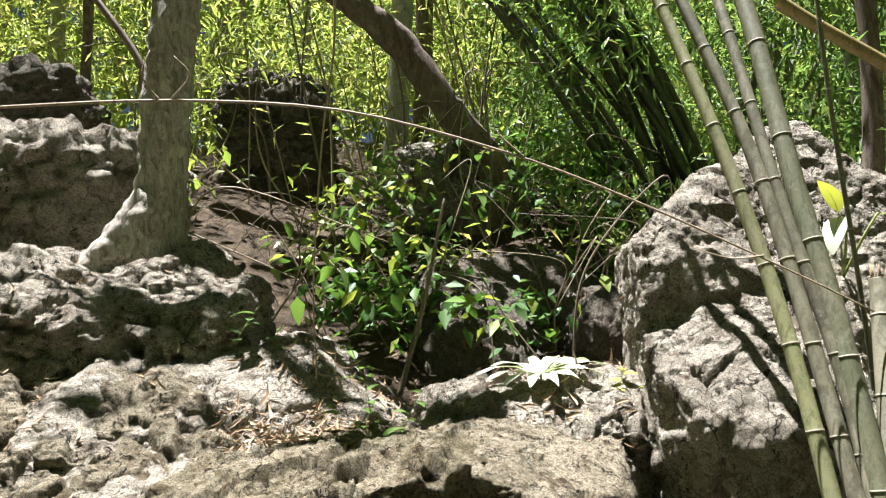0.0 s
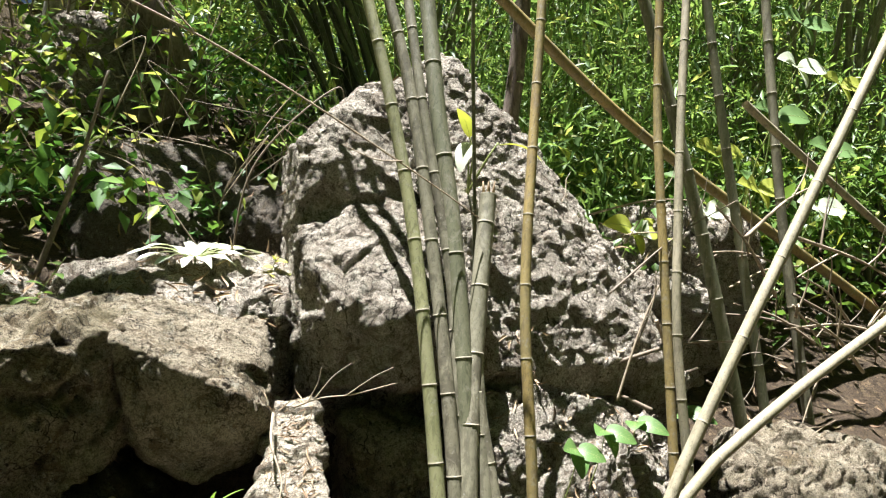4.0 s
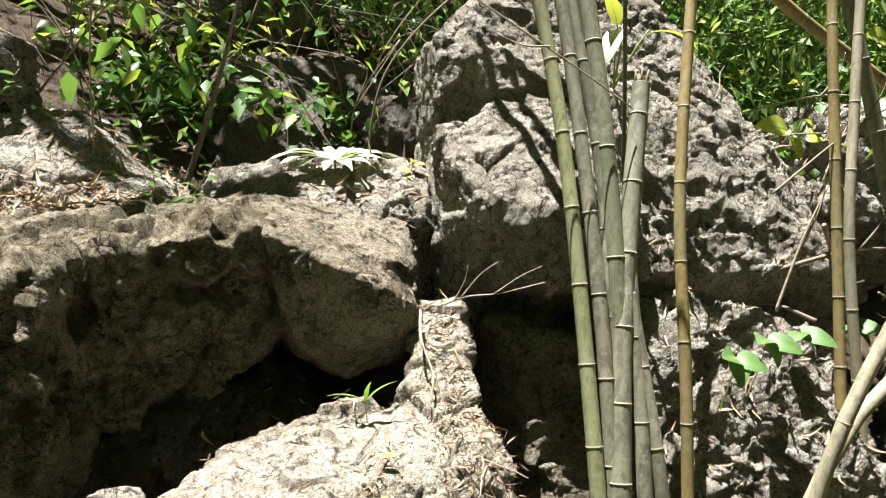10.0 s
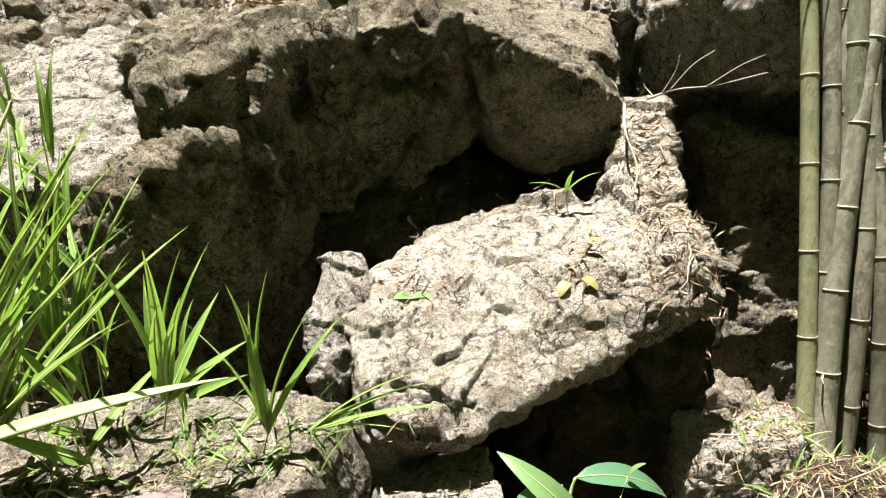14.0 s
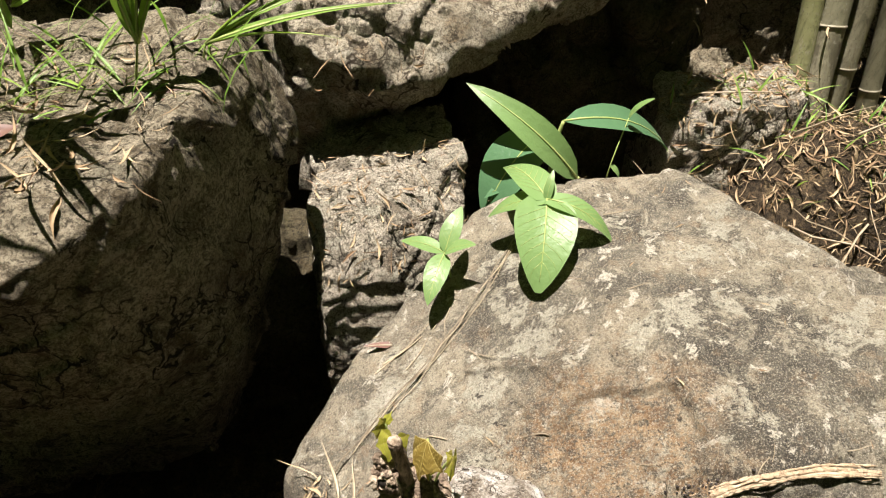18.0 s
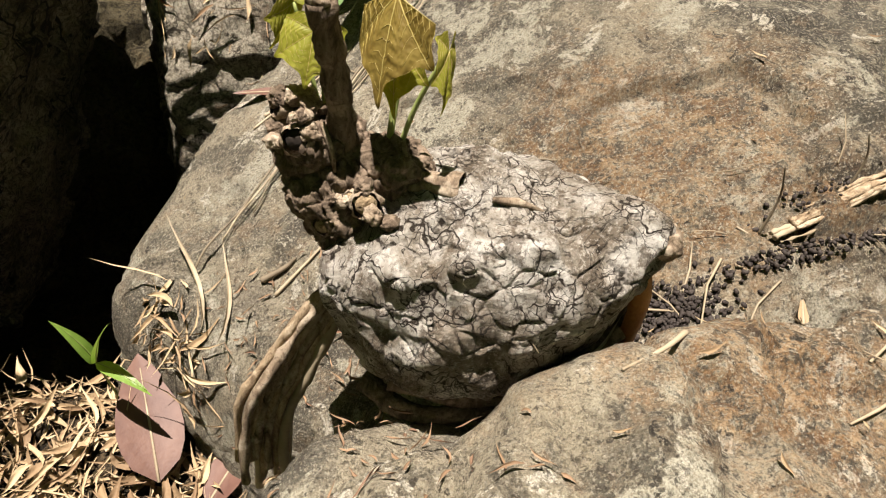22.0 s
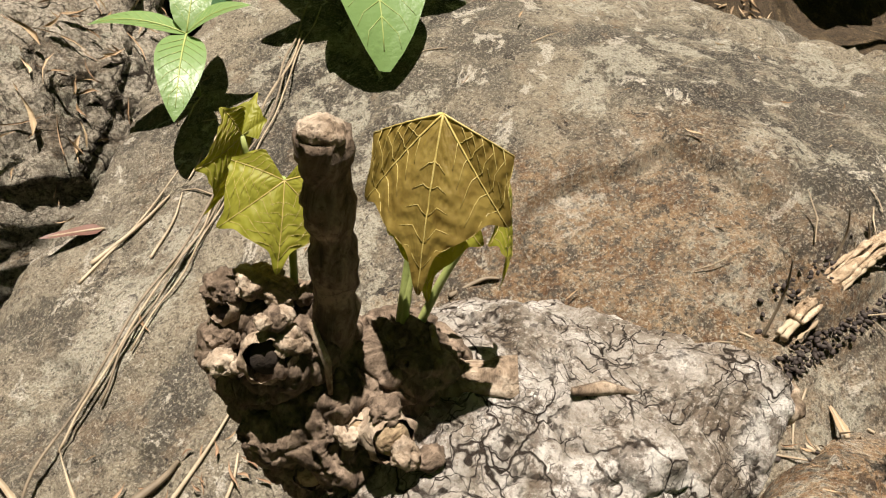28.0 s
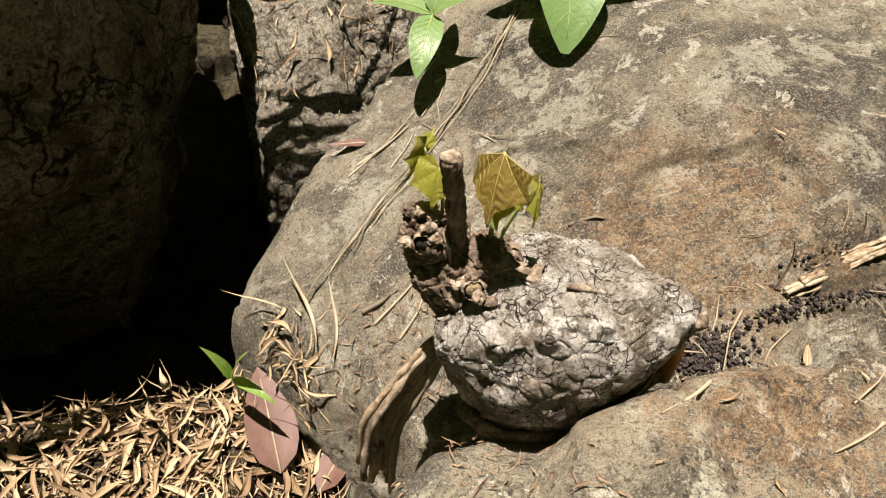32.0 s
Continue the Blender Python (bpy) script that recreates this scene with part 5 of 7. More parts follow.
# bare climbers and twigs across the view
twig([(-1.6, 2.0, 2.21), (-1.233, 2.0, 2.202), (-0.723, 2.0, 2.18), (-0.225, 2.0, 2.111), (0.223, 2.0, 1.96), (0.582, 2.0, 1.793), (1.022, 2.0, 1.551), (1.25, 2.02, 1.42)], 0.0055, TWIG, "long bare twig stretched across to the bamboo",
     fork=[[(-0.75, 2.0, 2.18), (-0.80, 2.0, 2.26), (-0.78, 2.02, 2.34)], [(-0.72, 2.0, 2.18), (-0.66, 2.0, 2.25), (-0.70, 2.0, 2.31)], [(0.30, 2.0, 1.93), (0.22, 2.0, 2.02), (0.23, 2.0, 2.08)], [(0.95, 2.0, 1.60), (0.85, 1.98, 1.60), (0.74, 1.98, 1.64)]])
twig([(-0.303, 2.6, 2.9), (-0.33, 2.6, 2.5), (-0.401, 2.6, 2.138), (-0.47, 2.6, 1.61), (-0.483, 2.6, 1.25)], 0.0055, TWIG, "pale hanging liana dropping to the slab")
twig([(0.42, 2.9, 1.15), (0.2, 3.0, 1.5), (0.05, 3.1, 1.9)], 0.004, TWIG_DARK, "thin dark stem rising from the ledge")
twig([(-0.25, 3.2, 1.05), (-0.1, 3.25, 1.5), (0.02, 3.3, 1.95)], 0.014, TWIG_DARK, "grey dead branch leaning on the slope")
for k in range(44):
    g = np.random.default_rng(100 + k)
    a = np.array([g.uniform(1.9, 4.2), g.uniform(2.1, 3.0), g.uniform(0.5, 1.45)])
    d = np.array([g.uniform(-0.9, 0.9), g.uniform(-0.2, 0.3), g.uniform(-0.5, 0.5)])
    twig([a, a + d * 0.5 + (0, 0, 0.04), a + d], g.uniform(0.004, 0.011), TWIG if k % 3 else TWIG_DARK, "dry bare branch tangled among the bamboo stems", "dry_branch", fork=[[a + d * 0.5, a + d * 0.6 + (0.05, 0, 0.14), a + d * 0.65 + (0.04, 0, 0.24)]])
twig([(0.62, 1.99, 0.80), (0.70, 1.97, 0.83), (0.80, 1.94, 0.845), (0.93, 1.90, 0.885)], 0.0035, TWIG, "bleached forked twig on the pillar",
     fork=[[(0.66, 1.98, 0.815), (0.69, 1.97, 0.88), (0.70, 1.97, 0.93)], [(0.78, 1.945, 0.842), (0.86, 1.93, 0.90), (0.93, 1.93, 0.93)], [(0.68, 1.975, 0.825), (0.74, 1.97, 0.90), (0.80, 1.97, 0.94)]])
twig([(0.555, 1.99, 0.79), (0.53, 1.86, 0.74), (0.545, 1.76, 0.66), (0.52, 1.70, 0.60)], 0.005, TWIG, "bent dry strand hanging down the pillar")
for k in range(34):
    g = np.random.default_rng(200 + k)
    a = np.array([g.uniform(-2.6, 0.6), g.uniform(4.6, 7.2), 0])
    a[2] = ground_at(a[0], a[1])
    d = np.array([g.normal() * 0.3, g.normal() * 0.2, g.uniform(0.8, 2.4)])
    twig([a, a + d * 0.5 + (g.normal() * 0.1, 0, 0), a + d, a + d * 1.1 + (g.normal() * 0.3, 0, -0.1)], g.uniform(0.005, 0.012), TWIG if k % 2 else TWIG_DARK, "thin dry stem tangled on the upper slope", "dry_shrub")


def blade_between(a, b, width, arch=0.15, roll=0.0, kind="oval", fold=0.15, n=10, wave=0.0):
    """A leaf from a to b, arched upwards, of that width."""
    a, b = np.array(a, float), np.array(b, float)
    L = np.linalg.norm(b - a)
    V, F = leaf(1.0, width / L, kind, n, fold, 0.0, wave=wave)
    V[:, 2] += 4 * arch * V[:, 1] * (1 - V[:, 1])
    y = (b - a) / L
    x = np.cross(y, (0, 0, 1.0))
    x = x / np.linalg.norm(x) if np.linalg.norm(x) > 1e-6 else np.array([1.0, 0, 0])
    z = np.cross(x, y)
    c, r = math.cos(radians(roll)), math.sin(radians(roll))
    x, z = c * x + r * z, c * z - r * x
    return V * L @ np.stack([x, y, z]) + a, F


def plant(name, label, leaves, mat, stems=(), stem_r=0.003, stem_mat=None, vein=None, category="plant", group="", kind="oval", fold=0.15, wave=0.0, ribs=False):
    """A small plant: leaves as (base, tip, width, arch, roll), each with its midrib, and stems through points."""
    root = stems[0][0] if stems else leaves[0][0]
    base = thing(name, root, label, category, group)
    o = np.array(root, float)
    for pts in stems:
        P = curve(pts, 14) - o
        tube_ob("stem", P, np.linspace(stem_r, stem_r * 0.6, len(P)), stem_mat or STALK, base, n=6)
    for a, b, w, *more in leaves:
        arch, roll = (list(more) + [0.15, 0.0][len(more):])[:2]
        V, F = blade_between(a, b, w, arch, roll, kind, fold, wave=wave)
        lf = solid("leaf", V - o, F, mat, base)
        mid = V[2::5][:-1] - o
        up = (V[0::5][:-1] + V[4::5][:-1]) / 2 - o - mid
        L = float(np.linalg.norm(np.array(b) - a))
        tube_ob("midrib", mid + 0.0004, np.linspace(0.010, 0.003, len(mid)) * L, vein or STALK, lf, n=5)
        for q in range(1, 8) if ribs else ():
            for c in (0, 4):
                row = V.reshape(-1, 5, 3) - o
                w = [row[q, 2], row[q, 2] * 0.45 + row[q + 1, (c + 2) // 2] * 0.55, row[q + 1, (c + 2) // 2], row[q + 2, c] * 0.9 + row[q + 1, 2] * 0.1]
                tube_ob("side_vein", np.array(w) + 0.0003, np.linspace(0.0035, 0.0015, 4) * L, vein or STALK, lf, n=4)
    return base


STALK = plain("green_stalk", (0.22, 0.28, 0.08), (0.30, 0.34, 0.12), 60, 0.5)
BRIGHT = leafy("bright_leaf", (0.12, 0.215, 0.065), (0.17, 0.27, 0.095), 0.4, 0.28)
DEEP = leafy("deep_green_leaf", (0.055, 0.13, 0.06), (0.085, 0.175, 0.085), 0.25, 0.25, spec=0.6)
GLOSS = leafy("glossy_pale_leaf", (0.50, 0.56, 0.38), (0.62, 0.66, 0.50), 0.22, 0.15, spec=0.9)
CREEPER = leafy("creeper_leaf", (0.07, 0.15, 0.035), (0.13, 0.23, 0.06), 0.4, 0.3)
WITHERED = leafy("withered_leaf", (0.17, 0.17, 0.05), (0.27, 0.25, 0.08), 0.5, 0.3)
YELLOW = leafy("yellow_green_leaf", (0.34, 0.40, 0.05), (0.48, 0.50, 0.09), 0.4, 0.4)

h = (0.173, 0.763, 0.311)
plant("seedling", "bright green broad-leaved seedling on the boulder", [(h, (0.146, 0.658, 0.251), 0.080, 0.10, 4), (h, (0.139, 0.866, 0.285), 0.050, 0.12), (h, (0.255, 0.721, 0.268), 0.036, 0.15), (h, (0.105, 0.79, 0.262), 0.040, 0.1), (h, (0.185, 0.79, 0.336), 0.012, 0.1)], BRIGHT, [[(0.19, 0.80, 0.20), (0.18, 0.78, 0.26), h]], 0.003, kind="heart", ribs=True)
h = (0.235, 0.955, 0.21)
plant("orchid_plant", "dark green strap-leaved plant growing behind the boulder", [((0.225, 0.965, 0.275), (0.120, 0.888, 0.165), 0.100, 0.14, -8), ((0.255, 0.99, 0.27), (0.459, 1.028, 0.175), 0.062, 0.14, -10), ((0.235, 0.93, 0.19), (0.12, 0.90, 0.20), 0.04, 0.2)], DEEP, [[(0.24, 0.96, 0.10), h, (0.225, 0.97, 0.265)], [h, (0.245, 0.98, 0.24), (0.255, 0.99, 0.27)]], 0.005)
plant("orchid_plant", "light green upright shoot of the strap-leaved plant", [((0.262, 0.90, 0.225), (0.097, 0.975, 0.355), 0.05, 0.14, 35), ((0.262, 0.90, 0.225), (0.115, 1.00, 0.325), 0.055, 0.06, -30)], BRIGHT, [[(0.25, 0.93, 0.12), (0.262, 0.90, 0.23)]], 0.004)
h = (0.041, 0.747, 0.242)
plant("seedling", "small four-leaved green seedling on the boulder", [(h, (-0.014, 0.783, 0.235), 0.026, 0.1), (h, (0.08, 0.732, 0.268), 0.025, 0.1), (h, (0.012, 0.682, 0.215), 0.032, 0.12), (h, (0.07, 0.80, 0.275), 0.028, 0.1)], BRIGHT, [[(0.055, 0.752, 0.14), (0.05, 0.75, 0.2), h]], 0.002, ribs=True)
h = np.array((0.36, 2.72, 1.19))
wide = []
for a, p, l in ((80, 10, 0.25), (60, 22, 0.22), (105, 4, 0.22), (130, -2, 0.20), (160, -8, 0.17), (195, -10, 0.18), (225, -4, 0.20), (250, 4, 0.24), (275, 10, 0.27), (300, 18, 0.24), (330, 30, 0.20), (10, 35, 0.18)):
    a, p = radians(a), radians(0.45 * p - 2)
    wide.append((h, h + l * np.array([-math.sin(a) * math.cos(p), math.cos(a) * math.cos(p), math.sin(p)]), 0.052, 0.12))
plant("fern_plant", "glossy pale-leaved plant spreading over the knobbly rock", wide, GLOSS, [[(0.36, 2.76, 1.0), (0.36, 2.74, 1.1), h]], 0.006, wave=0.10)


def sprig(root, top, n, L, W, mat, label, seed, name="seedling", droop=0.35, bend=0.1, group="seedlings among the rocks", spread=1.0):
    """A stem with leaves set along it."""
    g = np.random.default_rng(seed)
    r, t = np.array(root, float), np.array(top, float)
    m = (r + t) / 2 + g.normal(size=3) * bend * np.linalg.norm(t - r)
    C = curve([r, m, t], 24)
    leaves = []
    for k in range(n):
        q = C[int(6 + (len(C) - 7) * (k + 0.5) / n)]
        a = k * 2.4 + g.uniform(-0.5, 0.5)
        l = L * g.uniform(0.7, 1.15)
        leaves.append((q, q + l * spread * np.array([math.cos(a), math.sin(a), g.uniform(-droop, 0.35)]), W * g.uniform(0.8, 1.2), 0.12, g.uniform(-20, 20)))
    return plant(name, label, leaves, mat, [[r, m, t]], max(0.002, 0.02 * L), group=group)


sprig((-0.283, 2.6, 0.93), (-0.35, 2.52, 1.42), 9, 0.085, 0.040, SHRUB, "green leafy seedling rising from the dry litter", 1)
sprig((-0.30, 2.6, 0.93), (-0.07, 2.48, 1.22), 7, 0.075, 0.030, SHRUB, "spreading green seedling over the dry litter", 2)
sprig((-0.25, 2.55, 0.93), (-0.45, 2.45, 1.20), 6, 0.070, 0.028, SHRUB, "slim green seedling over the dry litter", 3)
sprig((-0.22, 2.4, 0.9), (-0.20, 2.30, 1.10), 4, 0.09, 0.055, SHRUB, "broad-leaved green seedling beside the ledge", 4)
sprig((-0.95, 3.05, 1.25), (-0.78, 2.9, 1.52), 8, 0.10, 0.036, BRIGHT, "pale green seedling hanging over the slab", 5)
sprig((-1.0, 3.1, 1.25), (-0.72, 2.95, 1.40), 7, 0.10, 0.036, BRIGHT, "pale green sprig on the slab edge", 6)
sprig((0.62, 2.65, 1.05), (0.66, 2.62, 1.22), 7, 0.06, 0.030, YELLOW, "yellow-green tuft beside the tall boulder", 7)
sprig((0.70, 2.7, 1.05), (0.70, 2.6, 1.15), 6, 0.05, 0.022, YELLOW, "small yellow-green tuft at the boulder foot", 8)
for k, (x, y, z, m) in enumerate(((1.66, 1.92, 0.58, CREEPER), (1.80, 1.95, 0.63, CREEPER), (2.05, 2.08, 0.60, CREEPER), (2.45, 2.25, 0.56, CREEPER))):
    h = np.array((x, y, z))
    plant("round_leaf_plant", "round-leaved green creeper on the rock beside the bamboo", [(h, h + (-0.10 + 0.02 * k, -0.06, 0.03 - 0.02 * k), 0.085, 0.1, 40 - 25 * k), (h, h + (0.085, -0.06 - 0.02 * k, -0.03), 0.075, 0.1, -40), (h, h + (0.02 * k - 0.02, -0.07, -0.08), 0.07, 0.1, 15 * k)], m, [[h - (0.02, -0.05, 0.25), h - (0, -0.02, 0.1), h]], 0.003, kind="heart", group="creepers beside the bamboo", ribs=True)
for k, (x, y, z, L) in enumerate(((3.765, 3.1, 2.05, 0.24), (3.765, 3.2, 1.6, 0.22), (4.227, 3.4, 2.43, 0.24), (4.466, 3.6, 2.78, 0.26), (2.90, 3.3, 1.31, 0.26), (3.1, 3.3, 1.28, 0.26), (3.807, 3.4, 1.33, 0.24), (3.675, 3.5, 1.83, 0.22), (3.35, 3.2, 1.45, 0.2), (4.6, 3.4, 1.9, 0.25), (4.9, 3.6, 2.4, 0.25), (4.3, 3.2, 1.5, 0.24))):
    h = np.array((x, y, z))
    plant("broad_leaf_plant", "sunlit broad-leaved climber among the bamboo stems", [(h, h + (-L, -0.05, 0.03), 0.14, 0.12, 58), (h, h + (L * 0.9, -0.06, -0.02), 0.15, 0.12, -55), (h, h + (0.02, -0.08, -L * 0.6), 0.09, 0.1)], (BRIGHT, YELLOW, GLOSS)[k % 3], [[(x - 0.1, y + 0.2, ground_at(x - 0.1, y + 0.2)), h - (0.06, -0.1, 0.4), h]], 0.006, group="broad-leaved climbers in the grove")
plant("climber", "climber with pale and yellow leaves on the tall boulder", [((1.38, 2.42, 1.72), (1.30, 2.38, 1.83), 0.07, 0.1), ((1.50, 2.40, 1.70), (1.69, 2.36, 1.64), 0.05, 0.14)], YELLOW, [[(1.42, 2.55, 1.45), (1.45, 2.42, 1.62), (1.50, 2.40, 1.71)], [(1.42, 2.5, 1.5), (1.40, 2.42, 1.65), (1.38, 2.42, 1.72)]], 0.006)
plant("climber", "silvery drooping leaf of a climber on the tall boulder", [((1.36, 2.38, 1.70), (1.31, 2.34, 1.58), 0.08, 0.08)], GLOSS, [[(1.42, 2.5, 1.5), (1.38, 2.42, 1.66), (1.36, 2.38, 1.70)]], 0.004, kind="heart")
plant("sprout", "two-leaved green sprout in the slab's litter", [((-0.075, 1.43, 0.455), (-0.12, 1.41, 0.462), 0.045, 0.08), ((-0.075, 1.43, 0.455), (-0.03, 1.41, 0.465), 0.045, 0.08)], BRIGHT, [[(-0.07, 1.46, 0.40), (-0.075, 1.43, 0.456)]], 0.002, kind="heart")
plant("sprout", "withered yellow-green sprout on the pale slab", [((0.30, 1.42, 0.49), (0.28, 1.39, 0.465), 0.03, 0.1), ((0.34, 1.42, 0.50), (0.37, 1.39, 0.48), 0.03, 0.1), ((0.36, 1.52, 0.55), (0.40, 1.50, 0.56), 0.025, 0.1)], WITHERED, [[(0.33, 1.48, 0.50), (0.30, 1.42, 0.525)], [(0.34, 1.5, 0.5), (0.34, 1.42, 0.53)]], 0.002, kind="heart")
plant("sprout", "grassy green sprout on the pale slab", [((0.35, 1.75, 0.60), (0.24, 1.72, 0.64), 0.014, 0.1), ((0.35, 1.75, 0.60), (0.44, 1.74, 0.66), 0.014, 0.1), ((0.35, 1.75, 0.60), (0.36, 1.70, 0.68), 0.014, 0.1)], GRASS, [[(0.36, 1.76, 0.5), (0.35, 1.75, 0.6)]], 0.002, kind="lance")
plant("sprout", "three-bladed grass sprout in the dark litter", [((-0.185, 0.47, 0.08), (-0.165, 0.46, 0.135), 0.010, 0.05), ((-0.185, 0.47, 0.08), (-0.205, 0.48, 0.12), 0.011, 0.08), ((-0.185, 0.47, 0.08), (-0.15, 0.44, 0.075), 0.010, 0.1)], GRASS, [[(-0.18, 0.475, 0.02), (-0.185, 0.47, 0.08)]], 0.0012, kind="lance")
plant("sprout", "small green grass blades in the litter", [((-0.13, 0.33, 0.06), (-0.16, 0.30, 0.13), 0.012, 0.05), ((-0.13, 0.33, 0.06), (-0.07, 0.32, 0.12), 0.014, 0.1)], GRASS, kind="lance")
plant("sprout", "tiny green sprout at the boulder's dark edge", [((-0.118, 0.58, 0.06), (-0.13, 0.57, 0.085), 0.010, 0.05), ((-0.118, 0.58, 0.06), (-0.10, 0.565, 0.055), 0.010, 0.1)], SHRUB)
plant("climber", "slender green twining shoot beside the strap-leaved plant", [((0.36, 0.99, 0.27), (0.39, 0.98, 0.31), 0.02, 0.1), ((0.33, 0.95, 0.21), (0.345, 0.94, 0.19), 0.014, 0.1)], BRIGHT, [[(0.33, 0.96, 0.12), (0.33, 0.95, 0.21), (0.36, 0.99, 0.27)]], 0.0015, kind="heart")

# ---- grass on the angular rock ----
def grass_shoot(root, top, n, L, W, seed, label):
    """A young bamboo shoot: a thin stem with long blades fanning from it."""
    g = np.random.default_rng(seed)
    r, t = np.array(root, float), np.array(top, float)
    C = curve([r, (r + t) / 2 + g.normal(size=3) * 0.015, t], 20)
    leaves = []
    for k in range(n):
        q = C[int(4 + 15 * (k + 0.5) / n)]
        d = (t - r) / np.linalg.norm(t - r) * g.uniform(0.3, 1.0) + np.array([g.normal(), g.normal(), g.uniform(-0.25, 0.7)]) * 0.55
        l = L * g.uniform(0.6, 1.2)
        leaves.append((q, q + d / np.linalg.norm(d) * l, W * g.uniform(0.7, 1.2), 0.07, g.uniform(-50, 50)))
    return plant("grass_shoot", label, leaves, GRASS, [[r, (r + t) / 2, t]], 0.0022, category="grass", group="grass on the angular rock", kind="lance", fold=0.35)


for k, (r, t, n, L) in enumerate((
    ((-0.66, 0.98, 0.42), (-0.66, 1.0, 0.74), 6, 0.22), ((-0.78, 0.95, 0.42), (-0.74, 0.95, 0.82), 7, 0.24), ((-0.74, 0.80, 0.42), (-0.66, 0.74, 0.86), 6, 0.24), ((-0.85, 1.1, 0.35), (-0.86, 1.12, 0.9), 7, 0.24),
    ((-0.95, 1.2, 0.3), (-0.95, 1.2, 1.0), 8, 0.24), ((-0.72, 1.12, 0.35), (-0.70, 1.15, 0.70), 6, 0.22), ((-0.88, 0.9, 0.4), (-0.85, 0.85, 0.98), 8, 0.26), ((-0.95, 1.4, 0.6), (-0.90, 1.4, 1.05), 7, 0.22),
    ((-0.82, 1.3, 0.6), (-0.8, 1.3, 0.95), 7, 0.2), ((-0.80, 0.86, 0.42), (-0.82, 0.80, 0.92), 7, 0.24), ((-0.90, 1.05, 0.36), (-0.98, 1.05, 0.98), 8, 0.24), ((-0.50, 0.98, 0.42), (-0.49, 1.02, 0.54), 4, 0.17), ((-0.60, 0.84, 0.42), (-0.58, 0.80, 0.62), 5, 0.20))):
    grass_shoot(r, t, n, L, 0.019, 300 + k, "bright green young bamboo grass with narrow blades")


def blade_spray(root, tips, width, label):
    """Long blades rising from one foot: each given one with a looser companion."""
    g = np.random.default_rng(int(1000 * abs(root[0])))
    tips = [np.array(p) + g.normal(size=3) * (0.0 if k == 0 else 0.06) for p in tips for k in range(2 if width > 0.0175 else 1)]
    plant("grass_shoot", label, [(root, p, width, 0.06, 20 * (-1) ** k) for k, p in enumerate(tips)], GRASS, [[np.array(root) - (0.02, -0.01, 0.06), np.array(root)]], 0.002, category="grass", group="grass on the angular rock", kind="lance", fold=0.35)


blade_spray((-0.31, 0.89, 0.48), [(-0.27, 0.90, 0.80), (-0.33, 0.86, 0.79), (-0.31, 0.90, 0.74), (-0.17, 0.95, 0.68), (-0.21, 0.92, 0.72), (-0.42, 0.90, 0.70)], 0.017, "upright spray of narrow green grass blades")
blade_spray((-0.24, 0.92, 0.46), [(0.01, 0.95, 0.54), (0.01, 0.93, 0.50), (-0.04, 0.95, 0.56), (-0.10, 0.97, 0.50), (-0.07, 0.90, 0.47)], 0.012, "thin grass blades reaching out over the dark gap")
blade_spray((-0.44, 0.82, 0.60), [(-0.37, 0.70, 0.92), (-0.38, 0.85, 0.86), (-0.36, 0.76, 0.82), (-0.50, 0.80, 0.88), (-0.46, 0.88, 0.80), (-0.33, 0.82, 0.68)], 0.020, "broad green grass blades on the angular rock")
blade_spray((-0.72, 0.70, 0.56), [(-0.38, 0.70, 1.10), (-0.40, 0.62, 1.02), (-0.41, 0.80, 1.02), (-0.50, 0.66, 0.98), (-0.46, 0.62, 0.92), (-0.62, 0.70, 0.98), (-0.42, 0.74, 0.80), (-0.52, 0.78, 0.84)], 0.022, "tall spray of young bamboo grass on the angular rock")
blade_spray((-0.76, 0.84, 0.50), [(-0.50, 0.86, 0.96), (-0.58, 0.84, 1.04), (-0.66, 0.82, 1.08), (-0.74, 0.80, 0.98), (-0.56, 0.76, 0.84), (-0.48, 0.90, 0.82), (-0.70, 0.88, 0.90)], 0.021, "tall spray of young bamboo grass beside the cliff")
blade_spray((-0.70, 1.00, 0.50), [(-0.54, 1.02, 0.90), (-0.60, 1.04, 1.00), (-0.70, 1.06, 1.06), (-0.80, 1.0, 1.0), (-0.56, 0.98, 0.76), (-0.66, 0.96, 0.92)], 0.020, "tall spray of young bamboo grass below the spur")
SHEATH = leafy("pale_sheath", (0.26, 0.34, 0.14), (0.34, 0.42, 0.20), 0.4, 0.3)
plant("grass_shoot", "pale green rolled bamboo shoot leaning over the rock", [((-0.56, 0.53, 0.745), (-0.27, 0.65, 0.76), 0.026, 0.02, 0)], SHEATH, [[(-0.68, 0.60, 0.40), (-0.64, 0.55, 0.62), (-0.56, 0.53, 0.745)]], 0.005, stem_mat=SHEATH, category="grass", group="grass on the angular rock", kind="lance", fold=0.8)
M, T = laid(260, 61, (-0.75, -0.2), (0.84, 1.0), 0.9, lift=0.0)
V, F = many(*leaf(0.10, 0.004, "lance", 4, 0.3, 0.5), turns(len(T), np.random.default_rng(62), 40, (0.5, 1.2), 40), T)
tagged(solid("grass", V, F, GRASS), "thin green grass stems matted on the angular rock", "grass", kind="stuff")
M, T = laid(260, 63, 0.92, 1.33, 0.5, lift=0.0, spread=0.10)
V, F = many(*leaf(0.07, 0.005, "lance", 4, 0.3, 0.4), turns(len(T), np.random.default_rng(64), 40, (0.5, 1.2), 45), T)
tagged(solid("grass", V, F, GRASS), "short green grass at the foot of the bamboo", "grass", kind="stuff")

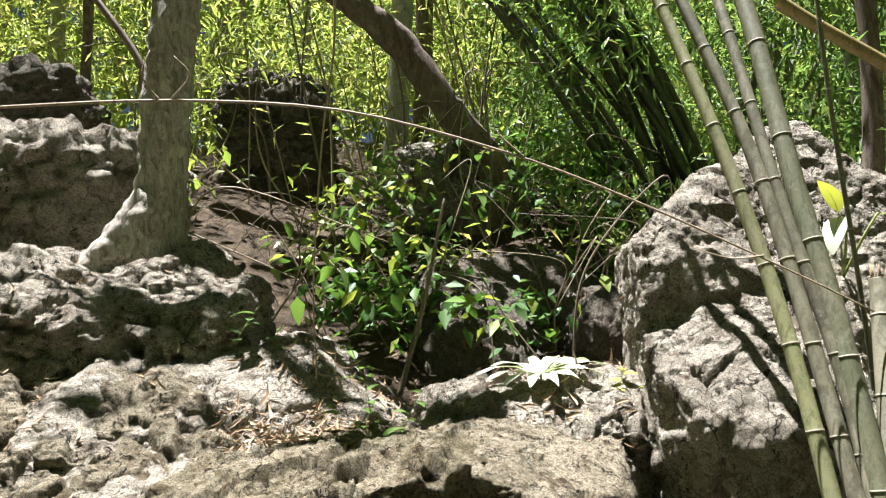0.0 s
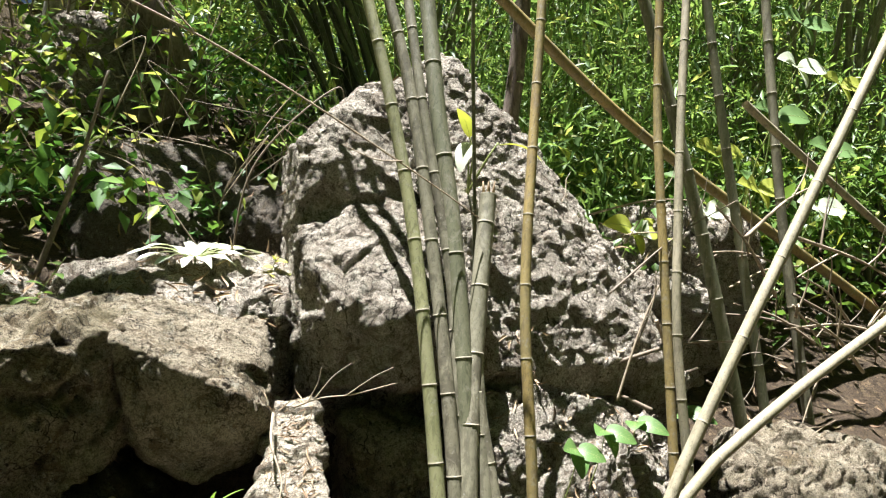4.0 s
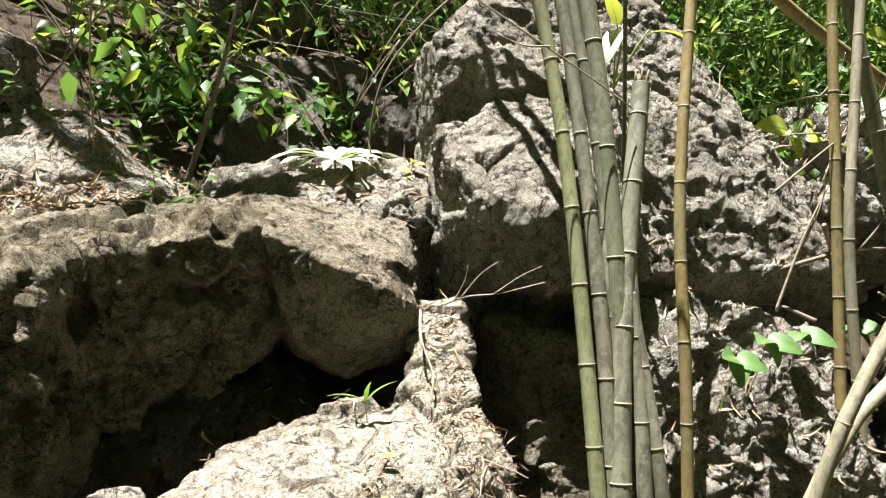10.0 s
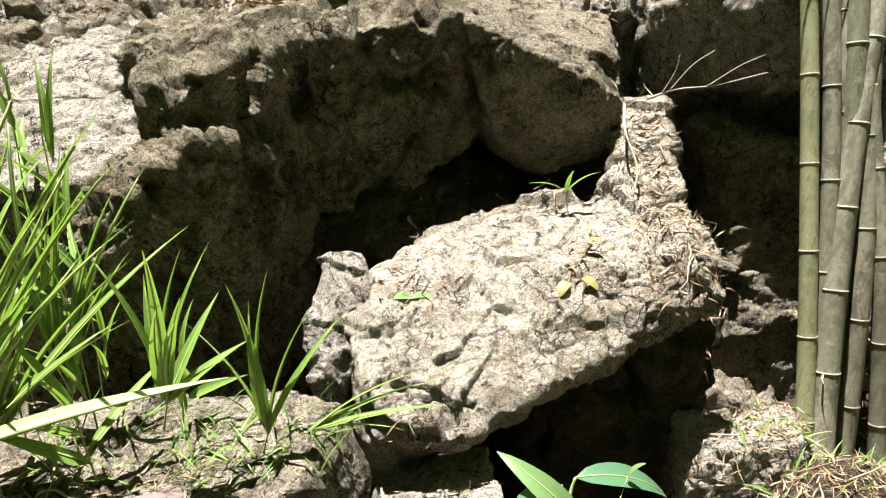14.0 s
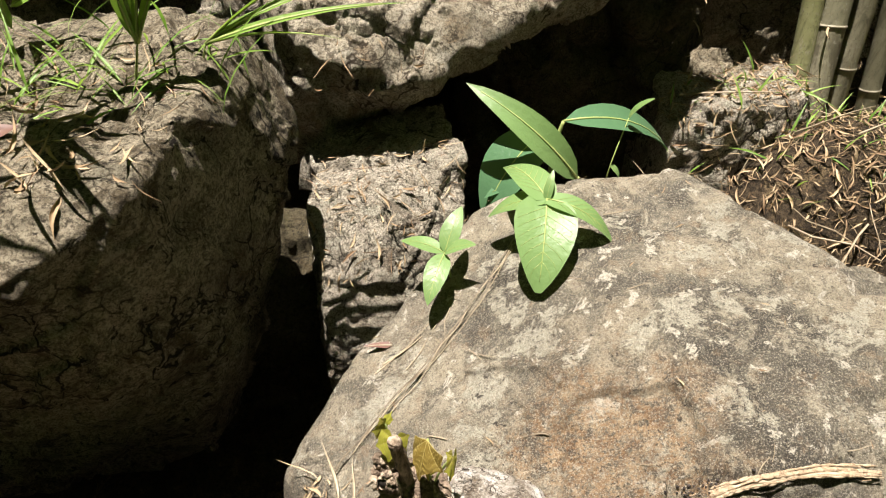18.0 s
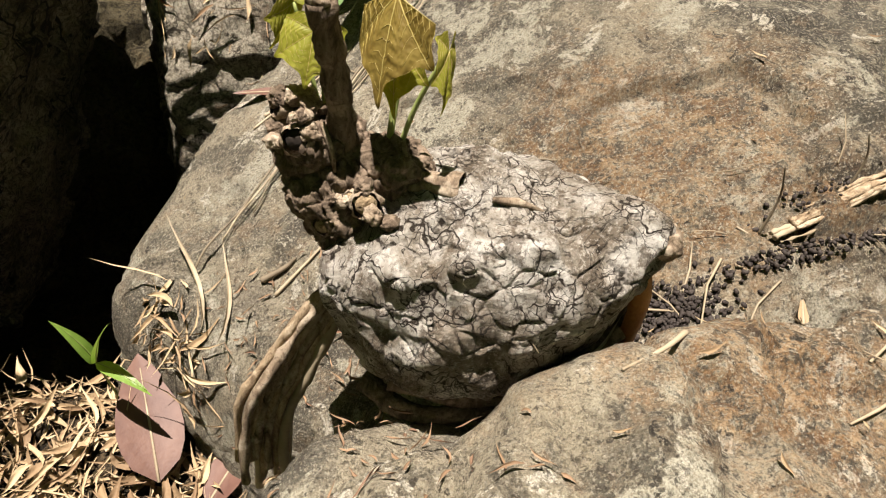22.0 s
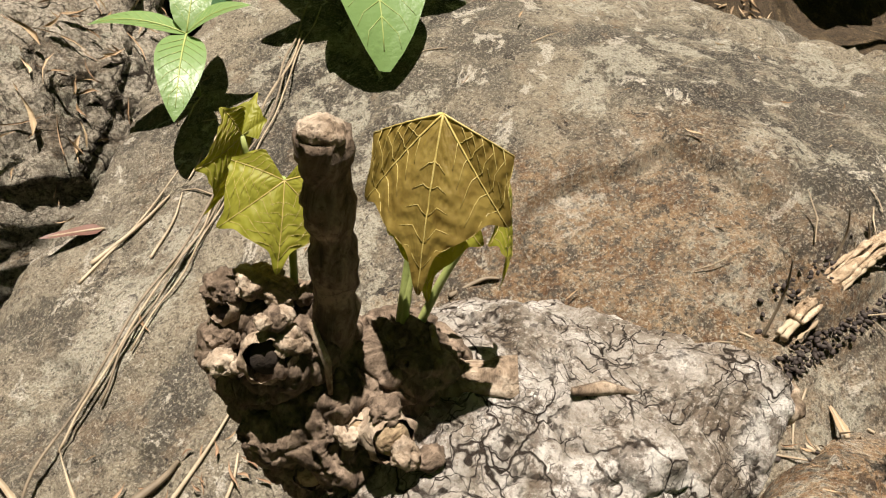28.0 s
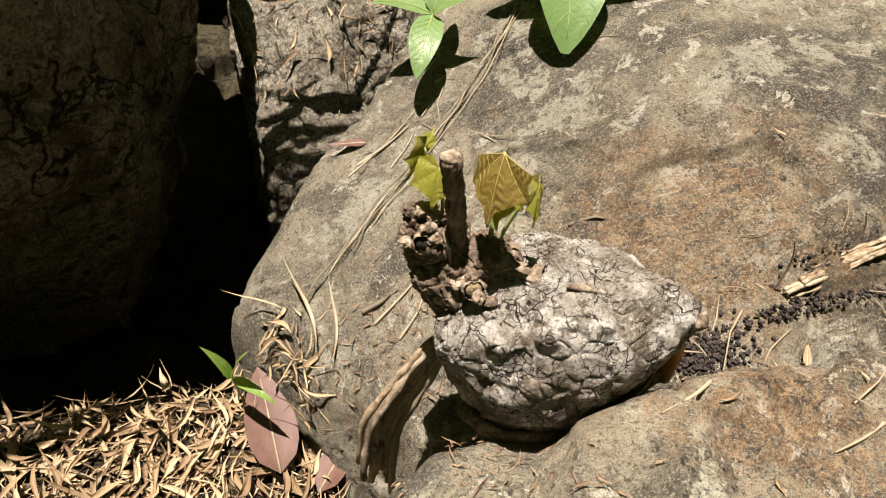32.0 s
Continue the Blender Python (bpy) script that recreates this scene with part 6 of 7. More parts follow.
# ---- trees ----
tree = thing("tree", (-1.50, 3.52, 1.45), "grey-brown tree with a swollen, curved foot on the outcrop", "tree")
P = curve([(-0.02, 0, -0.05), (0.0, 0, 0.30), (0.075, 0, 0.66), (0.12, 0, 1.06), (0.21, 0.02, 1.64), (0.36, 0.1, 2.6), (0.5, 0.3, 4.2), (0.8, 0.5, 7.0)], 90)
hh = P[:, 2]
rr = 0.122 + 0.11 * np.exp(-((hh - 0.15) / 0.28) ** 2) - 0.004 * hh
tube_ob("trunk", P, rr, BARK, tree, n=40, rough=0.022, freq=13, seed=3, flute=0.04, lobes=5)
tube_ob("buttress_root", curve([(0.06, -0.02, 0.62), (-0.04, -0.07, 0.46), (-0.16, -0.11, 0.33), (-0.25, -0.12, 0.18), (-0.28, -0.12, -0.1)], 32), np.linspace(0.12, 0.11, 32), BARK, tree, n=28, rough=0.03, freq=12, seed=5)
tube_ob("limb", curve([(0.45, 0.25, 3.6), (0.1, 0.1, 4.4), (-0.8, 0.2, 5.4), (-1.6, 0.4, 6.0)], 24), np.linspace(0.06, 0.02, 24), BARK, tree, n=12)
tube_ob("limb", curve([(0.55, 0.3, 4.4), (1.1, 0.6, 5.2), (2.0, 1.2, 6.1)], 24), np.linspace(0.06, 0.02, 24), BARK, tree, n=12)

vine = thing("leaning_trunk", (0.12, 5.6, 1.78), "dark brown leaning liana trunk curving down to the rocks", "trunk")
P = curve([(-0.05, 0, 0.0), (0.19, 0, 0.185), (0.277, 0, 0.45), (0.163, 0, 0.73), (-0.06, 0, 1.065), (-0.385, 0, 1.593), (-0.81, 0, 2.043), (-1.4, 0.2, 2.7), (-2.2, 0.5, 3.8), (-2.6, 0.8, 5.2)], 80)
tube_ob("trunk", P, np.linspace(0.15, 0.10, len(P)), BARK_VINE, vine, n=28, rough=0.03, freq=6, seed=8, flute=0.05, lobes=3)
tube_ob("side_root", curve([(0.30, 0.02, 0.50), (0.40, -0.05, 0.25), (0.34, -0.08, 0.0), (0.1, -0.1, -0.12)], 30), np.linspace(0.07, 0.05, 30), BARK_VINE, vine, n=16, rough=0.02, freq=8, seed=9)


def pole_tree(foot, top, r, mat, label, bend=0.15, seed=1):
    ob = thing("tree", foot, label, "tree", "thin trunks up the slope")
    d = np.array(top, float) - foot
    P = curve([(0, 0, 0), d * 0.35 + (bend, 0, 0), d * 0.7 - (bend * 0.5, 0, 0), d], 40)
    tube_ob("trunk", P, np.linspace(r, r * 0.75, len(P)), mat, ob, n=16, rough=r * 0.15, freq=7, seed=seed)
    return ob


for k, (x, y, lean, r, m) in enumerate((
    (-0.62, 7.0, 0.3, 0.12, BARK_PALE), (-0.38, 7.4, 0.2, 0.10, BARK_VINE), (2.13, 3.75, 0.15, 0.055, BARK_VINE), (-2.9, 7.2, -0.3, 0.06, BARK_PALE),
    (-3.6, 6.6, 0.2, 0.05, BARK_VINE), (-4.4, 7.5, 0.1, 0.09, BARK_PALE), (-1.9, 8.4, 0.4, 0.07, BARK_PALE), (3.9, 6.8, -0.5, 0.07, BARK_PALE), (5.6, 5.6, 0.4, 0.06, BARK_VINE), (0.9, 9.5, 0.2, 0.09, BARK_PALE), (7.2, 5.2, -0.3, 0.08, BARK_PALE))):
    z = ground_at(x, y) - 0.1
    pole_tree((x, y, z), (x + lean, y + 0.2, z + 6.5), r, m, "pale grey straight tree trunk on the wooded slope" if m is BARK_PALE else "dark thin tree trunk on the wooded slope", seed=k)
slant = thing("sapling", (-1.93, 4.5, 2.4), "dark slender sapling leaning over the slope", "sapling")
tube_ob("stem", curve([(0.02, 0, -0.4), (0, 0, 0.5), (-0.02, 0, 0.72), (-0.28, 0, 1.15), (-0.8, 0, 1.9), (-1.4, 0.2, 2.8)], 30), np.linspace(0.03, 0.02, 30), TWIG_DARK, slant, n=10)

# ---- bamboo clumps behind ----
def clump(foot, n, spread, lean, height, r, mat, label, seed, arch=0.6):
    """A bamboo clump: arching culms fanning out from one foot."""
    g = np.random.default_rng(seed)
    ob = thing("bamboo_clump", foot, label, "bamboo", "bamboo clumps behind")
    for k in range(n):
        a = g.uniform(0, 2 * np.pi)
        o = np.array([np.cos(a), np.sin(a), 0]) * spread * math.sqrt(g.uniform())
        d = np.array([lean[0] + g.normal() * 0.16, lean[1] + g.normal() * 0.16, 1.0])
        h = height * g.uniform(0.8, 1.1)
        P = curve([o, o + d * h * 0.33, o + d * h * 0.66 + np.array([lean[0], lean[1], -0.05]) * h * arch * 0.15, o + d * h + np.array([lean[0], lean[1], -0.25]) * h * arch * 0.5], 26)
        w = np.ones(len(P))
        w[::4] = 1.18
        tube_ob("culm", P, r * g.uniform(0.7, 1.1) * w * np.linspace(1, 0.6, len(P)), mat, ob, n=7)
    return ob


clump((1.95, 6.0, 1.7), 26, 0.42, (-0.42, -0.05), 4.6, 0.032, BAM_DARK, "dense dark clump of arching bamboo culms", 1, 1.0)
clump((3.1, 7.2, 1.5), 16, 0.5, (0.1, 0), 6.0, 0.032, BAM_DARK2, "green bamboo clump in the shade of the grove", 2)
clump((4.6, 5.4, 1.0), 16, 0.5, (0.12, -0.05), 6.0, 0.03, BAM_DARK2, "green bamboo clump in the sunlit grove", 3)
clump((6.2, 4.6, 0.8), 18, 0.6, (0.0, -0.1), 6.0, 0.032, BAM_DARK2, "green bamboo clump at the edge of the grove", 4)
clump((5.4, 7.6, 1.4), 16, 0.8, (-0.1, 0), 6.0, 0.032, BAM_GREEN, "tall bamboo clump deep in the grove", 5)
clump((7.8, 6.6, 1.2), 16, 0.8, (0.1, 0), 6.0, 0.035, BAM_DARK2, "tall bamboo clump far in the grove", 6)
clump((-3.2, 9.0, 2.9), 14, 0.7, (0.1, 0), 6.0, 0.03, BAM_GREEN, "thin bamboo clump up the slope", 7)
clump((-5.2, 8.0, 2.8), 12, 0.7, (0.1, 0), 6.0, 0.03, BAM_GREEN, "slim bamboo clump on the upper slope", 8)
clump((0.4, 9.8, 3.1), 14, 0.8, (0.1, 0), 6.0, 0.03, BAM_GREEN, "bamboo clump behind the leaning trunk", 9)

# ---- leaves of the woods ----
def cloud(name, centres, spread, per, blade, mat, label, seed, size=(0.7, 1.3), up=55, flat=0.5):
    """Tufts of leaves round many centres, as one object."""
    g = np.random.default_rng(seed)
    C = np.asarray(centres)
    n = len(C) * per
    T = np.repeat(C, per, 0) + g.normal(size=(n, 3)) * spread * np.array([1, 1, flat])
    V, F = many(*blade, turns(n, g, up, size, -25), T)
    return tagged(solid(name, V, F, mat), label, "foliage", kind="stuff")


def region(n, seed, x, y, above, keep=None):
    """Random places over the ground in a box, kept where the noise is high."""
    g = np.random.default_rng(seed)
    X, Y = g.uniform(*x, n), g.uniform(*y, n)
    Z = ground_height(X, Y) + g.uniform(*above, n)
    C = np.stack([X, Y, Z], -1)
    if keep is not None:
        C = C[fbm(C * keep[0], 2, seed) > keep[1]]
    return C


blade_small, blade_mid, blade_big = diamond(0.14, 0.026), diamond(0.18, 0.04), diamond(0.42, 0.19)
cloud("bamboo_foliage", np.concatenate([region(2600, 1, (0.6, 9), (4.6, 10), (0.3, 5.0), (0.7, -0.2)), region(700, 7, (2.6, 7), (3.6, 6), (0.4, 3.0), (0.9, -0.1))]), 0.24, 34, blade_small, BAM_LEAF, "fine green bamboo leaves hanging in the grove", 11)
cloud("bamboo_foliage", region(1500, 2, (-6, 0.8), (6.5, 11), (0.3, 5.0), (0.7, -0.1)), 0.28, 34, blade_small, BAM_LEAF_SUN_TONED, "yellow-green bamboo leaves up the slope, coloured lighter for sunlight", 12)
cloud("shrub_foliage", np.concatenate([region(1000, 3, (-0.6, 2.2), (4.5, 7.0), (0.05, 0.8), (1.5, 0.20)), region(300, 8, (-0.7, 1.7), (3.5, 4.7), (0.05, 0.4), (1.5, 0.30))]), 0.13, 7, diamond(0.10, 0.055), SHRUB_DEEP, "low green shrub leaves between the rocks", 13, up=35)
cloud("shrub_foliage", region(700, 4, (2.8, 7.5), (3.2, 6.0), (0.05, 1.2), (1.2, -0.2)), 0.16, 10, diamond(0.11, 0.06), SHRUB, "leafy undergrowth in the grove", 14, up=35)
cloud("shrub_foliage", np.concatenate([region(230, 21, (-2.6, 0.2), (4.4, 6.6), (0.1, 0.9), (1.6, 0.25)), region(30, 22, (-0.9, 0.9), (3.4, 4.4), (0.15, 0.6), (1.8, 0.2))]), 0.14, 7, diamond(0.11, 0.055), SUN_TONED, "sparse yellow-green leaves on the slope, coloured lighter for sunlight", 23, up=30)
g = np.random.default_rng(31)
for k in range(34):
    a = np.array([g.uniform(-1.3, 1.3), g.uniform(3.3, 5.4), 0])
    a[2] = ground_at(a[0], a[1]) - 0.05
    d = np.array([g.normal() * 0.45, g.normal() * 0.2, g.uniform(0.35, 1.25)])
    m = a + d * 0.5 + (g.normal() * 0.15, 0, g.uniform(0, 0.2))
    twig([a, m, a + d, a + d + (g.normal() * 0.35, 0, -g.uniform(0.05, 0.35))], g.uniform(0.003, 0.007), TWIG if k % 3 else TWIG_DARK, "thin dry vine straggling over the slope", "dry_vine", fork=[[m, m + (g.normal() * 0.2, 0, 0.2), m + (g.normal() * 0.35, 0, 0.3)]])
cloud("shrub_foliage", region(80, 25, (-0.9, 1.8), (3.4, 5.2), (0.1, 0.7), (1.5, 0.2)), 0.15, 5, flat_leaf(0.15, 0.07), SHRUB, "larger green leaves scattered through the undergrowth", 26, up=35)
ring = np.random.default_rng(5)
a, q = ring.uniform(0, 2 * np.pi, 5200), ring.uniform(10.5, 19, 5200)
RX, RY = 0.5 + q * np.sin(a), 2 + q * np.cos(a)
RC = np.stack([RX, RY, ground_height(RX, RY) + ring.uniform(0, 9.5, 5200)], -1)
cloud("far_woods", RC[RY > 1.5], 0.7, 18, blade_big, FOLIAGE, "dense green woods closing in the slope above", 15)
# unseen half of the ring, in a darker leaf to lower the fill light
cloud("far_woods", RC[RY <= 1.5], 0.7, 18, blade_big, SHRUB_DEEP, "unseen woods below the rocks, coloured dark to cut bounce light", 25)
# unseen canopy added to shape the sun: kept by where its shadow lands
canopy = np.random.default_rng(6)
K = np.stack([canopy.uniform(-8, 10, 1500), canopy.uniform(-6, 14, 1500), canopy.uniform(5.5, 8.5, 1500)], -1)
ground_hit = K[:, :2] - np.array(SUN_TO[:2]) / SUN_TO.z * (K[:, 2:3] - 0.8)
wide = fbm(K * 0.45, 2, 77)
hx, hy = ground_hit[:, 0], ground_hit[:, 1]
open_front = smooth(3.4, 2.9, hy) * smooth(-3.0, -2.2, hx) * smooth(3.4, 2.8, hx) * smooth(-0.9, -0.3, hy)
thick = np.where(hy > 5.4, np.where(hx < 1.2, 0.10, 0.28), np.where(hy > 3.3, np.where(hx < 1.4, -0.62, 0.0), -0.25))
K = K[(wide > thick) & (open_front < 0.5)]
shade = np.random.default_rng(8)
# unseen boughs added up the sun's line so their shadows darken the bank
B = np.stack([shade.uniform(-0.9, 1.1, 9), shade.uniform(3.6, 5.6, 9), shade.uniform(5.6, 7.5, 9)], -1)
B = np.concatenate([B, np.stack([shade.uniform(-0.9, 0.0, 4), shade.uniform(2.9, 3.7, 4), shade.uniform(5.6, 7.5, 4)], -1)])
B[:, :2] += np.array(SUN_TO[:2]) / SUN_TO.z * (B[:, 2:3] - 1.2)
# unseen boughs added to keep sun off the near ground and cut bounce
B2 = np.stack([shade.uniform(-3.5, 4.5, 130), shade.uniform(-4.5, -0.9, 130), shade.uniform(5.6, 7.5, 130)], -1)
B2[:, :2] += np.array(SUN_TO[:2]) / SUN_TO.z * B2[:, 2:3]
cloud("canopy", B2, 0.30, 10, blade_big, SHRUB_DEEP, "unseen leafy boughs added to shade the ground before the rocks", 19)
cloud("canopy", B, 0.30, 10, blade_big, BAM_LEAF, "unseen leafy boughs added to shade the bank above the rocks", 18)
cloud("canopy", K, 0.35, 16, blade_mid, BAM_LEAF, "unseen bamboo-leaf canopy added to break the sunlight into patches", 16)

# ---- the swollen root with its stubs and young leaves ----
def caudex_bark():
    s = Mat("caudex_bark", 0.75, 0.3)
    warp = s.stretch((1, 1, 1))
    n = s.t.nodes.new("ShaderNodeTexNoise")
    n.inputs["Scale"].default_value, n.inputs["Detail"].default_value = 45, 4
    s.link(s.co, n.inputs["Vector"])
    add = s.t.nodes.new("ShaderNodeVectorMath")
    add.operation = "MULTIPLY_ADD"
    s.link(n.outputs["Color"], add.inputs[0])
    add.inputs[1].default_value = (0.03, 0.03, 0.03)
    s.link(s.co, add.inputs[2])
    co = add.outputs[0]
    plates, plates2 = s.cells(55, "DISTANCE_TO_EDGE", co), s.cells(120, "DISTANCE_TO_EDGE", co)
    fine = s.noise(300, 6, 0.75)
    patch = s.noise(34, 6, 0.66, 0.6)
    c = s.ramp(patch, [(0.33, (0.13, 0.10, 0.072)), (0.43, (0.29, 0.245, 0.19)), (0.51, (0.49, 0.445, 0.385)), (0.60, (0.74, 0.70, 0.64))])
    c = s.mix(s.math("MULTIPLY", s.step(fine, 0.51, 0.59), 0.55), c, (0.23, 0.18, 0.135))
    c = s.mix(s.math("MULTIPLY", s.step(s.noise(75, 6, 0.7), 0.55, 0.61), 0.65), c, (0.15, 0.11, 0.075))
    c = s.mix(s.math("MULTIPLY", s.step(s.noise(520, 4, 0.7), 0.55, 0.62), 0.6), c, (0.66, 0.61, 0.54))
    c = s.mix(s.math("MULTIPLY", s.step(s.noise(16, 6, 0.7, 0.5), 0.52, 0.62), 0.5), c, (0.26, 0.20, 0.145))
    broken, broken2 = s.step(s.noise(30, 5, 0.7), 0.40, 0.52), s.step(s.noise(46, 5, 0.7), 0.46, 0.56)
    gap = s.math("MAXIMUM", s.math("MULTIPLY", s.step(plates, 0.034, 0.010), broken), s.math("MULTIPLY", s.step(plates2, 0.045, 0.012), broken2))
    gap = s.math("MAXIMUM", gap, s.math("MULTIPLY", s.step(s.cells(250, "DISTANCE_TO_EDGE", co), 0.07, 0.02), s.math("MULTIPLY", s.step(s.noise(60, 4, 0.7), 0.48, 0.58), 0.7)))
    c = s.mix(gap, c, (0.035, 0.024, 0.016))
    s.bump(s.math("SUBTRACT", 1.0, gap), 0.0030).bump(s.cells(75, "F1", co), 0.004).bump(s.noise(90, 7, 0.75), 0.0075).bump(s.noise(230, 6, 0.75), 0.0035).bump(fine, 0.0026)
    return s.done(c)


CAUDEX = caudex_bark()
STUB = bark("stub_bark", (0.24, 0.18, 0.125), (0.46, 0.385, 0.295), (0.055, 0.038, 0.026), 4.0, 0.16)
STUB_DARK = bark("dark_stub_bark", (0.12, 0.088, 0.062), (0.27, 0.205, 0.15), (0.035, 0.025, 0.018), 5.0, 0.14)
# near-black colour painted in place of the shade inside a hollow stub
HOLLOW_SHADE = plain("hollow_shade", (0.012, 0.009, 0.007), (0.03, 0.022, 0.016), 200, 0.9)
CUT = plain("cut_wood", (0.36, 0.27, 0.165), (0.14, 0.095, 0.055), 420, 0.9, 0.002)

root_at = np.array((0.026, 0.364, 0.262))
plant_root = thing("swollen_root", root_at, "swollen pale-barked root with knobbly stubs and young bronze leaves", "plant")


def knob(centre, half, seed, mat, name, label="", n=40, rot=(0, 0, 0), bumps=(), rough=0.1, freq=60, parent=None, plates=0.0):
    """A gnarled lump: a ball with swellings, given as direction, width and height."""
    D, F = sphere_grid(n)
    h = np.array(half, float)
    r = np.ones(len(D))
    for d, w, k in bumps:
        d = np.array(d, float) / np.linalg.norm(d)
        r += k * np.exp(-((np.arccos(np.clip(D @ d, -1, 1)) / w) ** 2))
    V = D * r[:, None] * h
    size = float(np.cbrt(h.prod()))
    V = V + D * (size * rough * (fbm(V * freq * 0.5 + seed, 3, seed) + 0.5 * (0.4 - np.abs(gnoise(V * freq * 1.7 + seed, seed + 1)))))[:, None]
    step, gap = chips(V * freq * 1.6 + seed, seed + 2)
    V = V + D * (size * rough * (0.12 * step - 0.18 * np.exp(-((gap / 0.08) ** 2))))[:, None]
    if plates:
        W = V + 0.004 * np.stack([gnoise(V * 160, 1), gnoise(V * 160, 2), gnoise(V * 160, 3)], -1)
        for f, q in ((62, 1.0), (140, 0.6)):
            step, gap = chips(W * f, seed + f, 0.8, 1.2)
            V = V + D * (plates * q * (step - 1.3 * np.exp(-((gap / 0.10) ** 2))))[:, None]
    return solid(name, V @ turn(*rot).T + np.array(centre) - root_at, F, mat, parent or plant_root, label)


knob(root_at, (0.072, 0.058, 0.059), 5, CAUDEX, "root_body", "silvery cracked bark", 150, (0, -12, -12), rough=0.10, freq=44, plates=0.00010,
     bumps=[((0.80, -0.30, 0.50), 0.30, 0.36), ((0.30, -0.55, 0.75), 0.17, 0.13), ((-0.05, -0.60, 0.75), 0.13, 0.12), ((-0.35, -0.6, 0.7), 0.14, 0.10), ((0.55, -0.65, 0.35), 0.25, 0.08), ((0.05, -0.85, -0.2), 0.3, 0.08), ((-0.7, -0.4, 0.5), 0.35, 0.12), ((0.2, -0.9, 0.2), 0.16, 0.05), ((-0.4, -0.9, 0.1), 0.18, 0.06)])
knob((0.089, 0.328, 0.311), (0.011, 0.009, 0.008), 8, STUB, "knot", "broken knot at the root's tip", 24, rough=0.3, freq=150)
knob((-0.028, 0.388, 0.294), (0.028, 0.022, 0.024), 11, STUB_DARK, "neck", "dark gnarled neck of old stubs", 60, rough=0.35, freq=90)
knob((-0.043, 0.402, 0.314), (0.017, 0.016, 0.021), 12, STUB_DARK, "neck", "", 50, rough=0.4, freq=100)
knob((-0.012, 0.387, 0.310), (0.016, 0.014, 0.018), 13, STUB_DARK, "neck", "", 44, rough=0.4, freq=100)
for k, (at, size) in enumerate((((-0.058, 0.408, 0.336), 0.007), ((-0.050, 0.405, 0.339), 0.007), ((-0.046, 0.399, 0.338), 0.006), ((-0.060, 0.402, 0.326), 0.006), ((-0.036, 0.378, 0.306), 0.007), ((-0.045, 0.390, 0.300), 0.007), ((0.0, 0.376, 0.304), 0.008), ((-0.012, 0.372, 0.300), 0.008), ((-0.022, 0.372, 0.292), 0.009), ((-0.002, 0.380, 0.318), 0.006), ((0.006, 0.352, 0.302), 0.010))):
    knob(at, (0.75 * size, 0.7 * size, 0.62 * size), 20 + k, STUB if k % 3 else STUB_DARK, "knob", "", 26, rough=0.55, freq=300)


g = np.random.default_rng(71)
for k in range(26):
    a = g.uniform(0, 2 * np.pi)
    c, h = ((-0.052, 0.400, 0.330), 0.013) if k % 2 else ((-0.020, 0.378, 0.304), 0.020)
    z = g.uniform(-0.6, 0.8)
    q = g.uniform(0.0018, 0.0042)
    knob(np.array(c) + h * np.array([np.cos(a) * (1 - z * z) ** 0.5, -abs(np.sin(a)) * (1 - z * z) ** 0.5, z]), (q, q, 0.8 * q), 90 + k, (STUB, STUB_DARK)[k % 3 == 0], "crust", "", 10, rough=0.6, freq=400)


def stub(at, way, r, L, hollow=True):
    """A cut branch stub: a short collar with a rim, closed by pale wood or by a near-black disc for a hollow's shade.
    """
    w = np.array(way, float) / np.linalg.norm(way)
    a = np.array(at, float) - root_at
    r = 0.74 * r
    P = [a - w * L, a - w * L * 0.4, a - w * L * 0.12, a]
    st = tube_ob("stub", P, [r * 1.3, r * 1.0, r * 1.22, r * 0.95], STUB, plant_root, n=28, cap=False, rough=r * 0.30, freq=300, seed=int(1000 * (at[0] + 1)))
    tube_ob("core_disc", [a - w * 0.004, a - w * (0.0014 if hollow else 0.0)], [r * 0.86, r * 0.72], HOLLOW_SHADE if hollow else CUT, st, "near-black disc for the hollow's shade" if hollow else "tan cut wood", n=16)
    return st


stub((-0.055, 0.386, 0.331), (-0.35, -0.80, 0.45), 0.0080, 0.02)
stub((-0.046, 0.374, 0.293), (-0.45, -0.80, 0.35), 0.0062, 0.016, False)
stub((-0.030, 0.363, 0.314), (-0.1, -0.85, 0.5), 0.0080, 0.020, False)
stub((0.011, 0.364, 0.317), (0.75, -0.55, 0.30), 0.0082, 0.022)
stub((-0.035, 0.372, 0.310), (-0.25, -0.85, 0.4), 0.0045, 0.016, False)
stub((-0.004, 0.372, 0.318), (0.2, -0.8, 0.5), 0.0045, 0.014, False)
stub((-0.061, 0.404, 0.334), (-0.8, -0.3, 0.5), 0.0050, 0.014)


def local(p):
    return np.array(p, float) - root_at


P = curve([local((-0.032, 0.392, 0.312)), local((-0.036, 0.391, 0.340)), local((-0.040, 0.392, 0.366)), local((-0.044, 0.393, 0.388))], 40)
tube_ob("stem", P, 0.0056 + 0.0005 * np.sin(np.linspace(0, 28, len(P))), STUB_DARK, plant_root, "dark ringed stem stump", n=22, rough=0.0012, freq=240, seed=4)
knob((-0.044, 0.393, 0.3885), (0.0050, 0.0050, 0.0028), 51, STUB, "cut_end", "pale dry cut end", 20, rough=0.3, freq=300)
for a, b, r in (((-0.044, 0.388, 0.338), (-0.040, 0.380, 0.318), 0.0010), ((-0.012, 0.380, 0.332), (-0.012, 0.370, 0.312), 0.0010)):
    tube_ob("scale", [local(a), local((np.array(a) + b) / 2 + (0.001, -0.002, 0)), local(b)], [r, r * 1.2, r * 0.7], STUB, plant_root, n=6)


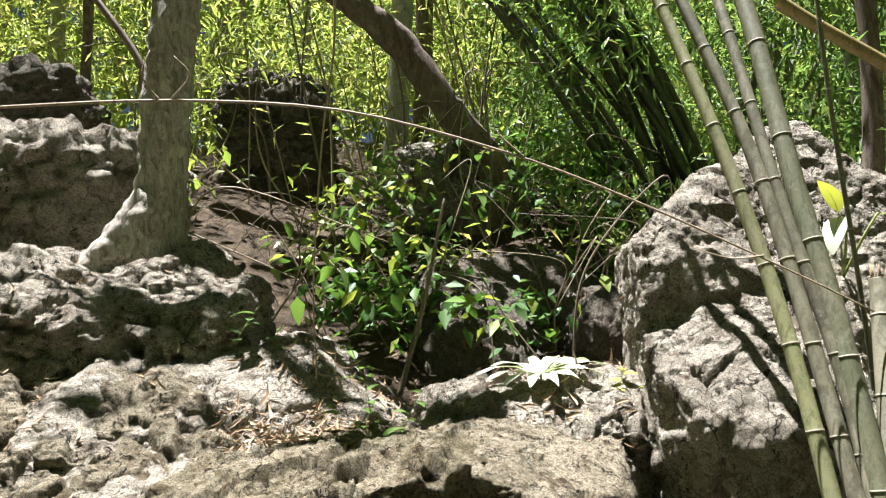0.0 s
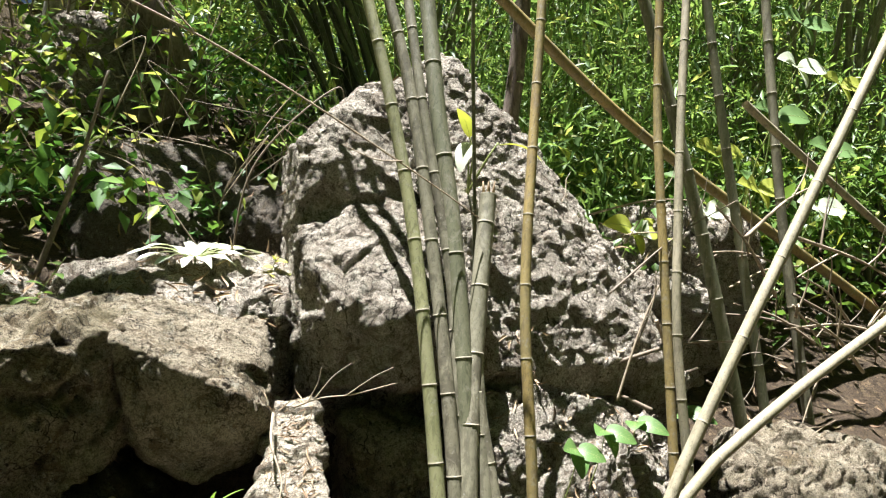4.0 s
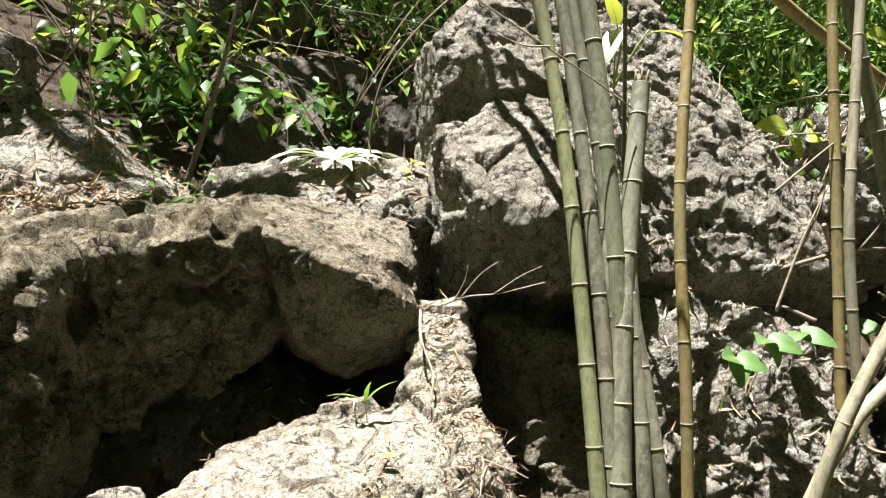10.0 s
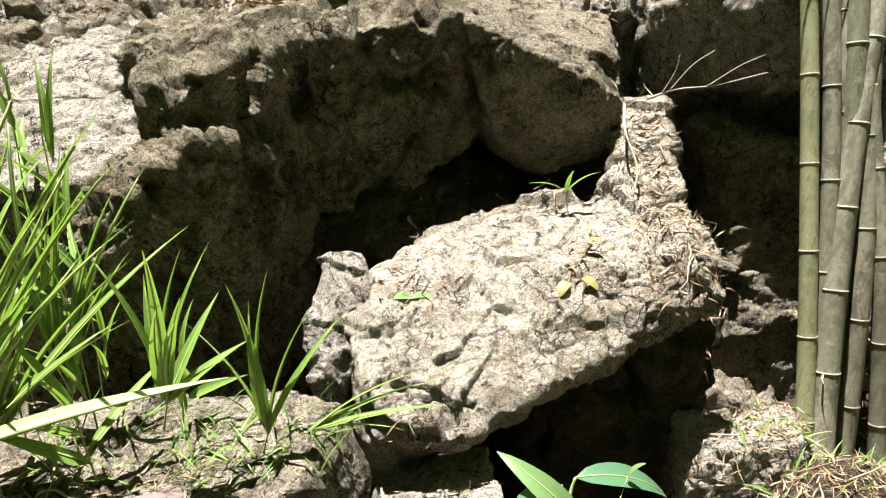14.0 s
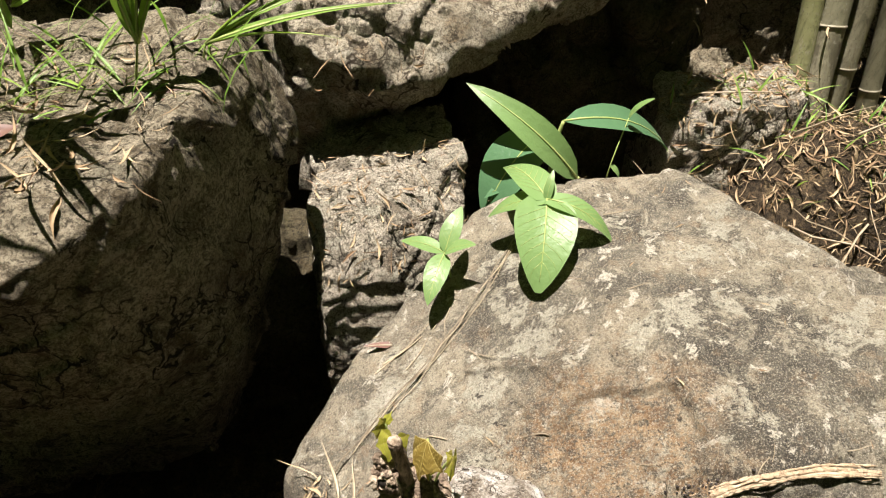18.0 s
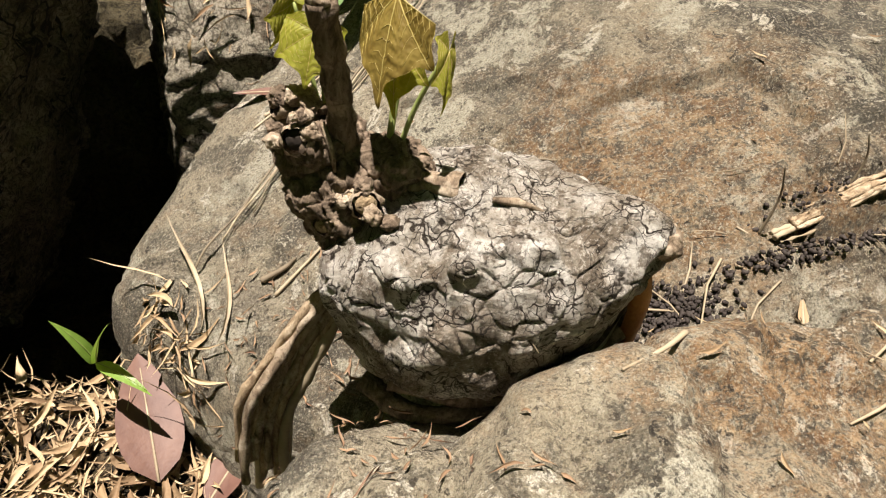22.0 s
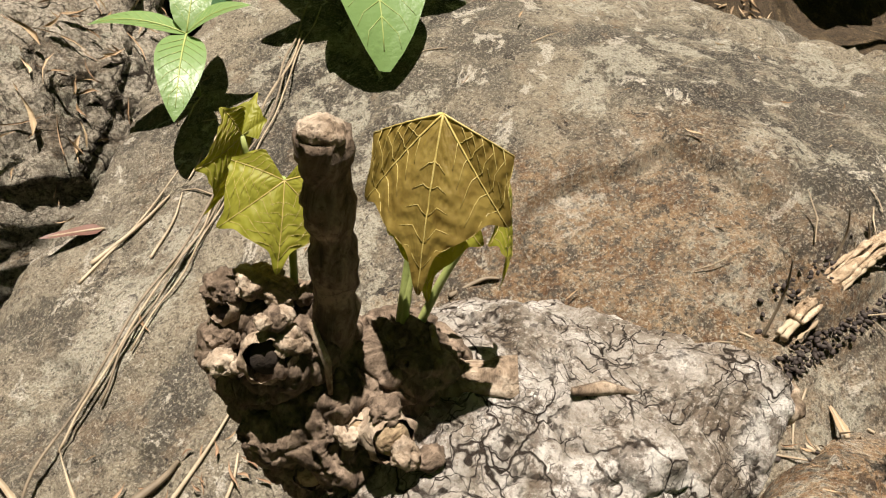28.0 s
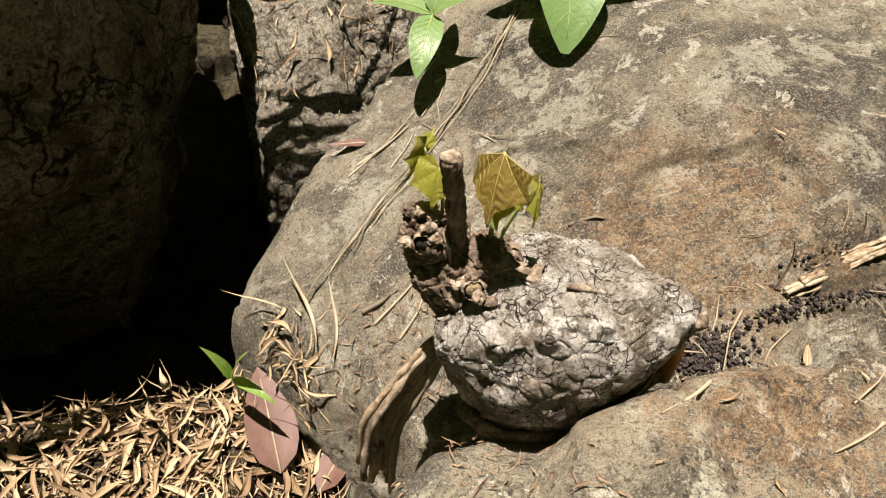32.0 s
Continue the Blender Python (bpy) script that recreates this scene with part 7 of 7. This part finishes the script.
def young_leaf_mat(name, a, b, glow):
    s = Mat(name, 0.5, 0.35)
    f = s.noise(180, 4, 0.6)
    c = s.ramp(f, [(0.35, a), (0.65, b)])
    s.bump(s.cells(420), 0.0002).bump(s.noise(90, 3), 0.0006)
    s.done(c)
    tr = s.node("ShaderNodeBsdfTranslucent")
    s.link(s.mix(1.0, c, (1.0, 0.95, 0.35), "MULTIPLY"), tr.inputs["Color"])
    mx = s.node("ShaderNodeMixShader", Fac=glow)
    s.link(s.b.outputs[0], mx.inputs[1])
    s.link(tr.outputs[0], mx.inputs[2])
    s.link(mx.outputs[0], s.t.nodes["Material Output"].inputs["Surface"])
    return s.m


BRONZE = young_leaf_mat("young_bronze_leaf", (0.17, 0.115, 0.025), (0.27, 0.20, 0.05), 0.36)
OLIVE = young_leaf_mat("young_olive_leaf", (0.26, 0.27, 0.03), (0.34, 0.34, 0.05), 0.5)
VEIN = plain("pale_vein", (0.36, 0.28, 0.08), (0.44, 0.36, 0.13), 100, 0.4)


def lobed(hub, tip, side, size, mat, name="leaf", droop=0.5, label="", ribs=True, back=2.45):
    """A young five-pointed leaf hanging from its hub towards tip; side turns it about that line."""
    hub, tip = local(hub), local(tip)
    y = tip - hub
    L = np.linalg.norm(y)
    y /= L
    x = np.array(side, float)
    x -= y * (x @ y)
    x /= np.linalg.norm(x)
    z = np.cross(y, x)
    z *= np.sign(z[2]) or 1
    A = np.linspace(-back, back, 121)
    B = np.abs(A)
    rim = np.interp(B, [0, 0.35, 0.95, 1.4, 1.9, 2.45], [0.78, 0.74, 0.76, 0.68, 0.60, 0.40])
    rim = L * (rim + 0.22 * np.exp(-((A / 0.11) ** 2)) + 0.13 * np.exp(-(((B - 0.95) / 0.10) ** 2)) + 0.10 * np.exp(-(((B - 1.85) / 0.10) ** 2)))
    R = np.linspace(0.0, 1, 21)
    RR, AA = np.meshgrid(R, A, indexing="ij")
    u, v, rr = RR * rim * np.sin(AA) * size, RR * rim * np.cos(AA), RR * rim
    off = np.abs(((AA / 0.93) + 0.5) % 1 - 0.5)
    quilt = 0.022 * L * RR * np.abs(np.sin(np.pi * (RR * 6 - off * 3.0))) + 0.05 * L * RR * np.sin(np.pi * off)
    h = -droop * (u / L) ** 2 * L - 0.16 * (rr / L) ** 2 * L + quilt
    V = hub + u[..., None] * x + v[..., None] * y + h[..., None] * z
    m = len(A)
    i, j = np.meshgrid(np.arange(len(R) - 1), np.arange(m - 1), indexing="ij")
    F = np.stack([i * m + j, i * m + j + 1, (i + 1) * m + j + 1, (i + 1) * m + j], -1).reshape(-1, 4)
    lf = solid(name, V.reshape(-1, 3), np.concatenate([F[:, :3], F[:, [0, 2, 3]]]), mat, plant_root, label)
    if ribs:
        for k in range(-2, 3):
            c = int(np.argmin(np.abs(A - k * 0.93)))
            tube_ob("vein", V[:, c] + z * 0.0001, np.linspace(0.00026, 0.00010, len(R)) * L / 0.035, VEIN, lf, n=6)
            for q in range(5, 18, 3):
                for s in (-1, 1):
                    w = [V[min(q + d, 20), int(np.clip(c + s * 4 * d, 0, m - 1))] + z * 0.00008 for d in range(5)]
                    tube_ob("side_vein", w, np.linspace(0.00010, 0.00005, 5) * L / 0.035, VEIN, lf, n=4)
    return lf


lobed((-0.017, 0.3895, 0.391), (-0.030, 0.3705, 0.357), (0.52, -0.85, 0.0), 0.60, BRONZE, back=1.35, label="bronze young leaf with pale veins")
lobed((-0.015, 0.391, 0.375), (-0.021, 0.376, 0.346), (0.55, -0.83, 0.0), 0.52, OLIVE, droop=0.6, back=1.35, label="olive young leaf behind the bronze one")
lobed((-0.044, 0.408, 0.366), (-0.050, 0.394, 0.350), (0.9, -0.2, -0.1), 0.85, OLIVE, droop=0.6, label="small olive young leaf")
lobed((-0.050, 0.420, 0.372), (-0.059, 0.412, 0.355), (0.6, 0.4, 0.1), 0.5, OLIVE, droop=0.6)
lobed((-0.050, 0.420, 0.372), (-0.044, 0.426, 0.380), (0.8, -0.4, 0), 0.5, OLIVE, droop=0.4, ribs=False, back=1.5)
lobed((0.003, 0.383, 0.371), (0.001, 0.369, 0.351), (0.6, 0.5, 0.1), 0.32, OLIVE, droop=0.8, label="folded olive young leaf")
for pts, r in (([(-0.012, 0.386, 0.322), (-0.006, 0.386, 0.346), (0.003, 0.384, 0.371)], 0.0019), ([(-0.040, 0.404, 0.330), (-0.041, 0.408, 0.350), (-0.044, 0.409, 0.366)], 0.0017), ([(-0.042, 0.406, 0.330), (-0.046, 0.414, 0.352), (-0.050, 0.420, 0.372)], 0.0015), ([(-0.016, 0.388, 0.322), (-0.013, 0.396, 0.36), (-0.0168, 0.3905, 0.3902)], 0.0018), ([(-0.016, 0.386, 0.322), (-0.012, 0.395, 0.353), (-0.0146, 0.3925, 0.3745)], 0.0017)):
    tube_ob("petiole", [local(p) for p in curve(pts, 14)], 0.7 * np.linspace(r, r * 0.75, len(curve(pts, 14))), STALK, plant_root, n=8)
for k in range(13):
    g = np.random.default_rng(500 + k)
    o = np.array([0.0022 * (k - 6), 0.004 * g.normal(), 0.0022 * (6 - k)]) * 0.8
    C = curve([(-0.034, 0.378, 0.246), (-0.046, 0.374, 0.228), (-0.062, 0.368, 0.200), (-0.078, 0.358, 0.166), (-0.084, 0.346, 0.120 - 0.03 * g.uniform())], 28)[g.integers(0, 6) : 28 - g.integers(0, 4)]
    C = C + o * np.linspace(0.4, 1.3, len(C))[:, None] + 0.0022 * np.stack([gnoise(C * 30 + k, k), gnoise(C * 30 + k, k + 5), gnoise(C * 30 + k, k + 8)], -1)
    tube_ob("root_strand", [local(p) for p in C], g.uniform(0.0016, 0.0036) * np.clip(1 + 0.6 * gnoise(C * 60, k), 0.4, 2), (BARK_PALE2, STUB, TWIG)[k % 3], plant_root, "frayed dry root strand" if k == 0 else "", n=7, rough=0.0012, freq=170, seed=k + 3)
for pts in ([(-0.02, 0.335, 0.225), (0.02, 0.318, 0.222), (0.06, 0.318, 0.235), (0.09, 0.325, 0.25)], [(-0.03, 0.345, 0.21), (-0.01, 0.322, 0.21), (0.03, 0.312, 0.215)], [(0.08, 0.345, 0.28), (0.092, 0.335, 0.262), (0.096, 0.332, 0.24)]):
    C = curve(pts, 20)
    tube_ob("side_root", [local(p) for p in C], np.linspace(0.006, 0.004, len(C)), STUB_DARK, plant_root, n=10, rough=0.0015, freq=140, seed=7)
tube_ob("peeled_root", [local(p) for p in curve([(0.092, 0.338, 0.290), (0.098, 0.332, 0.265), (0.099, 0.330, 0.235)], 12)], 0.006, plain("orange_wood", (0.42, 0.20, 0.06), (0.30, 0.13, 0.04), 200), plant_root, "orange peeled root under the tip", n=8)
for k in range(5):
    g = np.random.default_rng(400 + k)
    a = root_at + np.array([g.uniform(-0.02, 0.05), g.uniform(-0.030, 0.0), 0.053 + g.uniform(-0.008, 0.006)])
    tube_ob("bark_flake", [local(a), local(a + (0.010, -0.003, 0.0)), local(a + (0.022, -0.008, -0.003))], [0.0012, 0.0022, 0.0006], STUB, plant_root, n=6)
